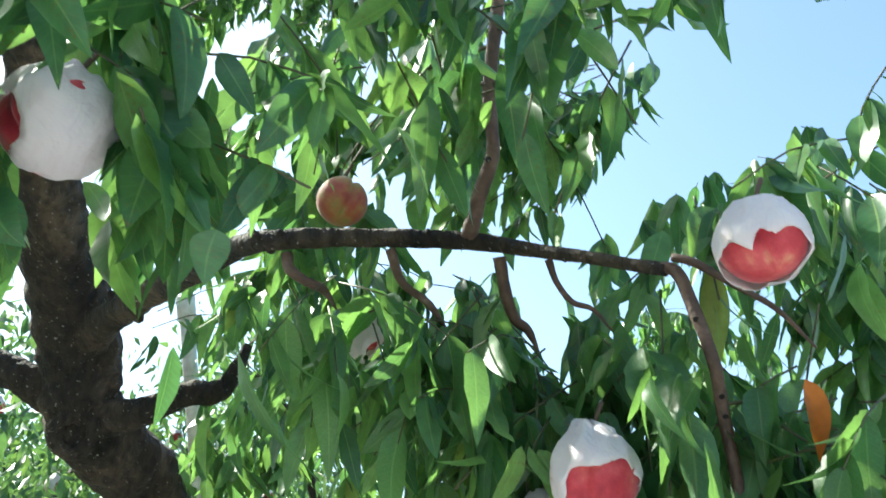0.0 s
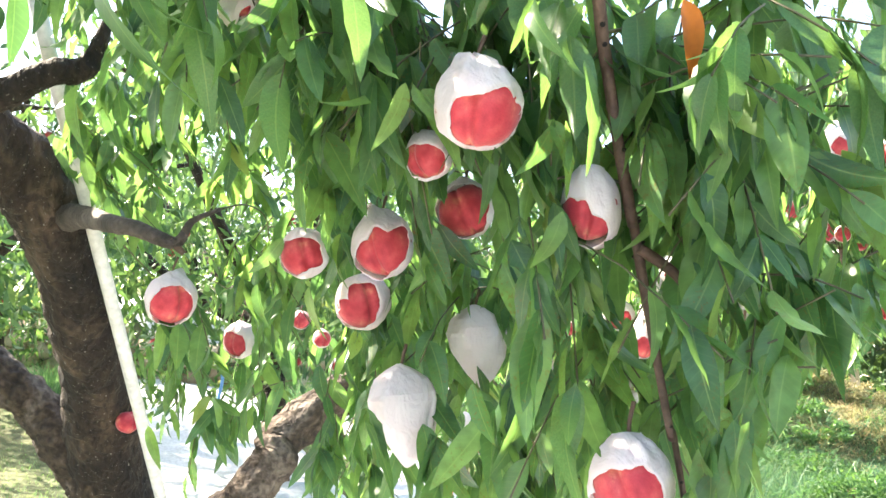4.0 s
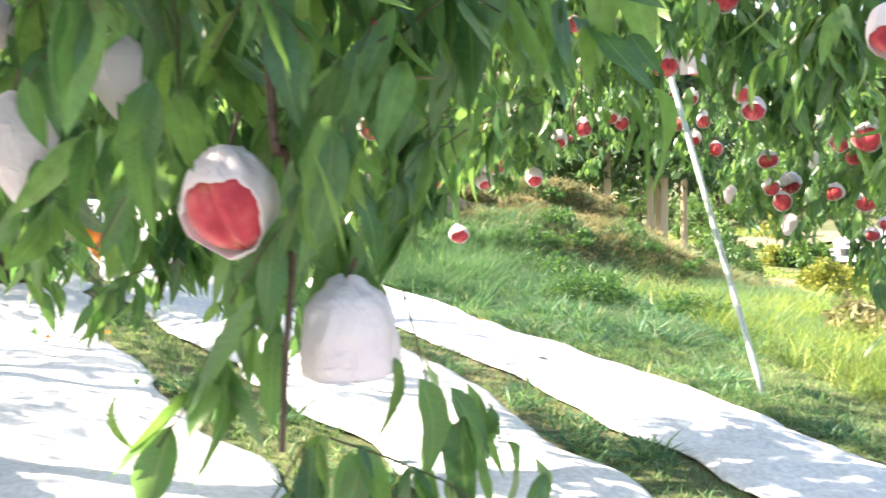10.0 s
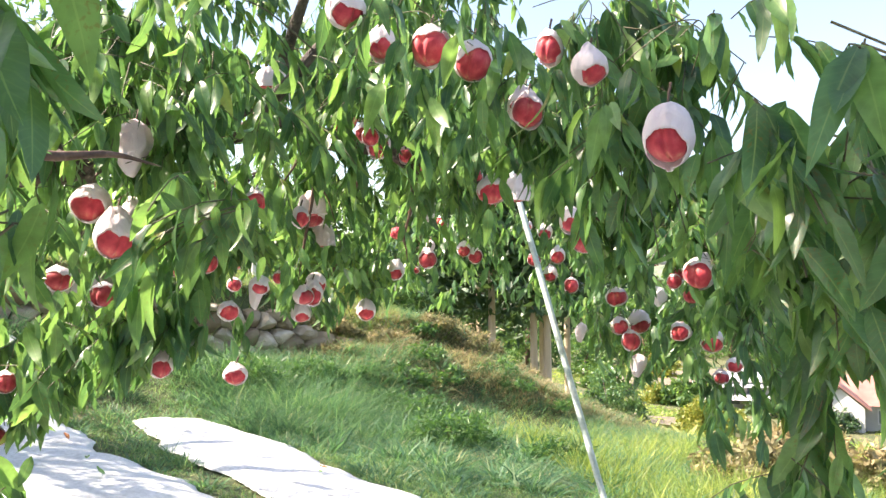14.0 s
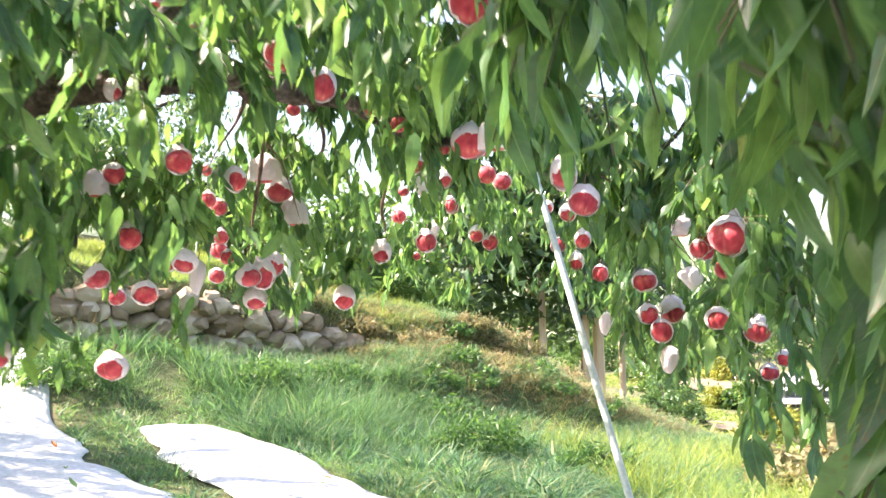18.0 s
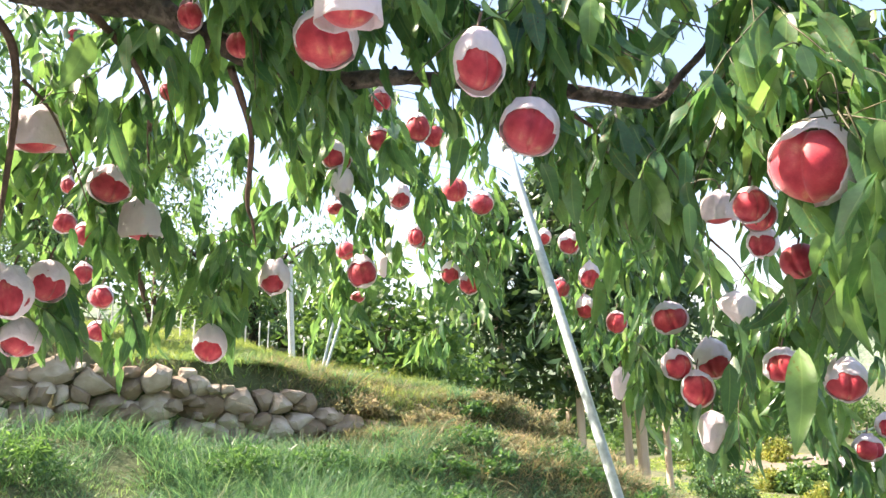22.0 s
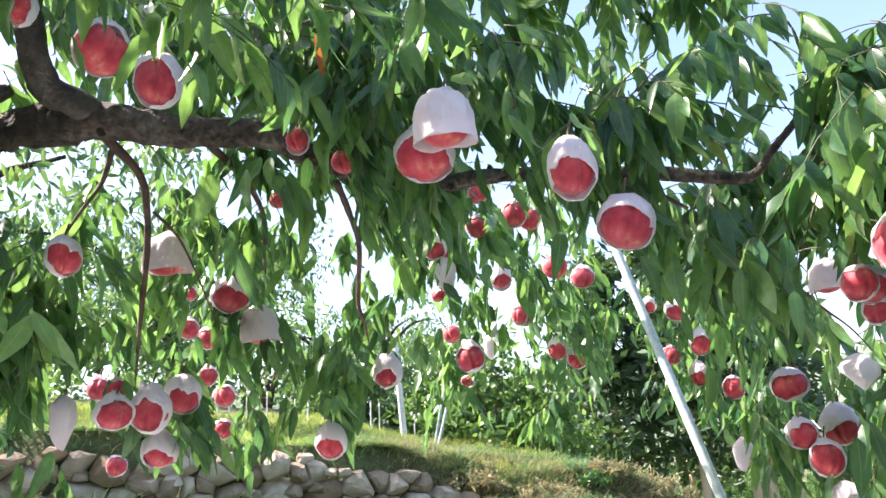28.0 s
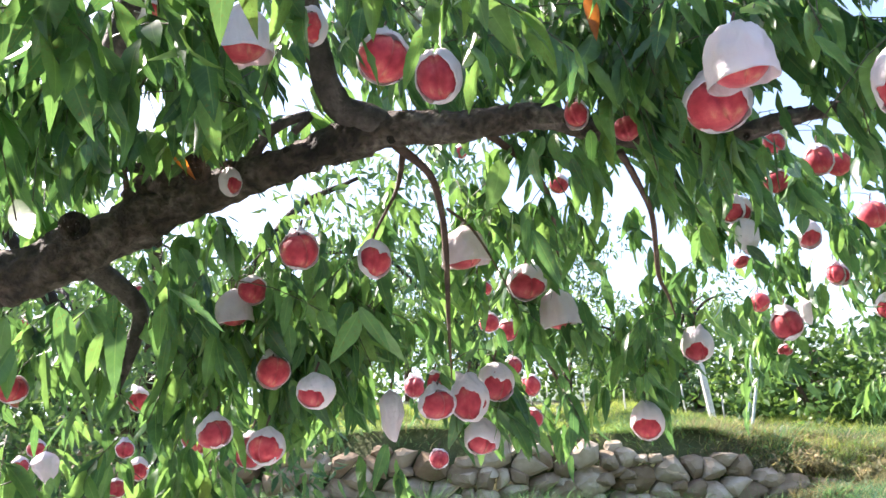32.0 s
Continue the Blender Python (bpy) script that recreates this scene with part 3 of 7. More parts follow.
grass("tall_pale_grass", "tall pale seeding grass along the terrace edge", 24000, 3.7, 11.0, 2.3, 8.0, 0.36, 0.008, M_TALL, 6, lambda x, y, r: x > 4.0 + 0.3 * (y - 3), clump=0.13, lean=0.35, rows=5, droop=0.6)
grass("dry_grass", "dry straw-coloured mown grass on the bank face", 60000, 3.4, 10.0, 8.0, 11.6, 0.12, 0.01, M_DRY, 7, lambda x, y, r: y > 8.0 + 0.16 * x, lean=0.9)
grass("straw", "cut straw lying on the slope in drifts", 24000, 3.5, 11, 6.0, 10, 0.11, 0.009, M_DRY, 15, clump=0.2, lean=1.4)
grass("strip_grass", "fresh green grass growing between the white sheets", 30000, -0.2, 3.6, 1.6, 9.0, 0.085, 0.010, M_GRASS, 18)
grass("crest_tufts", "shaggy uneven grass along the crest of the bank", 24000, 2.8, 8.5, 9.6, 13.0, 0.17, 0.011, M_GRASS, 19, lambda x, y, r: y > 10.1 + 0.1 * x, clump=0.10, lean=0.8, rows=4, droop=0.9)
grass("crest_straw", "dry brown grass hanging down the earth bank", 26000, 3.6, 9.0, 9.2, 12.0, 0.2, 0.014, M_DRY, 20, clump=0.12, lean=0.9, rows=4, droop=1.0)
grass("face_tufts", "dark tufts and brambles on the earth bank", 6000, 3.6, 9.0, 9.2, 12.0, 0.2, 0.022, M_TUFT, 23, clump=0.10, lean=0.9, rows=4, droop=1.0)
grass("terrace_lawn", "short fresh grass beside the white sheets", 80000, 2.8, 7.5, 1.2, 7.2, 0.06, 0.008, M_GRASS, 24)
grass("terrace_grass", "sunlit yellow-green grass on the upper terrace", 60000, -5, 6.5, 10.25, 17, 0.15, 0.014, M_TALL, 8)
grass("wall_top_grass", "grass hanging over the edge of the stone wall", 34000, -5, 5.2, 9.5, 10.95, 0.2, 0.01, M_GRASS, 17, lambda x, y, r: (y > 10.03 + 0.1 * x) & (y < 10.32 + 0.1 * x), clump=0.09, lean=0.8, rows=5, droop=1.2)
grass("wall_top_weeds", "dark dry weeds hanging over the stones of the wall", 9000, -5, 4.6, 9.5, 10.9, 0.22, 0.012, M_DRY, 26, lambda x, y, r: (y > 9.98 + 0.1 * x) & (y < 10.2 + 0.1 * x), clump=0.08, lean=0.9, rows=5, droop=1.5)
grass("wall_foot_grass", "long grass growing at the foot of the stone wall", 11000, -4, 4.2, 8.8, 9.8, 0.34, 0.011, M_TUFT, 9, clump=0.1, lean=0.45, rows=5, droop=0.8)
grass("valley_grass", "rough yellow-green meadow sloping into the valley", 110000, 9, 85, 7, 95, 0.32, 0.24, M_TALL, 10, lean=0.8)


# ---- dry stone wall ----
wall = tagged(new("stone_wall"), "dry stone retaining wall of grey and brown field stones", "stone wall", kind="structure")
rng = np.random.default_rng(21)


STRETCH = 1.4


def clipped(poly, m, d):
    """The part of a polygon where p . m <= d."""
    out = []
    for a, b in zip(poly, np.roll(poly, -1, 0)):
        ka, kb = a @ m - d, b @ m - d
        if ka <= 0:
            out.append(a)
        if ka * kb < 0:
            out.append(a + (b - a) * ka / (ka - kb))
    return np.array(out)


def wall_low(x):
    return float(height(x, 9.93 + 0.1 * x)) - 0.10


def wall_tall(x):
    return (float(height(x, 10.7 + 0.1 * x)) - wall_low(x) - 0.19) * (1 - 0.5 * max(0, x - 3.7))


def wall_stone(poly, material, deep=0.12):
    """One rough boulder filling its cell of the wall, knocked flat on a few sides."""
    mid = poly.mean(0)
    th = np.linspace(0, 2 * np.pi, 14, endpoint=False) + rng.uniform(0, 0.4)
    edge, reach = poly - mid, np.zeros(14)
    for k, a in enumerate(th):
        d = np.array([np.cos(a), np.sin(a)])
        far = 9.0
        for p, q in zip(edge, np.roll(edge, -1, 0)):
            e = q - p
            m = np.array([e[1], -e[0]]) / max(np.linalg.norm(e), 1e-6)
            m = m if m @ p > 0 else -m
            if m @ d > 1e-3:
                far = min(far, (m @ p) / (m @ d))
        reach[k] = far
    rise = np.array([1.0, 0.72, 0.3, -0.15, -0.6])
    girth = np.array([0.42, 0.92, 1.12, 1.12, 0.95])
    x = np.cos(th)[None] * reach * girth[:, None]
    z = np.sin(th)[None] * reach * girth[:, None]
    v = np.stack([x, -deep * rise[:, None] * np.ones((1, 14)), z], -1).reshape(-1, 3)
    v = v * (1 + 0.07 * lumps(v, 11.0, rng.uniform(0, 9)))[:, None] * (1 + rng.normal(0, 0.025, (len(v), 1)))
    size = float(reach.mean())
    for _ in range(6):
        m = unit(np.array([rng.normal(0, 0.9), -abs(rng.normal(0.7, 0.5)), rng.normal(0, 0.9)]))
        over = v @ m - (v @ m).max() * rng.uniform(0.62, 0.92)
        v = v - m * np.maximum(over, 0)[:, None] * 0.95
    v = np.vstack([v, v[:14].mean(0)])
    f = grid_faces(5, 14, True)
    cap = np.array([(70, (k + 1) % 14, k) for k in range(14)])
    tris = np.vstack([f[:, [0, 1, 2]], f[:, [0, 2, 3]], cap])[:, ::-1]
    ob = piece("stone", mesh_from("stone", v, tris, material, False), wall)
    ob.location = (mid[0] * STRETCH, 9.97 + 0.1 * mid[0] * STRETCH + rng.uniform(-0.05, 0.05), mid[1] + wall_low(mid[0] * STRETCH))
    ob.rotation_euler = (rng.normal(0, 0.10), 0, rng.normal(0, 0.10))
    ob.scale = (STRETCH, 1, 1)


seeds, big_stones = [], [(3.05, 0.72, 0.20), (2.85, 0.40, 0.20), (0.9, 0.5, 0.19), (2.1, 0.25, 0.18), (1.5, 0.6, 0.17), (-0.6, 0.45, 0.2)]
for i, gx0 in enumerate(np.arange(-6.0, 5.0, 0.21)):
    for gz0 in np.arange(-0.1, 1.6, 0.145):
        q = np.array([gx0 / STRETCH, gz0 + 0.07 * (i % 2)]) + rng.uniform(-0.085, 0.085, 2)
        if all(np.hypot(q[0] - bx / STRETCH, q[1] - bz) > br for bx, bz, br in big_stones) and rng.random() > 0.36:
            seeds.append(q)
seeds += [np.array([bx / STRETCH, bz]) for bx, bz, _ in big_stones]
seeds = np.array(seeds)
for i, q in enumerate(seeds):
    if q[1] > wall_tall(q[0] * STRETCH) - 0.03 or q[0] * STRETCH > 4.9 or q[1] < 0.0:
        continue
    cell = q + np.array([(-0.22, -0.2), (0.22, -0.2), (0.22, 0.2), (-0.22, 0.2)])
    for other in seeds[(np.abs(seeds - q).max(1) < 0.6) & (np.abs(seeds - q).max(1) > 0)]:
        m = other - q
        far = np.linalg.norm(m)
        cell = clipped(cell, m / far, (m / far) @ (q + other) / 2 - rng.uniform(0.0, 0.010))
    if len(cell) > 2:
        if i == len(seeds) - len(big_stones):
            wall_stone(q + np.array([(-0.17, -0.13), (0.18, -0.15), (0.17, 0.13), (-0.19, 0.15)]), M_PALE_STONE, 0.16)
        else:
            wall_stone(cell, M_STONE)
for _ in range(90):
    q = np.array([rng.uniform(-3.6, 3.1), 0])
    q[1] = rng.uniform(0.0, max(0.05, wall_tall(q[0] * STRETCH) + 0.02))
    w = rng.uniform(0.035, 0.075)
    wall_stone(q + w * np.array([(-1, -0.8), (0.9, -1), (1, 0.7), (-0.7, 0.9)]), M_STONE, 0.10)


# ---- bagged peaches ----
def peach_mesh(material):
    th, ph = np.linspace(0, np.pi, 22), np.linspace(0, 2 * np.pi, 48, endpoint=False)
    T, F = np.meshgrid(th, ph, indexing="ij")
    seam = np.exp(-((np.angle(np.exp(1j * (F - np.pi / 2)))) / 0.15) ** 2)
    r = 1 + 0.02 * np.cos(2 * F) * np.sin(T) - 0.21 * seam * np.sin(T) ** 0.7 - 0.16 * np.exp(-(T / 0.33) ** 2) + 0.05 * np.exp(-((np.pi - T) / 0.22) ** 2)
    v = np.stack([r * np.sin(T) * np.cos(F), r * np.sin(T) * np.sin(F), 0.95 * r * np.cos(T)], -1)
    return mesh_from("peach", v.reshape(-1, 3), grid_faces(22, 48, True)[:, ::-1], material)


PEACH, HALF_RIPE = peach_mesh(M_PEACH), peach_mesh(M_HALF_RIPE)
LABELS = {"torn": "ripe red peach hanging in a torn white paper bag", "bell": "peach in a bell of white paper open at its bottom", "closed": "peach wrapped in a nearly closed white paper bag", "bare": "bare ripe red peach hanging on the tree", "pale": "bare half-ripe orange and green peach on the tree", "fallen": "fallen peach in torn white paper lying on the ground"}
SHOOTS, LIMB_PATHS, CLEAR = [], [], []
# camera positions, from which leaves hiding fruit, wood or gaps are removed
VIEWPOINTS = [(0.0, 0.04, 1.2), (0.6, 0.3, 1.06), (1.86, 1.58, 0.84), (1.15, 0.73, 0.95), (0.459, 0.249, 1.047)]
bag_rng = np.random.default_rng(5)


def bagged_peach(x, y, z, r, az, el, opening, kind, tall=1.0, seen=()):
    """A fruit of radius r at (x, y, z); the bag's torn mouth points to the compass az and elevation el and is `opening` degrees half wide."""
    thing = tagged(new({"bare": "bare_peach", "fallen": "fallen_peach"}.get("bare" if kind == "pale" else kind, "bagged_peach")), LABELS[kind], "peach", "peaches on the tree")
    r = r * {"bare": 1.0, "pale": 1.0, "bell": 0.86}.get(kind, 0.92)
    thing.location = (x, y, z)
    k = {"bare": 1.0, "pale": 1.0, "closed": 0.80, "bell": 1.0}.get(kind, 0.965)
    fruit = piece("peach", HALF_RIPE if kind == "pale" else PEACH, thing)
    fruit.matrix_basis = Matrix.LocRotScale((0, 0, (-0.18 if kind == "bell" else -0.02) * r), Euler((radians(bag_rng.uniform(-18, 18)), radians(bag_rng.uniform(-18, 18)), radians(-az + bag_rng.uniform(-40, 40)))), (r * k, r * k, r * k * (1.0 if kind == "bare" else min(tall, 1.12))))
    stem = np.array([(0, 0, r * 0.6, 0.0022), (0.1 * r, 0.05 * r, r * 1.2 * tall, 0.0022), (0.3 * r, 0.1 * r, r * 1.7 * tall, 0.0026)])
    piece("stem", mesh_from("stem", *tube(stem, 6)[:2], M_TWIG), thing)
    if kind not in ("bare", "pale"):
        a, e = radians(az + (180 if kind == "bell" else 0)), radians(el if not (kind == "closed" and opening <= 15) else 88)
        opening = 3 if kind == "closed" and opening <= 15 else opening
        d = np.array([math.sin(a) * math.cos(e), math.cos(a) * math.cos(e), math.sin(e)])
        side = unit(np.cross(d, [0, 0, 1.0]) + [1e-6, 0, 0])
        up = np.cross(side, d)
        rows, cols = 20, 60
        ph = np.linspace(0, 2 * np.pi, cols, endpoint=False)
        o, s = radians(opening), bag_rng.uniform(0, 6.28, 6)
        dip, aim, wid = max(0.0, bag_rng.uniform(-0.12, 0.38)), bag_rng.normal(0, 0.8), bag_rng.uniform(0.2, 0.55)
        corners = np.sort(bag_rng.uniform(0, 2 * np.pi, 8))
        tear = np.interp(ph, corners, bag_rng.uniform(0.84, 1.2, 8), period=2 * np.pi)
        lobe = tear - dip * np.maximum(0, 1 - np.abs(np.angle(np.exp(1j * (ph - aim)))) / (1.6 * wid)) + bag_rng.uniform(0.02, 0.22) * np.cos(2 * ph + np.pi + bag_rng.normal(0, 0.9)) + 0.03 * np.sin(7 * ph + s[2]) + bag_rng.normal(0, 0.016, cols)
        flare = np.interp(ph, corners, bag_rng.uniform(-0.03, 0.19, 8), period=2 * np.pi)
        peak = bag_rng.uniform(0.5, 1.9)
        if kind == "closed":
            lobe = 0.4 + 0.95 * np.cos(ph + 0.7) ** 2 + 0.05 * np.sin(5 * ph + s[2])
        if kind == "bell":
            lobe = 1 + 0.9 * (tear - 1) + 0.07 * np.sin(3 * ph + s[1]) + 0.30 * np.exp(-(np.angle(np.exp(1j * (ph - aim - 0.5))) / 0.5) ** 2)
        th0 = o * lobe
        u = np.linspace(0, 1, rows)[:, None]
        T = th0[None] * (1 - u) + np.pi * u
        D = np.cos(T)[..., None] * d + np.sin(T)[..., None] * (np.cos(ph)[None, :, None] * up + np.sin(ph)[None, :, None] * side)
        lon = np.arctan2(D[..., 1], D[..., 0])
        R = np.full(T.shape, 1.01)
        R = R + 0.05 * lumps(D, 2.6, s[3]) + 0.02 * lumps(D, 7.5, s[4])
        top = smooth(0.15, 0.95, D[..., 2])
        R = R + top * (0.08 * np.abs(np.sin(lon * 4 + s[5])) + 0.035 * np.sin(lon * 11 + s[1]) - 0.04)
        R = R + peak * (0.17 + 0.10 * np.sin(lon * 2 + s[0]) + 0.09 * np.sin(lon * 5 + s[2])) * smooth(0.80 if peak > 1.2 else 0.88, 1.0, D[..., 2])
        if kind == "bell":
            R = R * (1 + 0.22 * smooth(0.1, -0.75, D[..., 2]))
        if kind == "closed":
            box = (np.abs(D[..., 0]) ** 4 + np.abs(D[..., 1]) ** 4 + np.abs(D[..., 2]) ** 4) ** -0.25
            R = R * (0.72 + 0.26 * box) * (1 + 0.16 * smooth(0.6, 1.0, -D[..., 2]))
            R = R + 0.05 * lumps(D, 4.0, s[2])
        R = R * (1 - 0.02 * (1 - u) ** 4) + (0.010 * np.sin(9 * ph + s[0]) + flare)[None] * (1 - u) ** 4
        V = (D * R[..., None]).reshape(-1, 3)
        if kind == "closed":
            w = np.interp(D[..., 2], [-1, -0.93, -0.7, -0.3, 0.2, 0.6, 0.85, 1.0], [0.05, 0.18, 0.52, 0.98, 1.18, 0.98, 0.5, 0.06])
            thick = np.interp(D[..., 2], [-1, -0.8, -0.3, 0.3, 0.7, 0.92, 1.0], [0.03, 0.42, 0.92, 0.98, 0.66, 0.30, 0.10])
            turn = a + bag_rng.uniform(-0.6, 0.6)
            broad, deep = np.array([math.cos(turn), -math.sin(turn), 0]), np.array([math.sin(turn), math.cos(turn), 0])
            flat = unit(D * [1, 1, 0.0] + [1e-6, 0, 0])
            cx, cy = flat @ broad, flat @ deep
            cx = np.sign(cx) * np.abs(cx) ** 0.65
            wob = 1 + 0.06 * lumps(D, 3.3, s[4])
            slant = bag_rng.choice([-1, 1]) * bag_rng.uniform(0.3, 0.7)
            tip = np.where(D[..., 2] < 0, 1.5, 1.2) * D[..., 2] + slant * cx * w * smooth(0.5, -1.0, D[..., 2]) * 1.2
            V = ((cx * w * wob)[..., None] * broad + (cy * thick * wob)[..., None] * deep + tip[..., None] * np.array([0, 0, 1.0])).reshape(-1, 3)
        if kind == "bell":
            h = np.interp(D[..., 2], [-1, -0.6, 0, 0.5, 0.8, 0.95, 1.0], [1.10, 1.09, 1.06, 0.98, 0.78, 0.44, 0.08])
            h = h * (1 + 0.09 * np.abs(np.sin(3 * lon + s[1])) * (0.5 - 0.5 * D[..., 2]) + 0.018 * np.sin(9 * lon + s[2]) + 0.06 * lumps(D, 4.0, s[4]))
            flat = unit(D * [1, 1, 0.0] + [1e-6, 0, 0])
            V = (flat * h[..., None] + np.array([0, 0, 1.0]) * (np.where(D[..., 2] < 0, 1.18, 1.04) * D[..., 2] + (0.20 + 0.10 * np.sin(2 * lon + s[0])) * smooth(0.86, 1.0, D[..., 2]))[..., None]).reshape(-1, 3)
        for _ in range({"closed": 6, "bell": 0}.get(kind, 26)):
            nrm, far = unit(bag_rng.normal(0, 1, 3) * [1, 1, 0.12 if kind == "closed" else 0.8]), bag_rng.uniform(0.84, 1.0) if kind == "closed" else bag_rng.uniform(1.0, 1.05)
            over = V @ nrm - far
            V = V - nrm * (np.maximum(over, 0) * 0.9)[:, None]
        V = V * [r, r, r * tall]
        inner = V * 0.985
        n = len(V)
        f = grid_faces(rows, cols, True)
        i = np.arange(cols)
        rim = np.stack([i, (i + 1) % cols, (i + 1) % cols + n, i + n], 1)
        piece("paper_bag", mesh_from("paper_bag", np.vstack([V, inner]), np.vstack([f[:, ::-1], f + n, rim]), M_PAPER, kind != "closed"), thing, "torn white waxed paper bag")
    if kind == "fallen":
        return thing
    for i in seen:
        CLEAR.append((x, y, z, 0.92 * r, i))
    SHOOTS.append((x, y, z + 0.9 * r * tall, 1.1 * r + 0.03, 0.8 * r + 0.03, 3 if r < 0.04 else 4, 1))
    return thing


# ---- the peach tree overhead ----
tree = tagged(new("peach_tree"), "old peach tree with spreading limbs, drooping leaves and dark bark", "tree")


def limb(name, points, bare=None, share=1.0):
    """A piece of wood of the tree through (x, y, z, radius) points."""
    big = max(p[3] for p in points)
    v, f, path = tube(points, 28 if big > 0.04 else 9, 0.19 if 0.08 < big < 0.1 else (0.13 if big > 0.04 else 0.10), seed=len(LIMB_PATHS) * 1.3, sub=12 if big > 0.04 else 6)
    LIMB_PATHS.append(path)
    if bare is not None:
        for q in path[:int(len(path) * share):4]:
            for i in (bare,):
                CLEAR.append((*q[:3], float(q[3]) * 1.05 + 0.004, i))
    piece(name, mesh_from(name, v, f, (M_BIG_LIMB_LIT if 0.08 < big < 0.1 else M_BARK) if big > 0.05 else (M_LIMB_LIT if big > 0.014 else M_TWIG)), tree)


def foliage(x, y, z, rx, rz, n):
    """A drooping spray of n leafy shoots round a point."""
    SHOOTS.append((x, y, z, rx, rz, n, 0))


def opening(x, y, z, r, viewpoint):
    """A gap cut in the leaves along the camera's sight line from a viewpoint."""
    CLEAR.append((x, y, z, r, viewpoint, 1))


def bare_wood(x, y, z, r, viewpoint):
    """Removes leaves that hide a limb or pole from the camera at a viewpoint."""
    CLEAR.append((x, y, z, r, viewpoint))


limb("trunk", [(-0.811, 1.228, 2.370, 0.0500), (-0.846, 1.469, 2.214, 0.0680), (-0.863, 1.656, 2.096, 0.0840), (-0.862, 1.841, 1.951, 0.0880), (-0.862, 1.943, 1.818, 0.0920), (-0.768, 2.137, 1.708, 0.0920), (-0.726, 2.263, 1.585, 0.0880), (-0.718, 2.391, 1.448, 0.0870), (-0.723, 2.525, 1.298, 0.0890), (-0.751, 2.706, 1.131, 0.0980), (-0.776, 2.865, 0.946, 0.1120), (-0.792, 3.034, 0.771, 0.1300), (-0.732, 3.202, 0.371, 0.1500), (-0.75, 3.26, 0.28, 0.165), (-0.76, 3.30, 0.05, 0.21)], 0)
limb("limb", [(-0.871, 1.850, 1.950, 0.0620), (-0.770, 1.722, 1.970, 0.0400), (-0.630, 1.537, 1.943, 0.0312), (-0.515, 1.369, 1.899, 0.0265), (-0.396, 1.182, 1.842, 0.0226), (-0.286, 1.028, 1.799, 0.0168), (-0.221, 0.982, 1.784, 0.0140), (-0.130, 0.984, 1.790, 0.0133), (-0.038, 0.982, 1.787, 0.0125), (0.045, 0.966, 1.774, 0.0117), (0.121, 0.922, 1.737, 0.0094), (0.168, 0.892, 1.715, 0.0087), (0.213, 0.870, 1.694, 0.0082), (0.250, 0.842, 1.673, 0.0082)], 0)
limb("twig", [(0.234, 0.853, 1.682, 0.0059), (0.258, 0.836, 1.669, 0.0073), (0.269, 0.830, 1.625, 0.0073), (0.280, 0.821, 1.556, 0.0069), (0.291, 0.847, 1.505, 0.0069), (0.305, 0.871, 1.412, 0.0066), (0.314, 0.876, 1.320, 0.0063), (0.319, 0.887, 1.327, 0.0059), (0.323, 0.885, 1.254, 0.0053), (0.323, 0.867, 1.165, 0.0046), (0.320, 0.843, 1.097, 0.0040), (0.334, 0.871, 1.091, 0.0036), (0.328, 0.842, 0.994, 0.0033), (0.312, 0.810, 0.927, 0.0030), (0.297, 0.776, 0.845, 0.0026)], 0)
limb("limb", [(0.030, 0.963, 1.780, 0.0120), (0.044, 0.920, 1.824, 0.0104), (0.059, 0.887, 1.863, 0.0096), (0.054, 0.857, 1.922, 0.0092), (0.058, 0.818, 1.983, 0.0088), (0.071, 0.761, 2.082, 0.0080)], 0)
limb("limb", [(-0.862, 1.943, 1.818, 0.0700), (-0.728, 1.889, 1.810, 0.0360), (-0.614, 1.862, 1.847, 0.0300), (-0.530, 1.881, 1.870, 0.0260), (-0.495, 1.872, 1.923, 0.0180), (-0.471, 1.859, 1.976, 0.0100)], 0)
limb("limb", [(-0.705, 2.266, 1.607, 0.0400), (-0.576, 2.017, 1.559, 0.0280), (-0.450, 1.768, 1.497, 0.0200), (-0.395, 1.722, 1.478, 0.0170), (-0.316, 1.703, 1.442, 0.0120), (-0.282, 1.703, 1.483, 0.0070), (-0.227, 1.707, 1.506, 0.0040)], 0)
limb("limb", [(-0.326, 1.700, 1.448, 0.0100), (-0.301, 1.709, 1.420, 0.0060)], None)
limb("limb", [(-0.811, 3.011, 0.796, 0.0900), (-0.891, 2.899, 0.959, 0.0750), (-0.977, 2.876, 1.097, 0.0660), (-1.088, 2.835, 1.225, 0.0600), (-1.303, 2.835, 1.474, 0.0450)], None)
limb("limb", [(-0.863, 1.939, 1.830, 0.0600), (-0.968, 1.873, 1.878, 0.0420), (-1.079, 1.855, 1.926, 0.0380), (-1.265, 1.822, 2.026, 0.0300)], None)
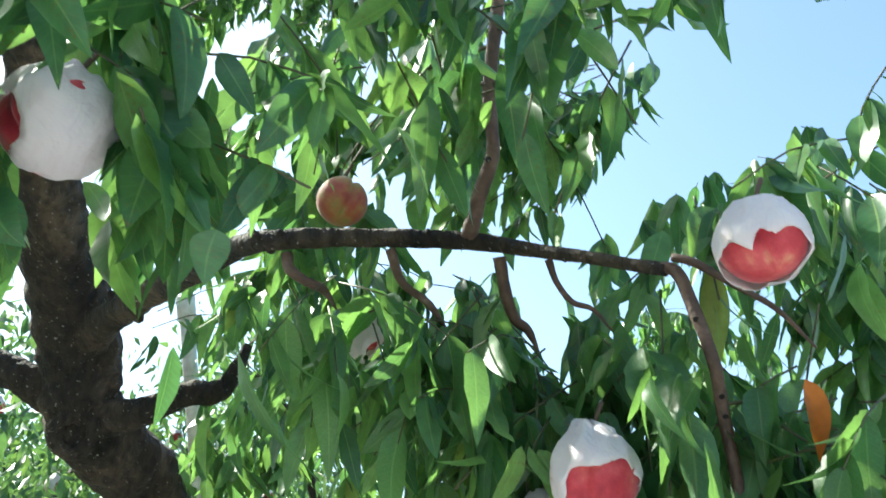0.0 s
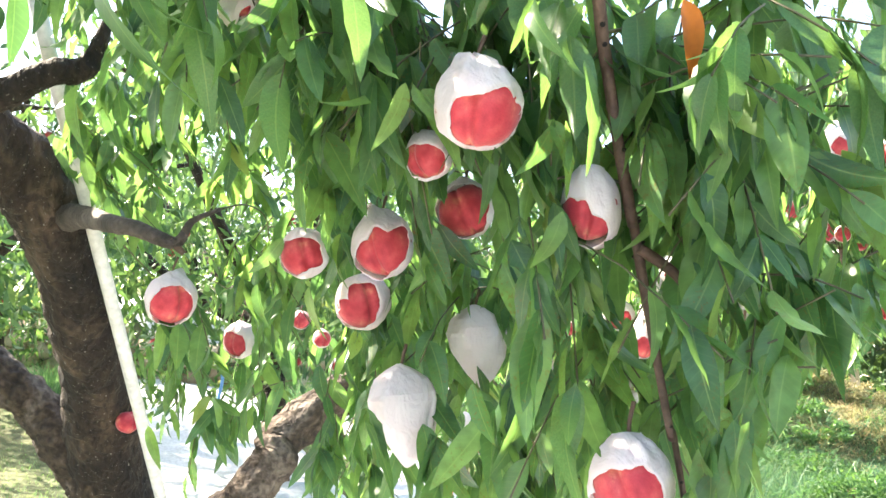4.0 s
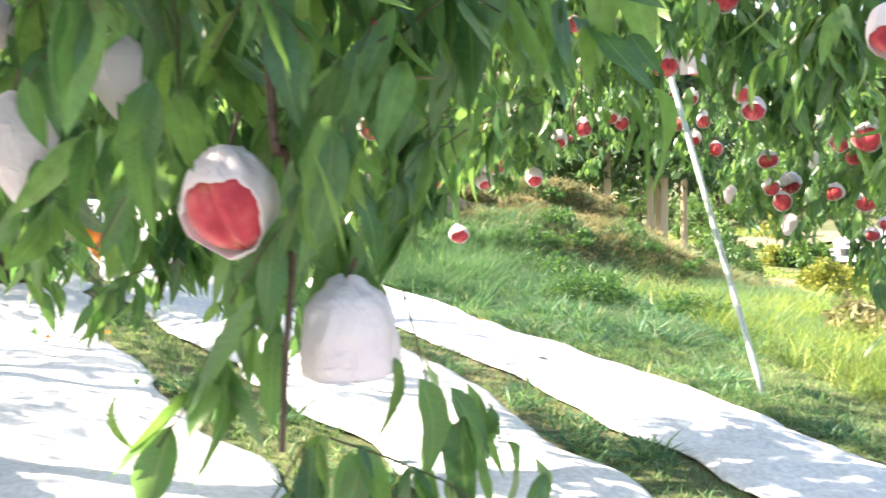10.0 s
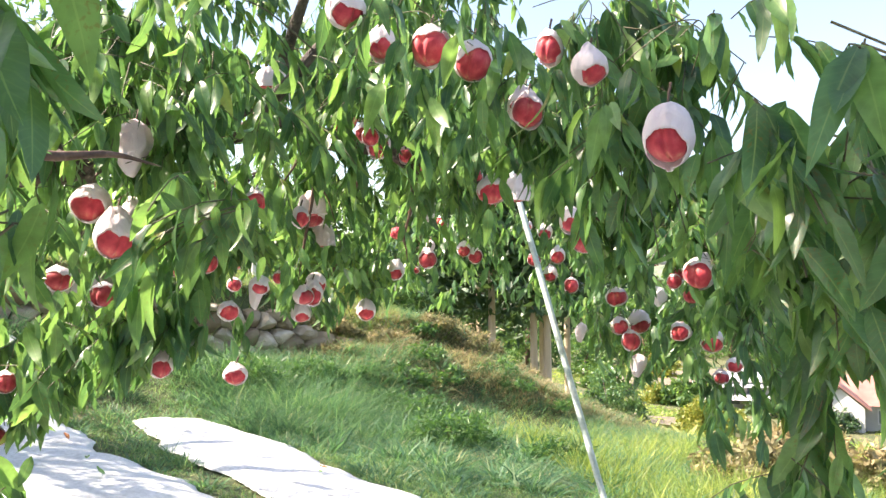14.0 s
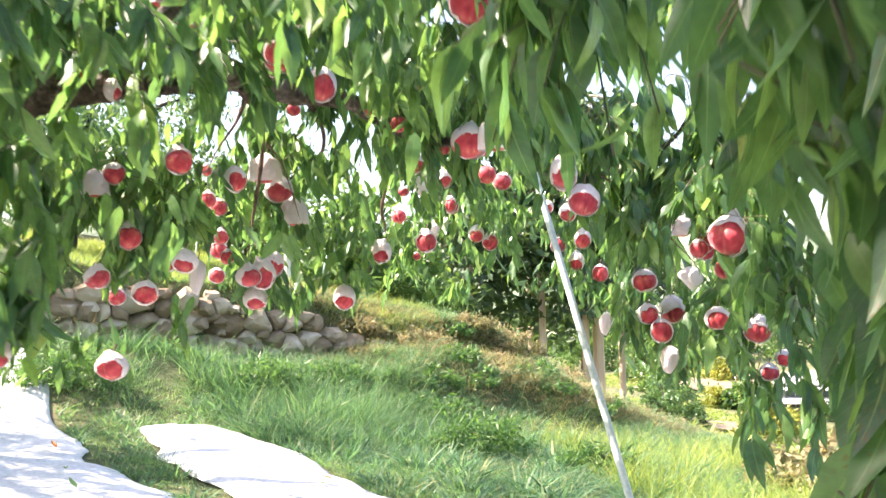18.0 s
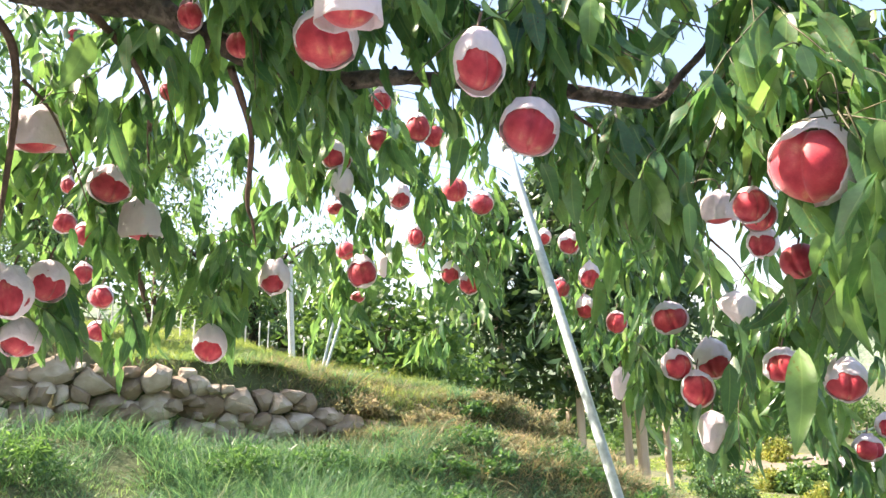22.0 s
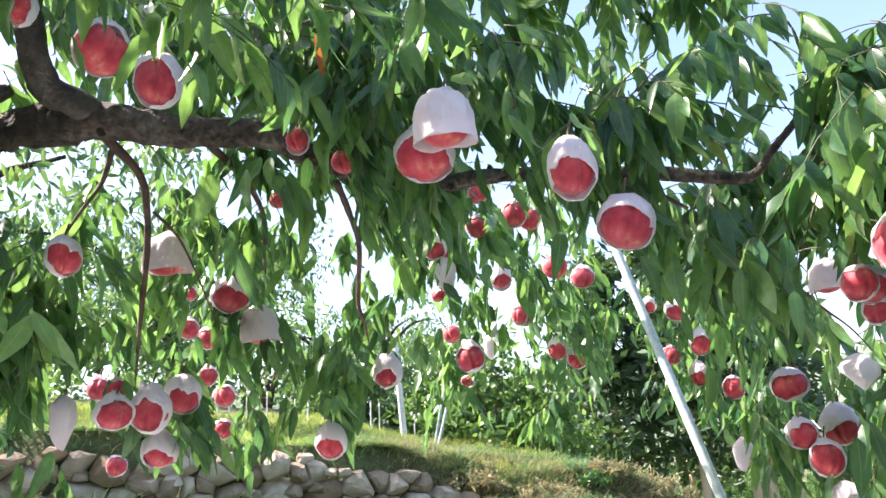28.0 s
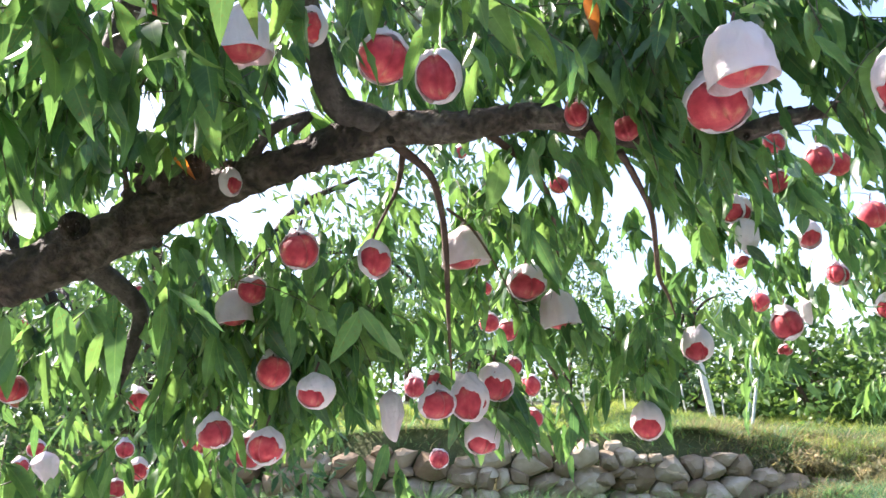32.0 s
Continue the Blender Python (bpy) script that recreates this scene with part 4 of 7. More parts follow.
limb("limb", [(-0.771, 3.10, 0.576, 0.0950), (-0.545, 3.10, 0.617, 0.0798), (-0.379, 3.05, 0.722, 0.0760), (-0.258, 3.020, 0.858, 0.0779), (-0.165, 3.087, 0.971, 0.0741), (0.556, 3.293, 1.382, 0.0570), (0.800, 3.308, 1.452, 0.0610), (0.945, 3.342, 1.508, 0.0575), (1.104, 3.358, 1.564, 0.0510), (1.273, 3.349, 1.595, 0.0418), (1.415, 3.333, 1.616, 0.0389), (1.582, 3.311, 1.636, 0.0437), (1.689, 3.284, 1.626, 0.0380), (1.827, 3.252, 1.589, 0.0342), (1.973, 3.250, 1.585, 0.0281), (2.090, 3.259, 1.534, 0.0247), (2.223, 3.258, 1.478, 0.0187), (2.356, 3.232, 1.456, 0.0180), (2.486, 3.187, 1.458, 0.0173), (2.669, 3.166, 1.453, 0.0158), (2.845, 3.078, 1.418, 0.0151), (2.937, 3.025, 1.388, 0.0137), (2.996, 2.984, 1.378, 0.0115), (3.028, 2.941, 1.423, 0.0086), (3.058, 2.895, 1.468, 0.0065), (3.077, 2.838, 1.546, 0.0050)], 2, 0.6)
limb("limb", [(1.745, 3.290, 1.612, 0.0100), (1.690, 3.292, 1.622, 0.0240), (1.655, 3.294, 1.636, 0.0320), (1.603, 3.281, 1.661, 0.0360), (1.547, 3.257, 1.692, 0.0340), (1.531, 3.201, 1.750, 0.0300), (1.534, 3.135, 1.824, 0.0260), (1.543, 3.064, 1.915, 0.0220), (1.572, 2.934, 2.083, 0.0160)], 2)
limb("twig", [(1.655, 3.303, 1.600, 0.0120), (1.721, 3.337, 1.526, 0.0090), (1.733, 3.368, 1.439, 0.0080), (1.726, 3.395, 1.339, 0.0070), (1.708, 3.424, 1.202, 0.0050), (1.694, 3.446, 1.073, 0.0012)], 2)
limb("twig", [(1.673, 3.309, 1.589, 0.0080), (1.643, 3.337, 1.507, 0.0050), (1.586, 3.338, 1.421, 0.0030), (1.541, 3.338, 1.331, 0.0012)], None)
limb("twig", [(1.859, 3.295, 1.590, 0.0100), (1.944, 3.417, 1.543, 0.0080), (1.993, 3.537, 1.489, 0.0070), (1.999, 3.662, 1.418, 0.0050), (2.004, 3.761, 1.340, 0.0012)], None)
limb("twig", [(2.152, 3.352, 1.509, 0.0090), (2.186, 3.417, 1.456, 0.0080), (2.217, 3.484, 1.387, 0.0070), (2.218, 3.565, 1.261, 0.0060), (2.230, 3.572, 1.210, 0.0040), (2.239, 3.578, 1.149, 0.0012)], 2)
limb("twig", [(1.745, 3.365, 1.450, 0.0040), (1.795, 3.383, 1.395, 0.0030), (1.836, 3.408, 1.302, 0.0020), (1.868, 3.428, 1.207, 0.0012)], None)
limb("twig", [(0.916, 3.255, 1.727, 0.0040), (0.981, 3.311, 1.681, 0.0120), (1.094, 3.329, 1.648, 0.0140), (1.111, 3.346, 1.598, 0.0200)], None)
limb("twig", [(0.905, 3.363, 1.458, 0.0300), (0.945, 3.458, 1.404, 0.0250), (0.955, 3.504, 1.356, 0.0210), (0.910, 3.524, 1.256, 0.0150), (0.860, 3.541, 1.155, 0.0012)], 2)
limb("twig", [(1.013, 3.336, 1.606, 0.0080), (1.027, 3.289, 1.720, 0.0040)], None)
limb("twig", [(1.429, 3.301, 1.670, 0.0080), (1.466, 3.303, 1.707, 0.0110), (1.375, 3.311, 1.692, 0.0130), (1.305, 3.342, 1.632, 0.0160)], 2)
limb("twig", [(3.100, 3.044, 1.266, 0.0050), (3.103, 3.065, 1.179, 0.0060), (3.126, 3.105, 1.083, 0.0040)], None)
limb("twig", [(3.116, 3.063, 1.140, 0.0040), (3.165, 3.058, 1.089, 0.0030), (3.221, 3.056, 1.043, 0.0020), (3.266, 3.054, 0.987, 0.0012)], None)
limb("twig", [(-0.215, 0.992, 1.768, 0.0090), (-0.210, 0.993, 1.747, 0.0080), (-0.188, 0.995, 1.730, 0.0070), (-0.164, 1.003, 1.721, 0.0060), (-0.145, 1.009, 1.694, 0.0012)], 0)
limb("twig", [(-0.076, 0.987, 1.775, 0.0070), (-0.059, 1.008, 1.735, 0.0060), (-0.022, 1.022, 1.708, 0.0050), (0.007, 1.033, 1.666, 0.0012)], None)
limb("twig", [(0.070, 0.965, 1.752, 0.0090), (0.078, 0.986, 1.709, 0.0080), (0.091, 1.007, 1.682, 0.0070), (0.108, 1.012, 1.668, 0.0060), (0.122, 1.015, 1.637, 0.0012)], 0)
limb("twig", [(0.127, 0.917, 1.724, 0.0050), (0.137, 0.928, 1.698, 0.0040), (0.156, 0.936, 1.675, 0.0040), (0.181, 0.936, 1.665, 0.0030), (0.202, 0.936, 1.637, 0.0012)], 0)
limb("twig", [(0.255, 0.830, 1.683, 0.0050), (0.275, 0.818, 1.670, 0.0050), (0.311, 0.809, 1.639, 0.0040), (0.347, 0.798, 1.606, 0.0030), (0.376, 0.789, 1.559, 0.0012)], None)
limb("twig", [(0.321, 0.881, 1.290, 0.0060), (0.341, 0.876, 1.273, 0.0060), (0.355, 0.862, 1.252, 0.0050), (0.366, 0.851, 1.216, 0.0012)], None)
limb("twig", [(2.471, 3.073, 1.545, 0.0040), (2.552, 3.009, 1.479, 0.0060), (2.703, 2.994, 1.380, 0.0060), (2.796, 2.943, 1.294, 0.0040)], None)
limb("twig", [(1.307, 2.664, 1.543, 0.0200), (1.392, 2.610, 1.656, 0.0180), (1.473, 2.549, 1.766, 0.0120), (1.538, 2.500, 1.835, 0.0012)], None)
limb("twig", [(0.615, 1.642, 1.275, 0.0080), (0.689, 1.644, 1.252, 0.0080), (0.787, 1.684, 1.265, 0.0050), (0.865, 1.716, 1.255, 0.0012)], None)
bare_wood(2.866, 3.101, 1.418, 0.03, 2)
bare_wood(2.909, 3.078, 1.404, 0.03, 2)
bare_wood(2.951, 3.053, 1.392, 0.03, 2)
bare_wood(2.990, 3.026, 1.383, 0.03, 2)
bare_wood(3.027, 2.993, 1.395, 0.03, 2)
bare_wood(3.051, 2.962, 1.419, 0.03, 2)
bare_wood(3.074, 2.930, 1.447, 0.03, 2)
opening(4.27, 3.36, 0.49, 0.103, 2)
opening(4.27, 3.32, 0.34, 0.110, 2)
opening(3.96, 3.71, 0.45, 0.103, 2)
opening(3.96, 3.68, 0.29, 0.117, 2)
opening(3.82, 3.82, 0.34, 0.103, 2)
opening(3.71, 3.93, 0.42, 0.073, 2)
opening(3.86, 3.75, 0.20, 0.110, 2)
opening(1.02, 2.06, 3.18, 0.110, 0)
opening(0.92, 2.07, 3.21, 0.110, 0)
opening(1.47, 3.07, 0.84, 0.092, 4)
opening(1.40, 3.10, 1.04, 0.073, 4)
opening(1.54, 3.02, 0.64, 0.092, 4)
opening(1.30, 3.11, 0.72, 0.092, 4)
opening(2.94, 1.89, 0.64, 0.081, 4)
opening(3.06, 2.01, 0.66, 0.066, 1)
opening(0.88, 2.22, 3.07, 0.201, 0)
opening(0.71, 2.37, 2.94, 0.110, 0)
opening(1.04, 2.12, 3.10, 0.165, 0)
opening(1.19, 2.02, 3.12, 0.165, 0)
opening(-0.18, 2.52, 2.87, 0.055, 0)
opening(-0.58, 2.40, 2.95, 0.048, 0)
opening(0.35, 2.70, 2.51, 0.073, 0)
opening(-0.02, 2.70, 2.55, 0.051, 0)
opening(0.62, 2.48, 2.82, 0.082, 0)
opening(-0.31, 2.48, 2.91, 0.048, 0)
opening(0.48, 2.55, 2.75, 0.066, 0)
opening(-0.76, 2.29, 3.04, 0.048, 0)
opening(0.26, 2.67, 2.58, 0.048, 0)
opening(1.63, 2.64, 0.82, 0.201, 0)
opening(1.83, 2.47, 0.60, 0.256, 0)
opening(1.53, 2.67, 0.61, 0.146, 0)
opening(1.93, 2.44, 0.86, 0.146, 0)
opening(-0.38, 2.96, 0.38, 0.201, 0)
opening(-0.10, 3.02, 0.50, 0.146, 0)
opening(0.15, 3.04, 0.56, 0.066, 0)
opening(0.57, 2.97, 0.42, 0.110, 0)
opening(0.36, 2.98, 0.35, 0.110, 0)
opening(0.74, 2.88, 0.22, 0.146, 0)
opening(1.13, 2.72, 0.12, 0.128, 0)
opening(1.57, 2.58, 0.35, 0.201, 0)
opening(0.06, 2.97, 0.27, 0.201, 0)
opening(0.72, 2.96, 0.51, 0.073, 0)
opening(1.46, 2.73, 0.77, 0.092, 0)
opening(1.76, 2.58, 1.04, 0.073, 0)
opening(1.91, 2.32, 0.29, 0.201, 0)
opening(1.68, 2.42, 0.11, 0.146, 0)
opening(0.44, 2.91, 0.17, 0.110, 0)
opening(0.65, 2.87, 0.15, 0.092, 0)
opening(1.28, 2.63, 0.06, 0.110, 0)
opening(1.45, 2.71, 0.62, 0.073, 0)
opening(1.22, 3.07, 0.38, 0.275, 4)
opening(0.99, 3.09, 0.25, 0.220, 4)
opening(1.46, 3.04, 0.56, 0.165, 4)
opening(1.69, 2.92, 0.44, 0.165, 4)
opening(2.04, 2.73, 0.47, 0.183, 4)
opening(2.28, 2.54, 0.38, 0.165, 4)
opening(1.03, 3.21, 0.42, 0.275, 1)
opening(1.39, 3.15, 0.45, 0.220, 1)
opening(1.75, 3.01, 0.42, 0.220, 1)
opening(2.11, 2.84, 0.43, 0.220, 1)
opening(2.36, 2.69, 0.49, 0.183, 1)
opening(2.57, 2.49, 0.41, 0.201, 1)
opening(1.70, 3.09, 0.71, 0.110, 1)
opening(1.96, 2.98, 0.80, 0.128, 1)
opening(2.22, 2.83, 0.76, 0.128, 1)
opening(2.38, 2.71, 0.72, 0.110, 1)
opening(2.66, 2.45, 0.56, 0.110, 1)
opening(2.96, 2.09, 1.64, 0.073, 1)
opening(1.84, 3.02, 1.45, 0.040, 1)
opening(1.76, 3.08, 0.85, 0.073, 1)
opening(1.16, 3.23, 0.65, 0.110, 1)
opening(1.49, 3.15, 0.63, 0.110, 1)
opening(1.17, 3.69, 0.94, 0.103, 3)
opening(1.38, 3.68, 0.90, 0.103, 3)
opening(1.62, 3.65, 0.87, 0.092, 3)
opening(1.80, 3.61, 0.82, 0.081, 3)
opening(1.06, 3.63, 1.58, 0.059, 3)
opening(1.24, 3.62, 1.59, 0.066, 3)
opening(1.47, 3.60, 1.62, 0.066, 3)
opening(1.66, 3.57, 1.61, 0.051, 3)
opening(1.96, 3.52, 1.49, 0.037, 3)
opening(1.21, 3.69, 1.13, 0.055, 3)
opening(1.53, 3.66, 1.07, 0.055, 3)
opening(2.33, 4.41, 1.76, 0.056, 2)
opening(2.26, 4.47, 1.57, 0.048, 2)
opening(2.41, 4.44, 1.59, 0.038, 2)
opening(2.75, 4.39, 1.45, 0.030, 2)
opening(2.59, 4.45, 1.37, 0.038, 2)
opening(2.91, 4.26, 1.74, 0.027, 2)
opening(2.94, 4.37, 1.20, 0.040, 2)
opening(2.87, 4.41, 1.06, 0.035, 2)
opening(1.67, 4.42, 1.79, 0.038, 2)
opening(2.15, 4.51, 1.46, 0.038, 2)
opening(3.87, 3.80, 1.22, 0.040, 2)
opening(3.30, 4.23, 0.84, 0.048, 2)
opening(1.61, 4.39, 1.87, 0.035, 2)
opening(3.50, 4.05, 1.40, 0.027, 2)
opening(2.48, 4.53, 0.65, 0.134, 2)
opening(2.14, 4.58, 0.67, 0.107, 2)
opening(2.85, 4.42, 0.59, 0.121, 2)
opening(3.13, 4.31, 0.69, 0.094, 2)
opening(2.67, 4.48, 0.93, 0.067, 2)
opening(2.46, 4.53, 0.94, 0.040, 2)
opening(2.29, 4.56, 0.74, 0.075, 2)
opening(2.70, 4.47, 0.71, 0.081, 2)
opening(3.21, 4.26, 0.55, 0.094, 2)
opening(3.46, 4.12, 0.52, 0.081, 2)
opening(1.31, 4.29, 1.89, 0.081, 2)
opening(1.43, 4.31, 1.90, 0.054, 2)
opening(1.26, 4.30, 1.84, 0.054, 2)
opening(2.26, 4.45, 1.39, 0.054, 2)
opening(1.80, 4.34, 1.91, 0.035, 2)
opening(0.75, 4.04, 2.19, 0.056, 2)
opening(1.21, 4.16, 2.24, 0.035, 2)
opening(0.98, 4.27, 1.88, 0.067, 2)
opening(1.25, 4.33, 1.90, 0.062, 2)
opening(1.39, 4.38, 1.82, 0.043, 2)
opening(1.59, 4.37, 1.91, 0.059, 2)
opening(1.78, 4.38, 1.92, 0.048, 2)
opening(1.48, 4.46, 1.61, 0.032, 2)
opening(1.93, 4.41, 1.82, 0.046, 2)
opening(2.27, 4.43, 1.68, 0.048, 2)
opening(2.27, 4.48, 1.44, 0.048, 2)
opening(2.47, 4.43, 1.50, 0.048, 2)
opening(2.89, 4.32, 1.45, 0.048, 2)
opening(2.84, 4.38, 1.13, 0.048, 2)
opening(2.12, 4.49, 1.51, 0.040, 2)
opening(1.10, 4.29, 1.91, 0.043, 2)
opening(1.61, 4.45, 1.67, 0.032, 2)
opening(2.62, 4.43, 1.33, 0.035, 2)
opening(2.46, 4.51, 0.96, 0.107, 2)
opening(2.18, 4.55, 0.97, 0.075, 2)
opening(2.71, 4.44, 0.91, 0.075, 2)
opening(2.42, 4.51, 0.77, 0.094, 2)
opening(2.11, 4.56, 0.80, 0.067, 2)
opening(1.93, 4.56, 1.14, 0.048, 2)
opening(1.39, 4.54, 1.00, 0.046, 2)
opening(1.27, 4.52, 1.02, 0.035, 2)
opening(2.90, 4.37, 1.04, 0.040, 2)
foliage(2.97, 2.54, 1.45, 0.11, 0.07, 15)
foliage(2.86, 2.72, 1.57, 0.12, 0.06, 12)
foliage(1.56, 1.05, 1.16, 0.07, 0.09, 9)
foliage(1.54, 1.00, 1.08, 0.06, 0.07, 7)
foliage(1.67, 1.06, 1.19, 0.07, 0.09, 7)
foliage(1.63, 1.13, 1.03, 0.06, 0.06, 6)
foliage(1.74, 1.15, 0.98, 0.07, 0.05, 5)
foliage(2.51, 3.37, 1.50, 0.09, 0.07, 14)
foliage(2.72, 3.94, 1.55, 0.11, 0.11, 12)
foliage(2.50, 3.68, 1.56, 0.08, 0.09, 10)
foliage(2.66, 2.78, 1.45, 0.12, 0.10, 21)
foliage(2.58, 2.95, 1.46, 0.10, 0.08, 15)
foliage(2.91, 2.63, 1.34, 0.09, 0.12, 18)
foliage(1.70, 1.64, 1.60, 0.14, 0.06, 18)
foliage(1.74, 1.38, 1.49, 0.08, 0.06, 14)
foliage(1.48, 2.11, 1.73, 0.23, 0.07, 18)
foliage(1.01, 2.38, 1.73, 0.24, 0.09, 21)
foliage(1.36, 0.89, 1.18, 0.05, 0.08, 9)
foliage(1.33, 0.83, 1.27, 0.04, 0.05, 7)
foliage(1.66, 1.05, 1.09, 0.04, 0.06, 7)
foliage(1.39, 0.87, 1.05, 0.04, 0.06, 6)
foliage(2.30, 3.24, 1.67, 0.15, 0.06, 21)
foliage(1.90, 3.55, 1.58, 0.19, 0.10, 24)
foliage(2.62, 2.95, 1.53, 0.14, 0.07, 21)
foliage(1.93, 3.47, 1.51, 0.16, 0.11, 27)
foliage(2.30, 3.42, 1.53, 0.19, 0.08, 27)
foliage(-0.33, 0.49, 1.71, 0.06, 0.03, 10)
foliage(-0.28, 0.63, 1.83, 0.07, 0.04, 12)
foliage(0.33, 1.15, 2.15, 0.06, 0.09, 12)
foliage(-0.31, 0.55, 1.74, 0.12, 0.06, 26)
foliage(-0.28, 0.60, 1.61, 0.07, 0.07, 16)
foliage(-0.38, 0.64, 1.65, 0.05, 0.05, 10)
foliage(-0.13, 0.71, 1.94, 0.16, 0.04, 18)
foliage(0.10, 0.72, 1.91, 0.12, 0.05, 24)
foliage(0.26, 0.74, 1.95, 0.08, 0.04, 5)
foliage(-0.16, 1.23, 2.18, 0.19, 0.14, 34)
foliage(0.24, 1.28, 2.18, 0.13, 0.18, 34)
foliage(-0.03, 1.15, 2.21, 0.15, 0.12, 24)
foliage(0.44, 0.78, 1.81, 0.06, 0.07, 5)
foliage(0.41, 0.92, 1.90, 0.06, 0.05, 8)
foliage(0.30, 0.95, 1.82, 0.05, 0.05, 4)
foliage(-0.13, 1.19, 1.76, 0.12, 0.08, 22)
foliage(0.06, 1.07, 1.67, 0.12, 0.07, 24)
foliage(0.20, 0.97, 1.61, 0.08, 0.08, 10)
foliage(0.10, 0.99, 1.57, 0.09, 0.06, 20)
foliage(0.28, 0.88, 1.63, 0.05, 0.05, 4)
foliage(0.38, 0.81, 1.55, 0.07, 0.08, 8)
foliage(0.36, 0.85, 1.47, 0.08, 0.07, 8)
foliage(0.58, 1.04, 1.76, 0.07, 0.18, 18)
foliage(-0.37, 1.52, 1.91, 0.14, 0.14, 18)
foliage(-0.56, 1.70, 1.87, 0.15, 0.10, 18)
foliage(-0.35, 1.32, 2.26, 0.10, 0.17, 18)
foliage(-0.23, 1.26, 2.03, 0.06, 0.06, 8)
foliage(0.38, 0.89, 1.48, 0.05, 0.06, 5)
foliage(0.44, 0.84, 1.42, 0.07, 0.08, 9)
foliage(0.48, 0.77, 1.37, 0.07, 0.09, 9)
foliage(0.40, 0.89, 1.27, 0.05, 0.07, 5)
foliage(0.42, 0.80, 1.17, 0.07, 0.07, 7)
foliage(0.49, 0.79, 1.20, 0.05, 0.07, 6)
foliage(0.23, 0.89, 1.34, 0.04, 0.05, 10)
foliage(0.27, 0.94, 1.52, 0.05, 0.06, 14)
foliage(0.07, 1.15, 1.63, 0.07, 0.09, 18)
foliage(0.34, 1.13, 1.18, 0.05, 0.08, 5)
foliage(0.24, 1.25, 1.31, 0.07, 0.08, 16)
foliage(0.06, 1.60, 1.52, 0.08, 0.13, 14)
foliage(-0.15, 1.86, 1.45, 0.14, 0.11, 20)
foliage(0.30, 1.59, 1.02, 0.12, 0.12, 22)
foliage(0.11, 1.27, 1.18, 0.05, 0.05, 8)
foliage(-0.02, 1.73, 1.08, 0.08, 0.13, 14)
foliage(-0.27, 2.01, 1.08, 0.12, 0.09, 14)
foliage(-0.41, 2.09, 1.32, 0.11, 0.10, 10)
foliage(-0.46, 2.08, 1.85, 0.18, 0.16, 24)
foliage(-0.14, 2.12, 1.88, 0.16, 0.21, 24)
foliage(-0.59, 1.96, 1.77, 0.11, 0.14, 14)
foliage(0.15, 1.92, 1.35, 0.12, 0.12, 16)
foliage(0.35, 0.82, 1.05, 0.03, 0.04, 10)
foliage(0.29, 0.85, 0.98, 0.03, 0.03, 5)
foliage(0.45, 0.80, 1.17, 0.06, 0.06, 9)
foliage(0.43, 0.86, 1.24, 0.06, 0.05, 12)
foliage(0.54, 0.75, 1.17, 0.03, 0.04, 6)
foliage(0.26, 1.51, 0.90, 0.12, 0.07, 18)
foliage(0.06, 1.59, 1.26, 0.06, 0.08, 10)
foliage(-0.26, 2.00, 0.90, 0.11, 0.07, 10)
foliage(-0.21, 1.99, 0.79, 0.05, 0.04, 4)
foliage(0.33, 0.82, 0.83, 0.02, 0.01, 4)
foliage(0.30, 1.06, 1.21, 0.05, 0.06, 10)
foliage(0.20, 1.57, 1.34, 0.08, 0.09, 14)
foliage(0.37, 1.67, 1.08, 0.08, 0.09, 14)
foliage(0.56, 0.90, 1.26, 0.06, 0.05, 12)
foliage(0.06, 2.08, 0.92, 0.08, 0.07, 10)
foliage(1.73, 2.60, 1.05, 0.14, 0.12, 16)
foliage(0.52, 0.86, 1.09, 0.03, 0.05, 10)
foliage(0.49, 0.99, 0.91, 0.03, 0.06, 10)
foliage(0.93, 1.51, 1.15, 0.07, 0.05, 15)
foliage(1.66, 1.04, 1.02, 0.08, 0.10, 12)
foliage(1.32, 0.85, 1.15, 0.06, 0.08, 10)
foliage(1.57, 1.09, 0.93, 0.08, 0.10, 3)
foliage(1.73, 1.18, 0.78, 0.08, 0.08, 3)
foliage(1.64, 1.07, 1.07, 0.06, 0.07, 12)
foliage(0.64, 1.16, 1.13, 0.03, 0.07, 14)
foliage(0.95, 1.56, 1.15, 0.06, 0.05, 15)
foliage(1.20, 2.58, 0.93, 0.10, 0.18, 24)
foliage(1.03, 2.47, 0.99, 0.12, 0.18, 27)
foliage(0.87, 2.90, 0.95, 0.18, 0.18, 27)
foliage(0.70, 2.89, 0.77, 0.14, 0.19, 33)
foliage(1.00, 2.33, 1.47, 0.21, 0.16, 45)
foliage(0.74, 2.26, 1.50, 0.18, 0.14, 33)
foliage(1.37, 2.44, 1.48, 0.19, 0.17, 39)
foliage(1.79, 2.46, 1.55, 0.25, 0.20, 45)
foliage(1.91, 2.04, 1.50, 0.13, 0.15, 27)
foliage(1.65, 1.49, 1.38, 0.08, 0.11, 21)
foliage(1.65, 1.04, 1.23, 0.09, 0.09, 12)
foliage(1.66, 1.04, 1.12, 0.06, 0.07, 7)
foliage(1.53, 1.02, 1.08, 0.08, 0.08, 9)
foliage(1.77, 1.26, 0.92, 0.10, 0.09, 3)
foliage(1.98, 1.31, 0.87, 0.09, 0.12, 3)
foliage(1.93, 1.35, 0.74, 0.08, 0.07, 3)
foliage(1.50, 0.95, 1.24, 0.06, 0.09, 10)
foliage(1.63, 1.05, 1.25, 0.08, 0.08, 18)
foliage(1.63, 1.94, 1.60, 0.22, 0.08, 27)
foliage(1.57, 2.44, 1.61, 0.18, 0.16, 30)
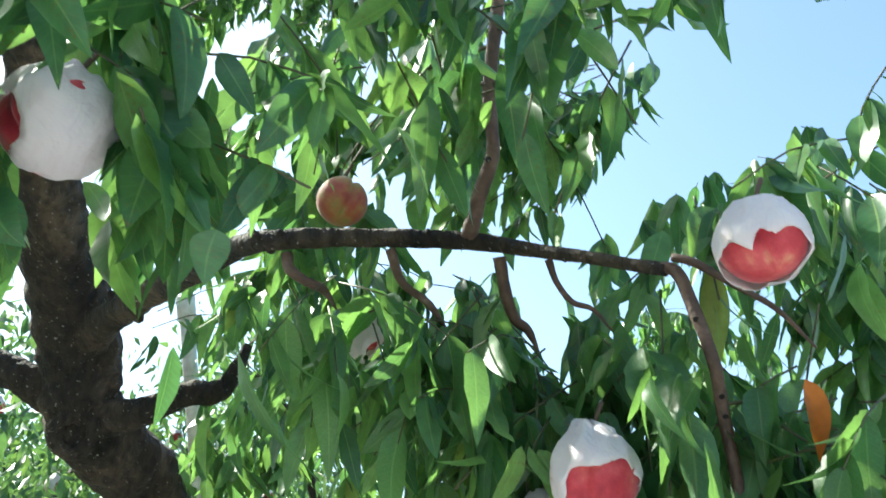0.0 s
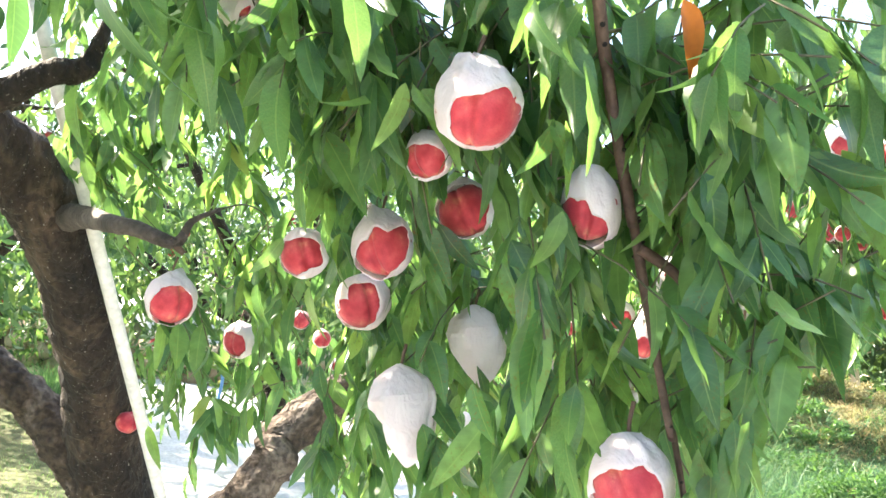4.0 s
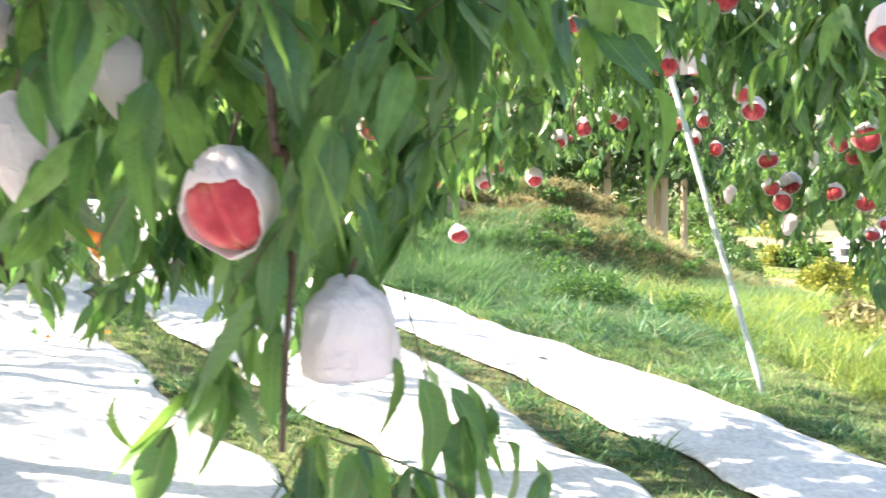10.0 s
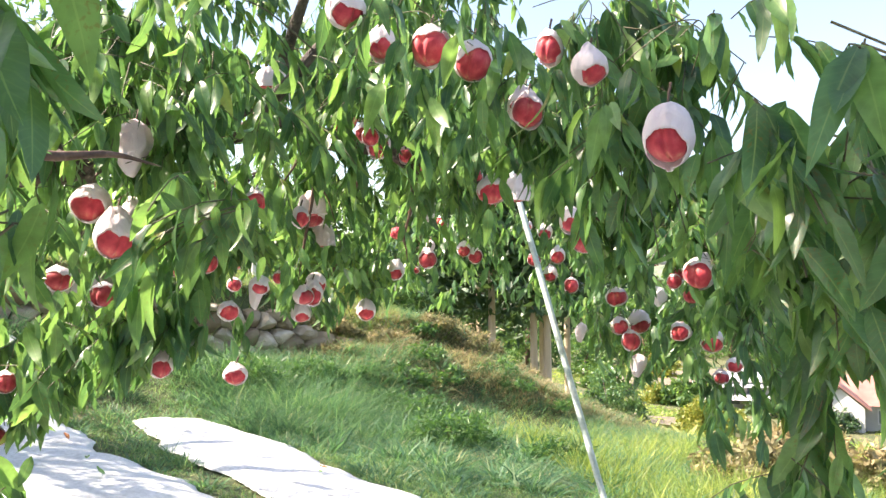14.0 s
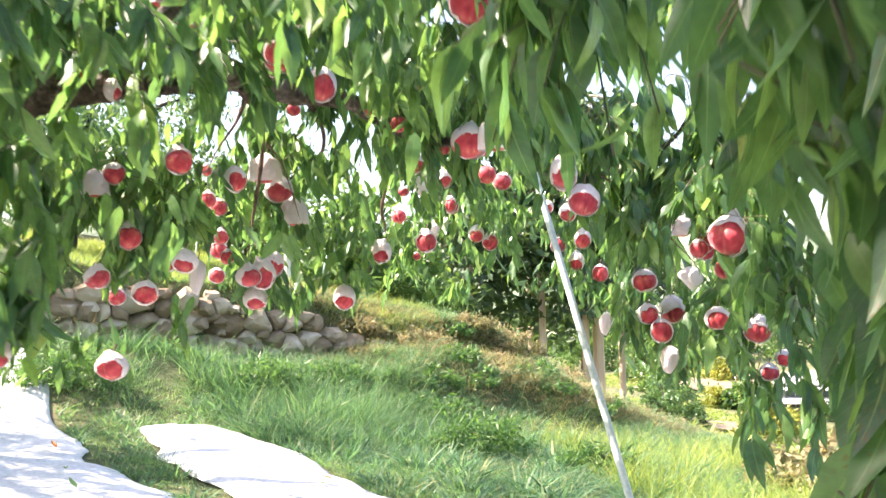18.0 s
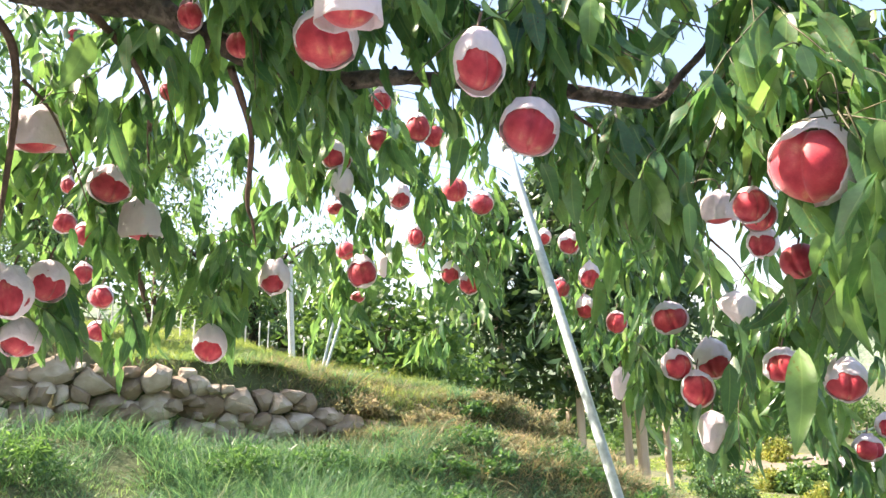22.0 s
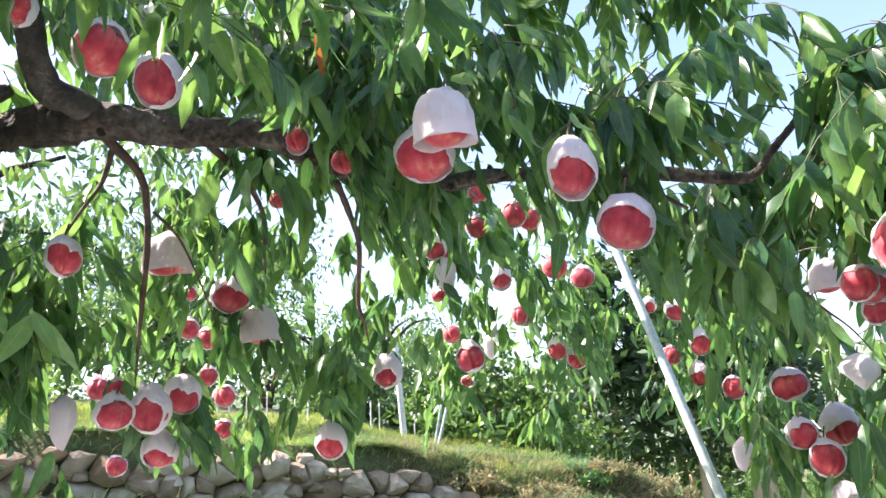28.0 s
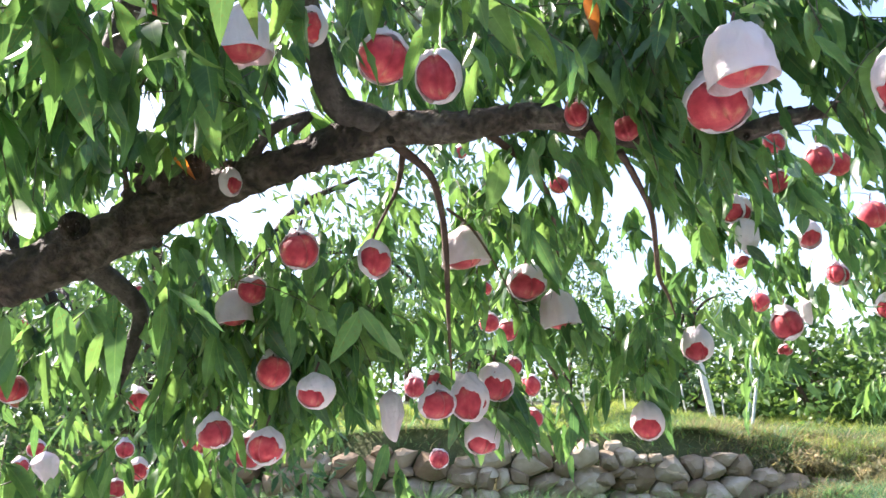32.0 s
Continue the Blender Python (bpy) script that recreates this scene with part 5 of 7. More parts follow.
foliage(1.42, 3.18, 1.66, 0.32, 0.16, 45)
foliage(1.19, 3.15, 1.39, 0.15, 0.17, 24)
foliage(1.57, 3.58, 1.22, 0.13, 0.16, 24)
foliage(2.74, 2.20, 0.96, 0.12, 0.11, 24)
foliage(2.85, 2.25, 0.77, 0.09, 0.14, 24)
foliage(2.80, 2.41, 1.12, 0.13, 0.13, 24)
foliage(2.84, 2.50, 1.28, 0.14, 0.10, 39)
foliage(2.77, 2.34, 1.13, 0.07, 0.09, 21)
foliage(2.68, 2.63, 1.14, 0.10, 0.05, 18)
foliage(2.63, 2.77, 1.37, 0.09, 0.10, 21)
foliage(2.90, 2.66, 1.44, 0.20, 0.08, 33)
foliage(2.40, 2.94, 1.51, 0.12, 0.08, 24)
foliage(2.06, 3.51, 1.66, 0.17, 0.11, 30)
foliage(2.23, 3.21, 1.52, 0.09, 0.07, 15)
foliage(3.10, 2.61, 1.00, 0.08, 0.11, 21)
foliage(3.13, 2.73, 0.91, 0.09, 0.10, 21)
foliage(1.72, 3.88, 1.53, 0.10, 0.21, 12)
foliage(1.97, 4.02, 1.39, 0.15, 0.15, 21)
foliage(1.82, 3.77, 1.12, 0.15, 0.15, 24)
foliage(1.88, 3.59, 0.87, 0.12, 0.16, 24)
foliage(2.24, 3.93, 1.21, 0.10, 0.13, 15)
foliage(2.55, 4.11, 1.53, 0.16, 0.18, 27)
foliage(2.50, 4.18, 1.68, 0.15, 0.17, 24)
foliage(2.20, 3.91, 1.03, 0.11, 0.11, 15)
foliage(2.77, 4.41, 1.31, 0.14, 0.18, 24)
foliage(2.69, 4.46, 1.11, 0.12, 0.12, 14)
foliage(3.29, 4.97, 1.38, 0.18, 0.15, 18)
foliage(3.47, 4.86, 1.49, 0.18, 0.20, 21)
foliage(3.37, 5.08, 1.04, 0.18, 0.23, 27)
foliage(2.93, 4.42, 1.55, 0.13, 0.17, 18)
foliage(3.79, 4.94, 1.38, 0.16, 0.26, 21)
foliage(4.06, 4.92, 1.17, 0.19, 0.22, 21)
foliage(4.09, 4.73, 1.48, 0.21, 0.21, 21)
foliage(3.58, 3.67, 1.12, 0.16, 0.13, 21)
foliage(3.52, 3.80, 0.89, 0.09, 0.13, 12)
foliage(3.68, 3.67, 0.88, 0.13, 0.15, 18)
foliage(3.64, 3.62, 0.62, 0.11, 0.11, 12)
foliage(3.65, 3.35, 0.94, 0.14, 0.12, 18)
foliage(3.48, 3.09, 0.97, 0.13, 0.12, 18)
foliage(3.71, 4.21, 0.92, 0.09, 0.24, 15)
foliage(3.72, 3.41, 0.63, 0.11, 0.14, 15)
foliage(3.78, 3.34, 0.55, 0.12, 0.11, 15)
foliage(1.11, 3.47, 1.25, 0.21, 0.19, 51)
foliage(1.40, 3.56, 1.25, 0.19, 0.16, 39)
foliage(1.60, 3.41, 1.36, 0.15, 0.07, 24)
foliage(1.19, 3.55, 1.49, 0.18, 0.10, 24)
foliage(1.69, 3.53, 1.02, 0.16, 0.12, 30)
foliage(1.90, 3.87, 1.43, 0.13, 0.20, 24)
foliage(2.04, 3.77, 1.38, 0.08, 0.09, 12)
foliage(1.85, 3.74, 0.96, 0.12, 0.13, 21)
foliage(1.23, 3.54, 1.08, 0.21, 0.14, 33)
foliage(0.97, 3.77, 1.05, 0.20, 0.13, 30)
foliage(2.19, 3.81, 1.00, 0.09, 0.11, 12)
foliage(2.48, 4.19, 1.48, 0.13, 0.15, 18)
foliage(1.95, 3.00, 1.62, 0.15, 0.10, 36)
foliage(2.10, 2.99, 1.49, 0.12, 0.09, 27)
foliage(2.34, 2.87, 1.60, 0.16, 0.08, 30)
foliage(1.24, 3.09, 1.77, 0.14, 0.14, 30)
foliage(1.64, 3.10, 1.84, 0.15, 0.08, 24)
foliage(2.13, 2.99, 1.70, 0.15, 0.08, 27)
foliage(1.34, 3.27, 1.61, 0.07, 0.05, 6)
foliage(2.89, 3.80, 1.59, 0.14, 0.11, 15)
foliage(2.35, 3.34, 1.55, 0.12, 0.09, 18)
foliage(1.81, 3.60, 1.64, 0.12, 0.09, 12)
foliage(1.50, 3.68, 1.63, 0.08, 0.08, 9)
foliage(1.02, 3.14, 1.80, 0.18, 0.18, 42)
foliage(0.96, 3.05, 1.88, 0.16, 0.11, 30)
foliage(1.24, 3.18, 1.90, 0.16, 0.11, 27)
foliage(0.77, 3.41, 1.74, 0.12, 0.14, 18)
foliage(0.78, 3.57, 1.34, 0.22, 0.14, 33)
foliage(1.39, 3.48, 1.28, 0.19, 0.09, 27)
foliage(1.15, 3.53, 1.21, 0.16, 0.13, 27)
foliage(1.46, 3.54, 0.93, 0.16, 0.08, 18)
foliage(1.00, 3.61, 0.99, 0.24, 0.10, 33)
foliage(1.96, 3.89, 1.46, 0.16, 0.10, 15)
foliage(1.98, 2.99, 1.59, 0.10, 0.08, 21)
foliage(-0.15, 1.01, 1.71, 0.04, 0.03, 6)
foliage(-0.01, 1.03, 1.69, 0.04, 0.03, 6)
foliage(0.11, 1.02, 1.65, 0.04, 0.03, 6)
foliage(0.19, 0.94, 1.65, 0.03, 0.02, 2)
foliage(1.46, 1.08, 0.96, 0.08, 0.08, 10)
foliage(1.70, 1.09, 0.95, 0.09, 0.10, 12)
foliage(1.91, 1.25, 1.11, 0.09, 0.15, 12)
foliage(3.24, 2.59, 0.71, 0.08, 0.13, 21)
foliage(3.07, 2.46, 1.02, 0.09, 0.11, 21)
foliage(1.66, 1.18, 1.11, 0.08, 0.06, 7)
foliage(1.82, 1.25, 0.99, 0.04, 0.07, 5)
bagged_peach(0.284, 0.656, 1.610, 0.044, -148, -59, 49, "torn", 1.0, (0,))
bagged_peach(0.154, 0.859, 1.446, 0.050, 176, -36, 51, "torn", 1.0, (0,))
bagged_peach(0.116, 1.008, 1.431, 0.032, -154, -27, 53, "torn", 1.0, (0,))
bagged_peach(0.186, 1.189, 1.393, 0.044, -168, -18, 65, "torn", 1.0, (0,))
bagged_peach(0.067, 1.241, 1.356, 0.049, -174, -25, 53, "torn", 1.05, (0,))
bagged_peach(0.036, 1.343, 1.280, 0.047, -167, -13, 49, "torn", 1.0, (0,))
bagged_peach(-0.060, 1.584, 1.392, 0.049, -161, -16, 53, "torn", 1.0, (0,))
bagged_peach(-0.322, 1.679, 1.330, 0.052, 166, -26, 49, "torn", 1.0, (0,))
bagged_peach(-0.244, 2.095, 1.253, 0.044, -145, -11, 45, "torn", 1.05, (0,))
bagged_peach(0.271, 0.877, 1.335, 0.034, -126, -33, 51, "torn", 1.4, (0,))
bagged_peach(0.078, 1.227, 1.117, 0.048, 162, -6, 10, "closed", 1.22, (0,))
bagged_peach(0.202, 1.287, 1.206, 0.044, -178, -19, 8, "closed", 1.15, (0,))
bagged_peach(0.281, 0.862, 1.052, 0.045, -155, -19, 51, "torn", 1.12, (0,))
bagged_peach(0.377, 0.843, 0.931, 0.046, -158, -79, 30, "bell", 0.95, (0,))
bagged_peach(0.615, 1.503, 1.311, 0.026, -170, -26, 43, "torn", 1.0, (0,))
bagged_peach(-0.069, 2.928, 1.260, 0.033, 167, -6, 73, "torn", 1.0, (0,))
bagged_peach(1.417, 5.103, 1.263, 0.050, -170, -5, 73, "torn", 1.0, (0,))
bagged_peach(0.578, 5.329, 0.848, 0.050, -175, -7, 63, "torn", 1.0, (0,))
bagged_peach(0.825, 5.277, 0.568, 0.050, 177, 1, 63, "torn", 1.0, (0,))
bagged_peach(1.748, 6.007, 1.160, 0.050, -164, -5, 63, "torn", 1.0, (0,))
bagged_peach(1.429, 5.600, 0.969, 0.050, -166, -3, 78, "torn", 1.0, (0,))
bagged_peach(0.798, 5.704, 0.706, 0.050, -173, -79, 30, "bell", 1.0, (0,))
bagged_peach(0.951, 2.539, 1.243, 0.039, -144, -45, 33, "torn", 1.2, (0,))
bagged_peach(-0.303, 0.525, 1.638, 0.050, -133, -29, 30, "torn", 0.95, (0,))
bagged_peach(-0.162, 1.615, 1.905, 0.046, 165, -52, 20, "closed", 1.0, (0,))
bagged_peach(-0.193, 1.759, 1.963, 0.039, 174, -67, 33, "torn", 1.0, (0,))
bagged_peach(1.304, 1.986, 1.659, 0.047, -172, -45, 43, "torn", 1.0, (0,))
bagged_peach(1.848, 2.094, 1.511, 0.048, -146, -37, 48, "torn", 1.0, (0,))
bagged_peach(-1.154, 5.391, 1.623, 0.030, 168, -9, 63, "torn", 1.0, (0,))
bagged_peach(-0.133, 2.827, 1.324, 0.032, 164, -9, 68, "torn", 1.0, (0,))
bagged_peach(-0.160, 1.086, 1.909, 0.039, 172, -31, 80, "pale", 1.05, (0,))
bagged_peach(-0.656, 2.678, 1.047, 0.035, 166, 3, 80, "bare", 1.0, (0,))
bagged_peach(1.633, 2.209, 1.672, 0.055, -146, -26, 65, "torn", 1.05, (1,))
bagged_peach(1.675, 2.064, 1.605, 0.052, -149, -34, 59, "torn", 1.05, (1,))
bagged_peach(1.566, 2.369, 1.715, 0.042, -155, -45, 51, "torn", 1.25, (1,))
bagged_peach(1.589, 1.629, 1.515, 0.030, -109, -29, 63, "torn", 1.3, (1,))
bagged_peach(1.533, 1.440, 1.427, 0.034, -175, -51, 45, "torn", 1.0, (1,))
bagged_peach(1.821, 2.040, 1.488, 0.044, -142, -22, 61, "torn", 1.05, (1,))
bagged_peach(1.524, 1.246, 1.275, 0.041, -117, -41, 51, "torn", 1.3, (1,))
bagged_peach(0.879, 4.051, 1.097, 0.064, -176, -17, 55, "torn", 0.85, (1,))
bagged_peach(1.044, 4.006, 1.026, 0.059, -171, -7, 63, "torn", 0.95, (1,))
bagged_peach(0.886, 2.409, 1.181, 0.053, -165, -39, 48, "torn", 1.15, (1,))
bagged_peach(0.841, 2.489, 1.263, 0.052, -159, -22, 48, "torn", 0.95, (1,))
bagged_peach(0.666, 2.897, 0.803, 0.032, 169, -5, 63, "torn", 1.0, (1,))
bagged_peach(0.623, 2.896, 0.783, 0.032, -162, 1, 63, "torn", 1.0, (1,))
bagged_peach(0.645, 2.979, 0.644, 0.029, 169, 4, 68, "torn", 1.0, (1,))
bagged_peach(1.006, 2.518, 0.861, 0.034, 177, -24, 43, "torn", 1.1, (1,))
bagged_peach(1.225, 2.620, 0.812, 0.036, -159, -17, 53, "torn", 0.85, (1,))
bagged_peach(0.922, 2.360, 1.393, 0.044, -147, -62, 10, "closed", 1.25, (1,))
bagged_peach(1.351, 2.726, 1.677, 0.032, -163, -79, 30, "bell", 1.0, (1,))
bagged_peach(1.536, 2.381, 1.458, 0.025, -156, -20, 73, "torn", 1.1, (1,))
bagged_peach(1.381, 3.395, 1.435, 0.026, -166, -11, 73, "torn", 1.0, ())
bagged_peach(1.647, 3.551, 1.087, 0.025, -162, -5, 73, "torn", 1.1, (1,))
bagged_peach(2.786, 2.528, 1.046, 0.029, -136, -4, 68, "torn", 1.0, (1,))
bagged_peach(2.557, 4.008, 1.513, 0.043, -152, -35, 50, "torn", 1.1, ())
bagged_peach(2.573, 4.009, 1.428, 0.043, -152, -58, 20, "closed", 1.1, ())
bagged_peach(2.053, 3.209, 1.555, 0.028, -152, -13, 73, "torn", 1.3, (4,))
bagged_peach(1.625, 2.638, 1.517, 0.024, -154, -26, 63, "torn", 1.3, (4,))
bagged_peach(0.627, 3.305, 0.878, 0.031, -180, -19, 43, "torn", 1.0, ())
bagged_peach(2.625, 3.729, 1.597, 0.030, -150, -12, 78, "torn", 1.2, ())
bagged_peach(2.394, 2.618, 1.265, 0.040, -152, -42, 53, "torn", 1.3, (2,))
bagged_peach(2.516, 2.696, 1.199, 0.049, -146, -35, 55, "torn", 1.02, (2,))
bagged_peach(2.767, 2.387, 1.073, 0.061, -104, -34, 67, "torn", 0.96, (2,))
bagged_peach(2.238, 2.878, 1.390, 0.059, -164, -33, 65, "torn", 0.92, (2,))
bagged_peach(2.220, 2.684, 1.376, 0.050, -163, -80, 30, "bell", 0.95, (2,))
bagged_peach(2.150, 3.208, 1.504, 0.028, -170, -21, 85, "bare", 1.45, (2, 3))
bagged_peach(2.103, 4.341, 1.792, 0.038, -175, -32, 65, "torn", 0.95, (2, 3))
bagged_peach(1.766, 3.482, 1.382, 0.057, 177, -79, 30, "bell", 0.85, (2, 3))
bagged_peach(1.916, 3.899, 1.367, 0.063, 180, -38, 47, "torn", 0.86, (1, 2, 3))
bagged_peach(1.993, 3.963, 1.287, 0.058, -177, -79, 30, "bell", 1.0, (1, 2, 3))
bagged_peach(1.779, 4.705, 1.413, 0.041, 179, -20, 69, "torn", 1.0, (2, 3))
bagged_peach(1.846, 4.791, 1.388, 0.042, 174, -14, 73, "torn", 1.1, (2, 3))
bagged_peach(1.842, 4.732, 1.237, 0.038, 180, -12, 69, "torn", 1.0, (2, 3))
bagged_peach(1.902, 5.139, 1.199, 0.049, -173, -10, 75, "torn", 1.0, (2, 3))
bagged_peach(1.890, 5.149, 1.063, 0.045, -180, -14, 67, "torn", 1.0, (2, 3))
bagged_peach(1.790, 3.513, 1.061, 0.045, 178, -35, 51, "torn", 1.05, (2, 3))
bagged_peach(1.730, 3.393, 1.020, 0.046, -163, -15, 47, "torn", 1.1, (2, 3))
bagged_peach(1.666, 3.308, 1.013, 0.043, 165, -10, 55, "torn", 0.8, (2, 3))
bagged_peach(1.737, 3.540, 0.944, 0.045, 176, -46, 43, "torn", 0.95, (2, 3))
bagged_peach(1.787, 4.777, 1.564, 0.027, 179, -17, 73, "torn", 1.2, (2, 3))
bagged_peach(2.354, 3.940, 1.121, 0.048, -155, -32, 39, "torn", 1.1, (1, 2, 3))
bagged_peach(2.164, 3.864, 0.934, 0.047, -166, -31, 45, "torn", 1.15, (1, 2, 3))
bagged_peach(2.733, 4.322, 1.184, 0.054, -162, -11, 63, "torn", 1.05, (1, 2, 3))
bagged_peach(2.873, 5.002, 1.371, 0.041, -169, -8, 78, "bare", 1.0, (1, 2, 3))
bagged_peach(2.927, 4.651, 1.265, 0.029, -161, -37, 10, "closed", 1.4, (2, 3))
bagged_peach(3.227, 4.608, 1.564, 0.052, -156, -12, 80, "bare", 0.92, (2, 3))
bagged_peach(3.461, 4.849, 1.563, 0.057, -154, -18, 77, "torn", 0.95, (2, 3))
bagged_peach(3.349, 4.983, 1.268, 0.048, -157, -29, 55, "torn", 1.08, (1, 2, 3))
bagged_peach(3.461, 5.025, 1.226, 0.052, -155, -19, 61, "torn", 1.05, (1, 2, 3))
bagged_peach(3.030, 4.723, 1.556, 0.047, -160, -47, 47, "torn", 1.25, (2, 3))
bagged_peach(2.603, 4.084, 1.524, 0.042, -156, -37, 51, "torn", 1.0, (2, 3))
bagged_peach(2.688, 4.483, 1.445, 0.032, -164, -27, 68, "torn", 0.8, (2, 3))
bagged_peach(3.258, 5.093, 1.445, 0.037, -140, -13, 63, "torn", 1.4, (2, 3))
bagged_peach(2.798, 4.602, 1.128, 0.028, -163, -10, 78, "torn", 0.8, (2, 3))
bagged_peach(2.760, 4.160, 1.617, 0.043, -161, -26, 69, "torn", 1.0, (2, 3))
bagged_peach(2.826, 3.962, 1.602, 0.044, -152, -21, 69, "torn", 1.1, (2, 3))
bagged_peach(2.890, 3.996, 1.590, 0.037, -157, -16, 75, "bare", 1.0, (1, 2, 3))
bagged_peach(3.861, 4.790, 1.381, 0.055, -148, -33, 49, "torn", 1.05, (2, 3))
bagged_peach(3.927, 4.746, 1.221, 0.054, -147, -31, 49, "torn", 1.1, (1, 2, 3))
bagged_peach(4.058, 5.007, 1.102, 0.053, -134, -32, 47, "torn", 1.1, (1, 2, 3))
bagged_peach(4.149, 4.892, 1.020, 0.052, -146, -7, 69, "torn", 1.1, (1, 2, 3))
bagged_peach(3.959, 5.060, 1.204, 0.050, -155, -9, 75, "torn", 1.0, (1, 2, 3))
bagged_peach(3.792, 4.894, 1.425, 0.037, -150, -31, 43, "torn", 1.1, (2, 3))
bagged_peach(3.610, 4.112, 0.764, 0.036, -146, -16, 5, "closed", 1.3, (2, 3))
bagged_peach(3.603, 3.795, 0.962, 0.060, -145, -6, 53, "torn", 0.95, (1, 2, 3))
bagged_peach(3.614, 3.497, 0.973, 0.052, -150, -20, 12, "closed", 0.8, (2, 3))
bagged_peach(3.736, 3.766, 0.822, 0.067, -140, -35, 45, "torn", 1.0, (1, 2, 3))
bagged_peach(3.536, 3.697, 0.812, 0.051, -157, -13, 49, "torn", 0.95, (1, 2, 3))
bagged_peach(3.566, 3.645, 0.736, 0.053, -141, -3, 60, "torn", 1.1, (1, 2, 3))
bagged_peach(3.535, 3.557, 0.624, 0.046, -140, -25, 8, "closed", 1.05, (1, 2, 3))
bagged_peach(3.601, 3.330, 0.796, 0.060, -135, -16, 51, "torn", 0.8, (1, 2, 3))
bagged_peach(3.741, 3.254, 0.748, 0.061, -132, -27, 51, "torn", 1.0, (2, 3))
bagged_peach(3.130, 2.982, 1.148, 0.043, -138, -79, 30, "bell", 0.8, (2, 3))
bagged_peach(2.970, 2.704, 1.073, 0.034, -130, -13, 73, "torn", 1.0, (2,))
bagged_peach(3.162, 2.901, 1.057, 0.035, -130, -17, 48, "torn", 1.0, (2, 3))
bagged_peach(3.061, 2.713, 0.991, 0.034, -133, -6, 85, "bare", 0.75, (2,))
bagged_peach(3.842, 3.301, 0.558, 0.044, -143, 1, 53, "torn", 0.9, (1, 2, 3))
bagged_peach(3.906, 3.273, 0.616, 0.043, -147, -7, 53, "torn", 0.9, (2, 3))
bagged_peach(1.444, 3.173, 1.349, 0.043, 165, -18, 78, "torn", 0.98, (2, 3))
bagged_peach(1.599, 3.144, 1.297, 0.036, 162, -22, 53, "torn", 1.12, (2,))
bagged_peach(1.281, 3.368, 1.336, 0.036, 163, -24, 73, "torn", 0.95, (2, 3))
bagged_peach(1.227, 3.390, 1.307, 0.043, 162, -79, 30, "bell", 0.95, (2, 3))
bagged_peach(1.319, 3.344, 1.142, 0.040, 167, -13, 71, "torn", 1.0, (2, 3))
bagged_peach(1.453, 3.151, 1.058, 0.040, -169, -31, 45, "torn", 0.9, (2,))
bagged_peach(1.223, 3.222, 1.018, 0.039, 157, -15, 55, "torn", 0.86, (2, 3))
bagged_peach(1.345, 3.161, 0.971, 0.039, -179, -11, 49, "torn", 0.95, (2,))
bagged_peach(1.542, 3.509, 1.028, 0.031, 171, -22, 5, "closed", 1.55, (2, 3))
bagged_peach(1.691, 2.953, 1.621, 0.053, 171, -30, 69, "torn", 0.95, (2,))
bagged_peach(1.789, 2.883, 1.529, 0.044, -165, -33, 53, "torn", 1.2, (2,))
bagged_peach(1.434, 2.932, 1.712, 0.057, 164, -80, 30, "bell", 0.95, (2,))
bagged_peach(1.275, 3.290, 1.572, 0.028, 128, -35, 40, "torn", 1.3, (2, 3))
bagged_peach(0.729, 3.334, 1.193, 0.037, 148, -14, 69, "torn", 0.9, (2, 3))
bagged_peach(0.669, 4.095, 1.243, 0.036, 155, -24, 53, "torn", 1.15, (2, 3))
bagged_peach(0.449, 4.450, 1.134, 0.035, 154, -15, 63, "torn", 1.0, (2, 3))
bagged_peach(-0.048, 4.635, 1.151, 0.034, 143, -15, 58, "torn", 1.1, (2, 3))
bagged_peach(0.324, 4.161, 1.093, 0.041, 137, -28, 8, "closed", 1.0, (2, 3))
bagged_peach(0.526, 4.382, 1.053, 0.037, 161, -20, 48, "torn", 1.1, (2, 3))
bagged_peach(0.543, 4.173, 0.989, 0.039, 154, -7, 67, "torn", 0.85, (2, 3))
bagged_peach(0.154, 4.402, 1.177, 0.034, 161, -10, 58, "torn", 0.9, (2, 3))
bagged_peach(3.211, 5.034, 1.443, 0.039, -159, -13, 63, "torn", 1.4, (2, 3))
# high sprays out of view, added only to shade the near leaves below
for x, y, z in [(1.05, 2.1, 2.45), (1.2, 2.3, 2.6), (1.35, 2.2, 2.4), (1.5, 2.45, 2.65), (1.6, 2.3, 2.5), (1.3, 2.55, 2.75), (1.75, 2.5, 2.7), (0.9, 2.3, 2.65)]:
    foliage(x, y, z, 0.17, 0.12, 15)
bagged_peach(0.452, 3.843, float(height(0.452, 3.843)) + 0.045, 0.048, 60, 10, 18, "fallen", 0.85)
bagged_peach(-0.475, 3.13, float(height(-0.475, 3.13)) + 0.06, 0.037, 170, 20, 70, "fallen", 0.9)
foliage(0.93, 1.51, 1.18, 0.05, 0.04, 10)
foliage(0.95, 1.51, 1.15, 0.04, 0.04, 6)
foliage(1.01, 2.52, 1.20, 0.10, 0.10, 12)
foliage(1.03, 2.52, 1.05, 0.10, 0.10, 12)
foliage(1.00, 2.53, 0.96, 0.10, 0.10, 12)
foliage(1.15, 2.50, 1.07, 0.10, 0.10, 12)
foliage(1.17, 2.49, 0.93, 0.10, 0.10, 12)
foliage(1.18, 2.48, 0.86, 0.10, 0.10, 12)
foliage(1.07, 2.50, 1.31, 0.10, 0.10, 12)
foliage(1.28, 2.46, 1.20, 0.10, 0.10, 12)
foliage(0.62, 3.62, 1.12, 0.10, 0.10, 12)
foliage(1.32, 2.45, 1.14, 0.10, 0.10, 12)
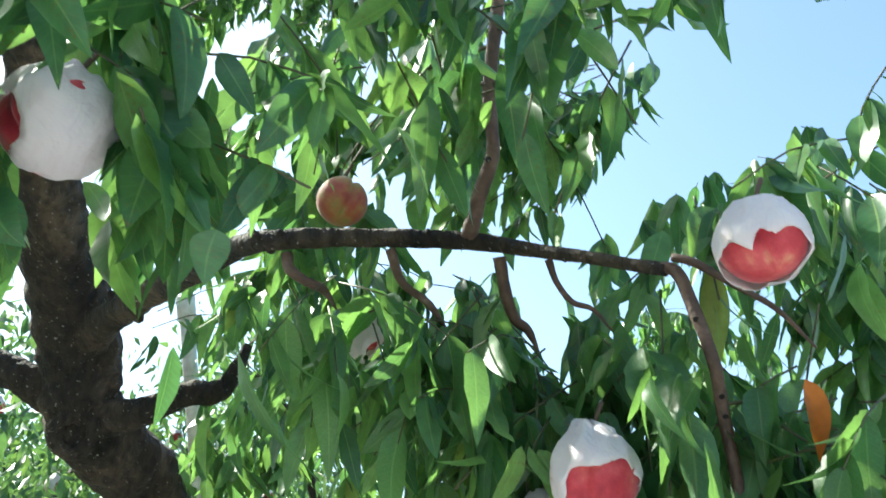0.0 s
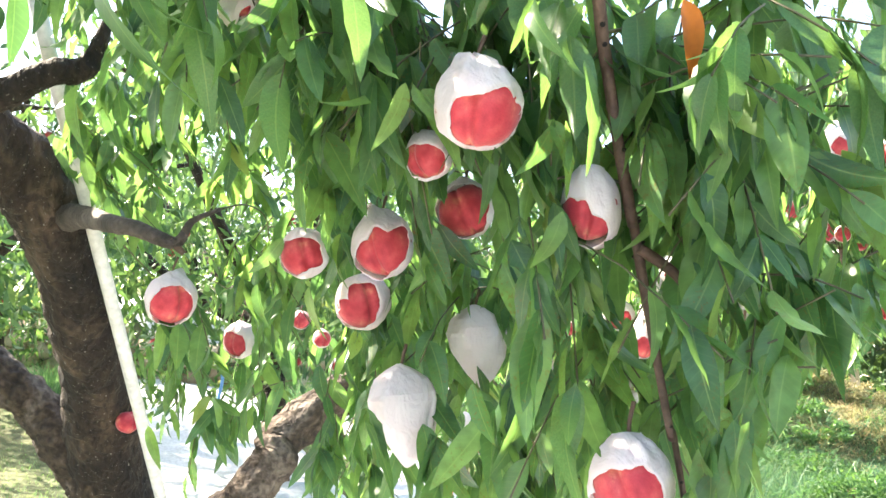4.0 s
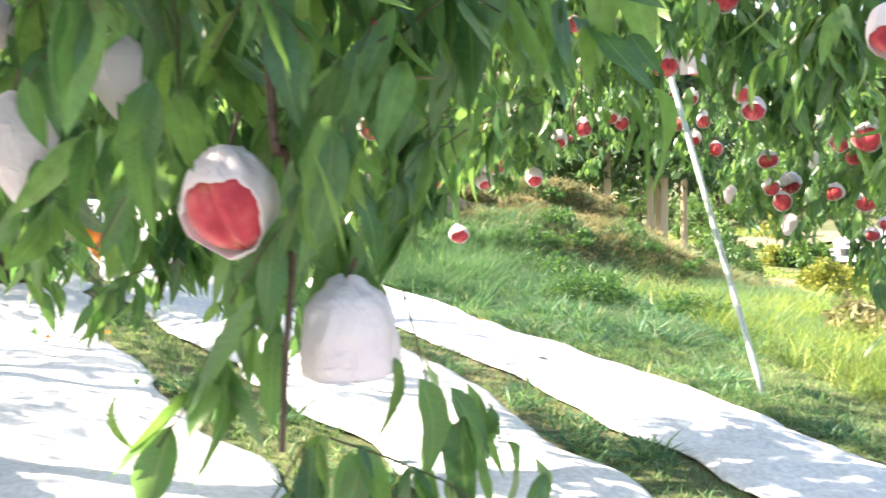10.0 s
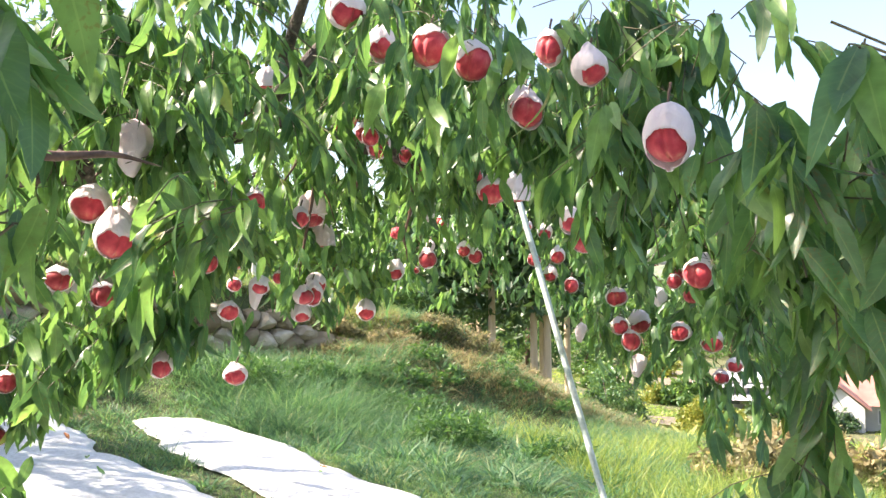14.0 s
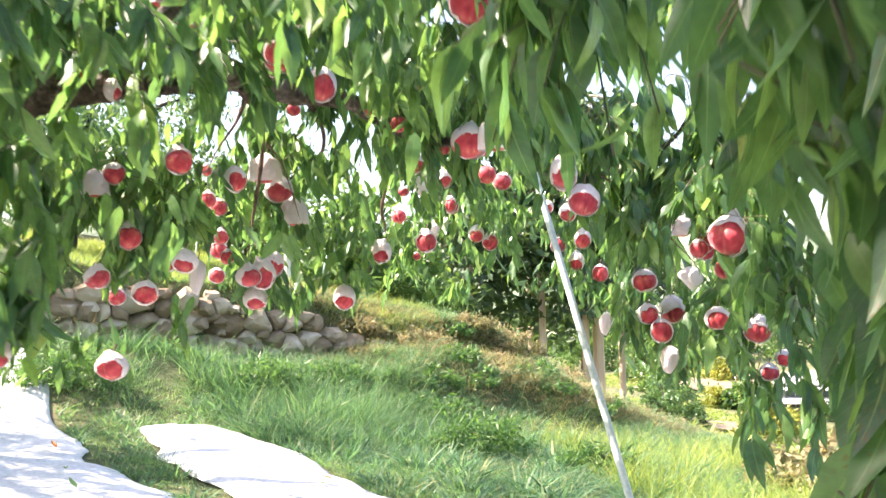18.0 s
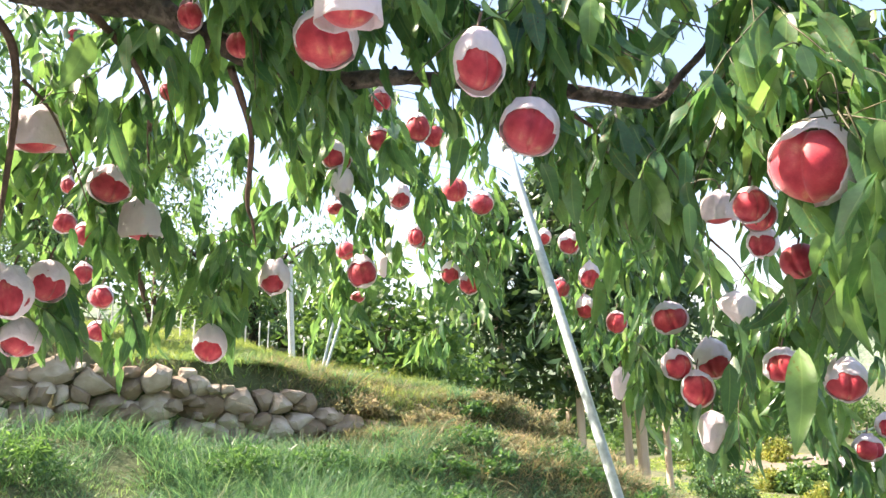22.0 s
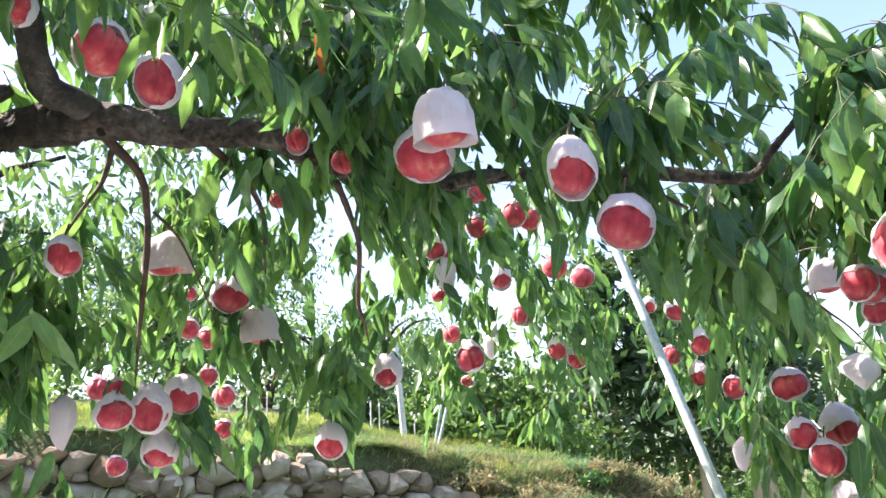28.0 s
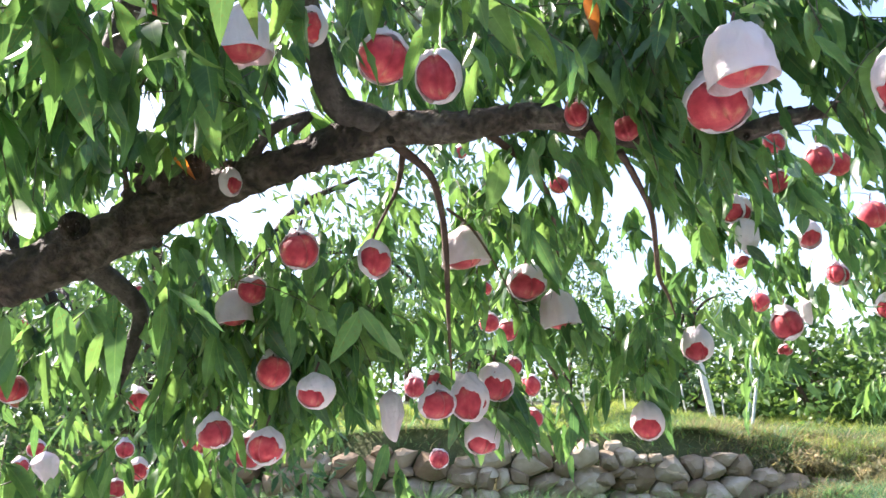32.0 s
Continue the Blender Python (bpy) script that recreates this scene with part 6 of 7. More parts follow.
foliage(0.72, 2.56, 1.14, 0.10, 0.10, 12)
foliage(0.69, 2.55, 1.26, 0.10, 0.10, 12)
foliage(0.93, 2.52, 1.31, 0.10, 0.10, 12)
foliage(0.65, 2.28, 0.70, 0.06, 0.06, 10)
foliage(0.68, 2.29, 0.76, 0.06, 0.06, 10)
foliage(0.64, 2.29, 0.79, 0.06, 0.06, 10)
foliage(0.63, 1.20, 1.15, 0.03, 0.05, 8)
foliage(0.65, 1.21, 1.11, 0.03, 0.05, 8)
foliage(1.10, 2.45, 0.94, 0.07, 0.07, 12)
foliage(1.13, 2.44, 0.88, 0.07, 0.07, 12)
foliage(1.19, 2.43, 0.92, 0.07, 0.07, 12)
foliage(1.09, 2.46, 1.02, 0.07, 0.07, 12)
foliage(1.32, 2.40, 1.02, 0.07, 0.07, 12)
foliage(1.25, 2.42, 1.09, 0.07, 0.07, 12)
foliage(1.00, 2.47, 0.94, 0.07, 0.07, 12)
foliage(0.94, 2.49, 1.00, 0.07, 0.07, 12)
foliage(0.80, 2.50, 1.00, 0.07, 0.07, 12)
foliage(1.91, 2.91, 0.89, 0.03, 0.05, 8)
foliage(1.92, 2.91, 0.84, 0.03, 0.05, 8)
foliage(1.90, 2.91, 0.79, 0.03, 0.05, 8)
foliage(1.93, 2.91, 0.77, 0.03, 0.05, 8)
foliage(2.78, 4.15, 1.78, 0.11, 0.11, 11)
foliage(2.90, 4.13, 1.71, 0.11, 0.11, 11)
foliage(2.69, 4.24, 1.60, 0.11, 0.11, 11)
foliage(2.98, 4.15, 1.55, 0.11, 0.11, 11)
foliage(2.67, 4.30, 1.42, 0.11, 0.11, 11)
foliage(3.13, 4.00, 1.78, 0.11, 0.11, 11)
foliage(3.34, 4.00, 1.44, 0.11, 0.11, 11)
foliage(2.41, 4.33, 1.56, 0.11, 0.11, 11)
foliage(2.04, 4.35, 1.63, 0.11, 0.11, 11)
foliage(2.18, 4.33, 1.66, 0.11, 0.11, 11)
foliage(2.81, 4.23, 1.51, 0.11, 0.11, 11)
foliage(3.47, 3.96, 1.25, 0.11, 0.11, 11)
foliage(3.07, 4.18, 1.26, 0.11, 0.11, 11)
foliage(3.08, 3.25, 1.42, 0.09, 0.08, 12)
foliage(3.17, 3.20, 1.37, 0.09, 0.08, 12)
foliage(3.24, 3.13, 1.40, 0.09, 0.08, 12)
foliage(3.04, 3.30, 1.35, 0.09, 0.08, 12)
foliage(3.11, 3.21, 1.47, 0.09, 0.08, 12)
foliage(3.20, 3.13, 1.48, 0.09, 0.08, 12)
foliage(2.97, 3.32, 1.41, 0.09, 0.08, 12)
foliage(-0.16, 1.57, 2.02, 0.07, 0.06, 9)
foliage(-0.05, 1.59, 1.99, 0.07, 0.06, 9)
foliage(0.03, 1.58, 2.02, 0.07, 0.06, 9)
foliage(-0.25, 1.56, 2.01, 0.07, 0.06, 9)
foliage(-0.11, 1.62, 1.92, 0.07, 0.06, 9)
foliage(0.10, 1.61, 1.95, 0.07, 0.06, 9)
crown_rng = np.random.default_rng(15)
for _ in range(40):
    w = LIMB_PATHS[int(crown_rng.choice([9, 9, 9, 10]))]
    q = w[int(crown_rng.integers(len(w) // 4, len(w)))]
    foliage(float(q[0] + crown_rng.normal(0, 0.4)), float(q[1] + crown_rng.normal(0.1, 0.4)), float(max(q[2], 1.6) + crown_rng.uniform(0.12, 0.95)), 0.16, 0.13, 13)

# unseen high foliage over the trunk, added to shade the leaves and sheets
made = 0
while made < 45:
    p = crown_rng.uniform([-2.6, 0.4, 2.7], [0.3, 3.6, 4.6])
    high, side = math.degrees(math.atan2(p[2] - 1.25, math.hypot(p[0], p[1]))), math.degrees(math.atan2(p[0], p[1]))
    if high > 44 or side < -40:
        foliage(*(float(k) for k in p), 0.20, 0.16, 15)
        made += 1
# more added foliage above the view, thickest where it shades the right-hand leaves
for _ in range(16):
    q = np.array([-0.8, 2.3, 3.9]) + crown_rng.normal(0, 1, 3) * [0.42, 0.30, 0.16]
    foliage(*(float(k) for k in q), 0.22, 0.12, 18)
for u in np.linspace(0.05, 0.98, 34):
    for viewpoint in (1, 2, 3):
        bare_wood(float(3.585 - 0.071 * u), float(3.775 + 0.905 * u), float(-0.40 + 2.19 * u), 0.024, viewpoint)
bare_wood(-0.50, 2.99, 0.63, 0.09, 0)
bare_wood(-0.40, 2.99, 0.71, 0.09, 0)
bare_wood(-0.32, 3.01, 0.79, 0.09, 0)
bare_wood(-0.24, 3.04, 0.88, 0.09, 0)
bare_wood(-0.17, 3.09, 0.97, 0.09, 0)



def in_the_way(points):
    """Which of the points (n, k, 3) hide a fruit, limb or pole from the camera, fill a gap, or hang too near its path.
    """
    bad = np.zeros(points.shape[:2], bool)
    for c in CLEAR:
        eye = np.array(VIEWPOINTS[c[4]])
        way = np.array(c[:3]) - eye
        far = np.linalg.norm(way)
        way = way / far
        rel = points - eye
        along = rel @ way
        off2 = (rel ** 2).sum(-1) - along ** 2
        bad |= (along > 0.05) & (along < (9.0 if len(c) > 5 else far)) & (off2 < (c[3] * along / far + 0.004) ** 2)
    for a, b, room in zip(VIEWPOINTS[:2], VIEWPOINTS[1:3], ROOM):
        a, b = np.array(a), np.array(b)
        u = np.clip(((points - a) @ (b - a)) / ((b - a) @ (b - a)), 0, 1)
        bad |= np.linalg.norm(points - a - u[..., None] * (b - a), axis=-1) < room
    return bad.any(1)


ROOM = (0.33, 0.18)


def grow_leaves():
    """Leafy shoots in every spray, thin twigs that carry them, and the leaves themselves."""
    rng = np.random.default_rng(77)
    wood = np.vstack([p for p in LIMB_PATHS])
    sprays = sorted((s for s in SHOOTS), key=lambda s: float(np.linalg.norm(wood[:, :3] - np.array(s[:3]), axis=1).min()))
    twigs, paths, stems, B, A, N, Ln = [], [], [], [], [], [], []
    whose_twig, whose_stem, whose_leaf, shoot_leaf, shoots = [], [], [], [], 0
    for number, (x, y, z, rx, rz, n, near_fruit) in enumerate(sprays):
        c = np.array([x, y, z])
        head = c + [0, 0, 0.5 * rz]
        d = np.linalg.norm(wood[:, :3] - head, axis=1) + 0.8 * np.maximum(0, head[2] - wood[:, 2])
        w = wood[int((d * rng.uniform(1.0, 1.35, len(d))).argmin())]
        gap = np.linalg.norm(w[:3] - head)
        if gap > 0.05:
            m = (w[:3] + head) / 2 + [rng.normal(0, 0.06 * gap), rng.normal(0, 0.06 * gap), 0.13 * min(gap, 0.6)]
            t0 = min(w[3] * 0.7, 0.0023 + 0.0012 * gap)
            v, f, path = tube([(*w[:3], t0), (*m, t0 * 0.8), (*head, t0 * 0.55), (*(c - [0, 0, 0.4 * rz]), 0.0013)], 5, 0.05, sub=5)
            twigs.append((v, f))
            paths.append(path[:, :3])
            whose_twig.append(number)
            wood = np.vstack([wood, path])
        for _ in range(n):
            p0 = c + rng.normal(0, 0.5, 3) * [rx, rx, rz]
            out = unit(np.array([rng.normal(), rng.normal(), rng.normal(-0.55, 0.5)]))
            ln = rng.uniform(0.10, 0.22) * (0.6 if near_fruit else 1.0)
            k = int(rng.integers(6, 11)) if not near_fruit else int(rng.integers(3, 6))
            s = np.sort(rng.uniform(0.1, 1.0, k))
            B.append(p0 + out * (s * ln)[:, None] - np.array([0, 0, 1.0]) * (0.35 * ln * s ** 2)[:, None])
            lat = unit(rng.normal(0, 1, (k, 3)))
            ax = unit(0.3 * out + 0.62 * lat * [1, 1, 0.4] + [0, 0, -0.85])
            A.append(ax)
            Ln.append(rng.uniform(0.06, 0.12, k))
            whose_leaf += [number] * k
            shoot_leaf += [shoots] * k
            shoots += 1
            N.append(unit(np.cross(np.cross(ax, [0, 0, 1.0]) + rng.normal(0, 0.25, (k, 3)), ax) + rng.normal(0, 0.35, (k, 3))))
            if not near_fruit:
                whose_stem.append(shoots - 1)
                stems.append([p0, p0 + out * ln * 0.5 - [0, 0, 0.09 * ln], p0 + out * ln - [0, 0, 0.35 * ln]])
    B, A, N, L = np.vstack(B), np.vstack(A), np.vstack(N), np.concatenate(Ln)
    ok = ~in_the_way(B[:, None] + A[:, None] * (L[:, None] * [0.1, 0.4, 0.7, 0.95])[..., None] - N[:, None] * (L[:, None] * [0, 0.04, 0.1, 0.2])[..., None])
    whose_leaf = np.array(whose_leaf)
    leafy = np.bincount(whose_leaf[ok], minlength=len(sprays)) / np.maximum(1, np.bincount(whose_leaf, minlength=len(sprays))) > 0.45
    shoot_leaf = np.array(shoot_leaf)
    dressed = np.bincount(shoot_leaf[ok], minlength=shoots) / np.maximum(1, np.bincount(shoot_leaf, minlength=shoots)) > 0.5
    keep = ~in_the_way(np.array(paths)[:, 1:-1]) & leafy[whose_twig]
    twigs = [t for t, k in zip(twigs, keep) if k]
    stems = np.array(stems)
    stems = stems[~in_the_way(stems) & dressed[whose_stem]]
    twigs += [tube([(*a, 0.0014), (*m, 0.0012), (*e, 0.0012)], 4, sub=2)[:2] for a, m, e in stems]
    return twigs, B[ok], A[ok], N[ok], L[ok], rng


WITHERED = [(0.346, 0.764, 1.517), (0.146, 1.366, 1.016), (2.772, 2.486, 1.234), (2.053, 2.822, 1.593), (1.172, 3.226, 1.660)]
def pruning_scar(x, y, z, toward, r):
    """A healed cut: a swollen ring of bark round a sunken eye."""
    d = unit(np.array(toward) - [x, y, z])
    a = unit(np.cross(d, [0, 0, 1.0]))
    c = np.cross(a, d)
    t = np.linspace(0, 2 * np.pi, 14)
    ring = [(*(np.array([x, y, z]) + r * (np.cos(k) * a + np.sin(k) * c)), r * 0.42) for k in t]
    eye = [(*(np.array([x, y, z]) - d * r), r * 0.8), (*(np.array([x, y, z]) - d * r * 0.1), r * 0.7), (*(np.array([x, y, z]) + d * r * 0.05), r * 0.3)]
    piece("pruning_scar", mesh_from("pruning_scar", *joined([tube(ring, 10, 0.15, 3.0)[:2], tube(eye, 12, 0.15, 5.0)[:2]]), M_BARK), tree)


pruning_scar(-0.844, 1.866, 1.758, (0, 0.04, 1.2), 0.042)
pruning_scar(1.193, 3.298, 1.622, (1.86, 1.58, 0.84), 0.026)
pruning_scar(0.920, 3.264, 1.523, (1.86, 1.58, 0.84), 0.024)
for dx, dz, lean, r in ((-0.045, 0.050, -0.5, 0.022), (-0.015, 0.062, -0.1, 0.024), (0.020, 0.060, 0.4, 0.020), (0.045, 0.050, 0.8, 0.016), (-0.075, 0.030, -1.2, 0.016), (0.0, 0.045, 0.1, 0.030)):
    foot = np.array([1.105 + dx, 3.335, 1.565 + dz * 0.5])
    way = unit(np.array([lean * 0.5, -0.25, 1.0]))
    pts = [(*(foot + way * r * q), r * w) for q, w in ((0.0, 1.1), (0.9, 1.0), (1.7, 0.85), (2.2, 0.95), (2.4, 0.55))]
    piece("pruned_stub", mesh_from("pruned_stub", *tube(pts, 14, 0.34, dx * 90, sub=4)[:2], M_BIG_LIMB_LIT), tree)
twigs, LB, LA, LN, LL, rng = grow_leaves()
piece("shoot", mesh_from("shoot", *joined(twigs), M_SHOOT), tree, "thin greenish-brown leafy shoots", kind="stuff")
near = (LB[:, 0] > -0.2) & (LB[:, 0] < 0.75) & (LB[:, 1] > 0.45) & (LB[:, 1] < 1.05) & (LB[:, 2] > 0.8) & (LB[:, 2] < 1.75)
chosen = np.flatnonzero(near)[:280]
rest = np.ones(len(LB), bool)
rest[chosen] = False
v, f = leaf_blades(LB[rest], LA[rest], LN[rest], LL[rest], LL[rest] * rng.uniform(0.25, 0.36, rest.sum()), 11, 0.28, 0.22, rng)
piece("leaves", mesh_from("leaves", v, f, M_LEAF, uv=blade_uv(int(rest.sum()), 11)), tree, "long drooping green peach leaves", kind="stuff")
LEAF_SHAPES = []
for k in range(6):
    v, f = leaf_blades(np.zeros((1, 3)), np.array([[0, 0, -1.0]]), np.array([[0, 1.0, 0]]), np.ones(1), np.full(1, 0.28 + 0.018 * k), 13, 0.3 + 0.05 * k, 0.4, rng)
    LEAF_SHAPES.append(mesh_from("leaf", v, f, M_LEAF, uv=blade_uv(1, 13)))
for i in chosen:
    ob = piece("leaf", LEAF_SHAPES[int(rng.integers(0, 6))], tree)
    z = -Vector(LA[i])
    yv = (Vector(LN[i]) - Vector(LN[i]).project(z)).normalized()
    xv = yv.cross(z)
    ob.matrix_basis = Matrix.Translation(Vector(LB[i])) @ Matrix((xv, yv, z)).transposed().to_4x4() @ Matrix.Scale(float(LL[i]), 4)
for x, y, z in WITHERED:
    ob = piece("withered_leaf", mesh_from("withered_leaf", *leaf_blades(np.array([[0, 0, 0.0]]), np.array([[0.25, 0, -1.0]]), np.array([[0, -1.0, 0.2]]), np.full(1, 0.075), np.full(1, 0.025), 11, 0.45, 0.5, rng), M_ORANGE, uv=blade_uv(1, 11)), tree, "withered orange leaf")
    ob.location = (x, y, z)


# ---- spurs and knots along the fruiting wood ----
spur_rng = np.random.default_rng(44)
for path, count in ((LIMB_PATHS[1], 26), (LIMB_PATHS[2], 16), (LIMB_PATHS[3], 8), (LIMB_PATHS[9], 22)):
    for k in spur_rng.integers(8, len(path) - 3, count):
        p, q = path[k], path[k + 1]
        out = unit(np.cross(q[:3] - p[:3], spur_rng.normal(0, 1, 3)))
        r = float(min(p[3], 0.03))
        a, b, c = p[:3] + out * r * 0.6, p[:3] + out * r * 1.15, p[:3] + out * r * spur_rng.uniform(1.3, 1.6)
        piece("spur", mesh_from("spur", *tube([(*a, 0.55 * r), (*b, 0.38 * r), (*c, 0.16 * r)], 7, 0.15, float(k), sub=2)[:2], M_BARK), tree)


stub_rng = np.random.default_rng(45)
for k in stub_rng.choice(np.arange(len(LIMB_PATHS[9]) // 5, len(LIMB_PATHS[9]) // 2), 9, replace=False):
    p, q = LIMB_PATHS[9][k], LIMB_PATHS[9][k + 1]
    out = unit(np.cross(q[:3] - p[:3], stub_rng.normal(0, 1, 3)) + [0, 0, 0.02])
    r = float(p[3])
    pts = [(*(p[:3] + out * r * f), r * w) for f, w in ((0.55, 0.75), (0.98, 0.5), (1.22, 0.40), (1.30, 0.30))]
    piece("pruned_stub", mesh_from("pruned_stub", *tube(pts, 12, 0.25, float(k), sub=3)[:2], M_BIG_LIMB_LIT), tree)


# ---- props that hold the limbs up ----
def prop(name, a, b, r, material, label):
    """A straight round pole from its foot a to its top b, with a shallow fork cap."""
    thing = tagged(new(name), label, "pole", "limb props")
    a, b = np.array(a), np.array(b)
    m = a + (b - a) * 0.5
    piece("shaft", mesh_from("shaft", *tube([(*a, r), (*m, r), (*b, r)], 14, sub=6)[:2], material), thing)
    piece("cap", mesh_from("cap", *tube([(*(b - (b - a) * 0.012), r * 1.25), (*(b + (b - a) * 0.012), r * 1.25)], 14, sub=2)[:2], material), thing)
    return thing


prop("limb_prop", (3.585, 3.775, float(height(3.585, 3.775)) - 0.05), (3.514, 4.68, 1.79), 0.0185, M_POLE, "pale grey-green pole propping up a fruiting limb")
prop("limb_prop", (-0.587, 3.315, float(height(-0.587, 3.315)) + 0.02), (-0.626, 1.83, 2.06), 0.018, M_POLE_WHITE, "white plastic pole leaning beside the tree trunk")
prop("limb_prop", (4.65, 14.3, float(height(4.65, 14.3)) - 0.05), (4.63, 14.25, float(height(4.65, 14.3)) + 1.5), 0.05, M_POLE_WHITE, "white post standing on the upper terrace")
prop("limb_prop", (4.85, 13.2, float(height(4.85, 13.2)) - 0.05), (5.25, 13.3, float(height(4.85, 13.2)) + 1.0), 0.02, M_POLE, "thin leaning pole on the upper terrace")
prop("limb_prop", (4.75, 13.0, float(height(4.75, 13.0)) - 0.05), (5.05, 13.0, float(height(4.75, 13.0)) + 1.0), 0.02, M_POLE, "thin leaning pole on the upper terrace")



# ---- more orchard trees ----
def orchard_tree(x, y, tall, spread, leaves, seed, fruit=0, label="leafy peach tree in the next row", size=0.11, limbs=6, material=None, fill=0.9):
    """A vase-shaped fruit tree: short trunk, forked limbs, a loose crown of many leaves."""
    rng = np.random.default_rng(seed)
    z = float(height(x, y))
    thing = tagged(new("orchard_tree"), label, "tree", "orchard trees")
    v, f, _ = tube([(x, y, z - 0.05, 0.13), (x + 0.03, y, z + 0.25 * tall, 0.095), (x, y + 0.04, z + 0.4 * tall, 0.08)], 12, 0.15, seed)
    piece("trunk", mesh_from("trunk", v, f, M_BARK), thing)
    ends = []
    for i in range(limbs):
        a = 2 * np.pi * (i + rng.uniform(-0.3, 0.3)) / limbs
        h = rng.uniform(0.65, 1.0) * tall
        q = rng.uniform(0.7, 1.0) * spread
        p = [(x, y, z + 0.36 * tall, 0.06), (x + 0.35 * q * np.cos(a), y + 0.35 * q * np.sin(a), z + 0.62 * h, 0.045), (x + 0.7 * q * np.cos(a), y + 0.7 * q * np.sin(a), z + 0.85 * h, 0.028), (x + q * np.cos(a), y + q * np.sin(a), z + 0.9 * h, 0.012)]
        v, f, path = tube(p, 8, 0.1, seed + i)
        piece("limb", mesh_from("limb", v, f, M_BARK), thing)
        ends.append(path)
    wood = np.vstack(ends)
    pads = int(leaves / 60)
    c = wood[rng.integers(0, len(wood), pads)][:, :3] + rng.normal(0, 1, (pads, 3)) * [0.20 * spread, 0.20 * spread, 0.13 * tall] - [0, 0, 0.05 * tall]
    n = pads * 60
    base = np.repeat(c, 60, 0) + rng.normal(0, 0.15 * fill, (n, 3))
    base[:, 2] = np.maximum(base[:, 2], z + 0.12 * tall)
    ax = unit(rng.normal(0, 0.6, (n, 3)) + [0, 0, -0.8])
    nr = unit(rng.normal(0, 1, (n, 3)))
    v, f = leaf_blades(base, ax, nr, size * rng.uniform(0.7, 1.25, n), size * 0.3 * rng.uniform(0.8, 1.2, n), 4, 0.25, 0.2, rng)
    piece("crown", mesh_from("crown", v, f, material or M_LEAF_FAR), thing, kind="stuff")
    for _ in range(fruit):
        p = c[int(rng.integers(0, pads))] + rng.normal(0, 0.1, 3)
        to = np.arctan2(0.8 - p[0], 0.8 - p[1])
        bagged_peach(float(p[0]), float(p[1]), float(max(p[2], z + 0.5)), 0.05, float(np.degrees(to) + rng.normal(0, 25)), float(rng.uniform(-40, 0)), int(rng.integers(40, 66)), "torn", 1.05)
    return thing


orchard_tree(-2.6, 4.6, 3.2, 2.0, 9000, 31, 6)
orchard_tree(-0.6, 6.9, 3.4, 2.1, 9000, 32, 10)
orchard_tree(-3.4, 8.6, 3.4, 2.2, 7000, 33, 4)
orchard_tree(-3.2, 1.0, 3.4, 2.1, 7000, 34, 2)
orchard_tree(1.3, 13.6, 3.1, 1.9, 8000, 35, 0, "leafy fruit tree on the upper terrace behind the wall")
orchard_tree(-2.5, 14.5, 3.0, 2.0, 7000, 36, 0, "leafy fruit tree on the upper terrace behind the wall")
orchard_tree(4.6, 17.5, 2.6, 2.2, 7000, 37, 0, "leafy fruit tree on the upper terrace behind the wall")


def shrub(x, y, tall, wide, leaves, seed, material, label, size=0.14, slim=0.5):
    """A bush: a few stems and an uneven heap of small leaves."""
    rng = np.random.default_rng(seed)
    z = float(height(x, y))
    thing = tagged(new("shrub"), label, "shrub", "shrubs")
    for i in range(4):
        a = rng.uniform(0, 6.28)
        piece("stem", mesh_from("stem", *tube([(x, y, z - 0.03, 0.03 * tall), (x + 0.2 * wide * np.cos(a), y + 0.2 * wide * np.sin(a), z + 0.6 * tall, 0.012 * tall)], 6)[:2], M_TWIG), thing)
    pads = max(8, leaves // 45)
    a, q = rng.uniform(0, 6.28, pads), np.sqrt(rng.random(pads))
    h = rng.uniform(0.1, 1.0, pads) * tall * np.sqrt(np.maximum(0.05, 1.05 - q * q))
    c = np.stack([x + wide * q * np.cos(a), y + wide * q * np.sin(a), z + h], 1)
    n = pads * 45
    base = np.repeat(c, 45, 0) + rng.normal(0, 0.11 * wide, (n, 3))
    base[:, 2] = np.maximum(base[:, 2], z + 0.02)
    v, f = leaf_blades(base, unit(rng.normal(0, 0.8, (n, 3)) + [0, 0, -0.2]), unit(rng.normal(0, 1, (n, 3))), size * rng.uniform(0.6, 1.3, n), size * slim * rng.uniform(0.7, 1.3, n), 4, 0.2, 0.2, rng)
    piece("leaves", mesh_from("leaves", v, f, material), thing, kind="stuff")
    return thing


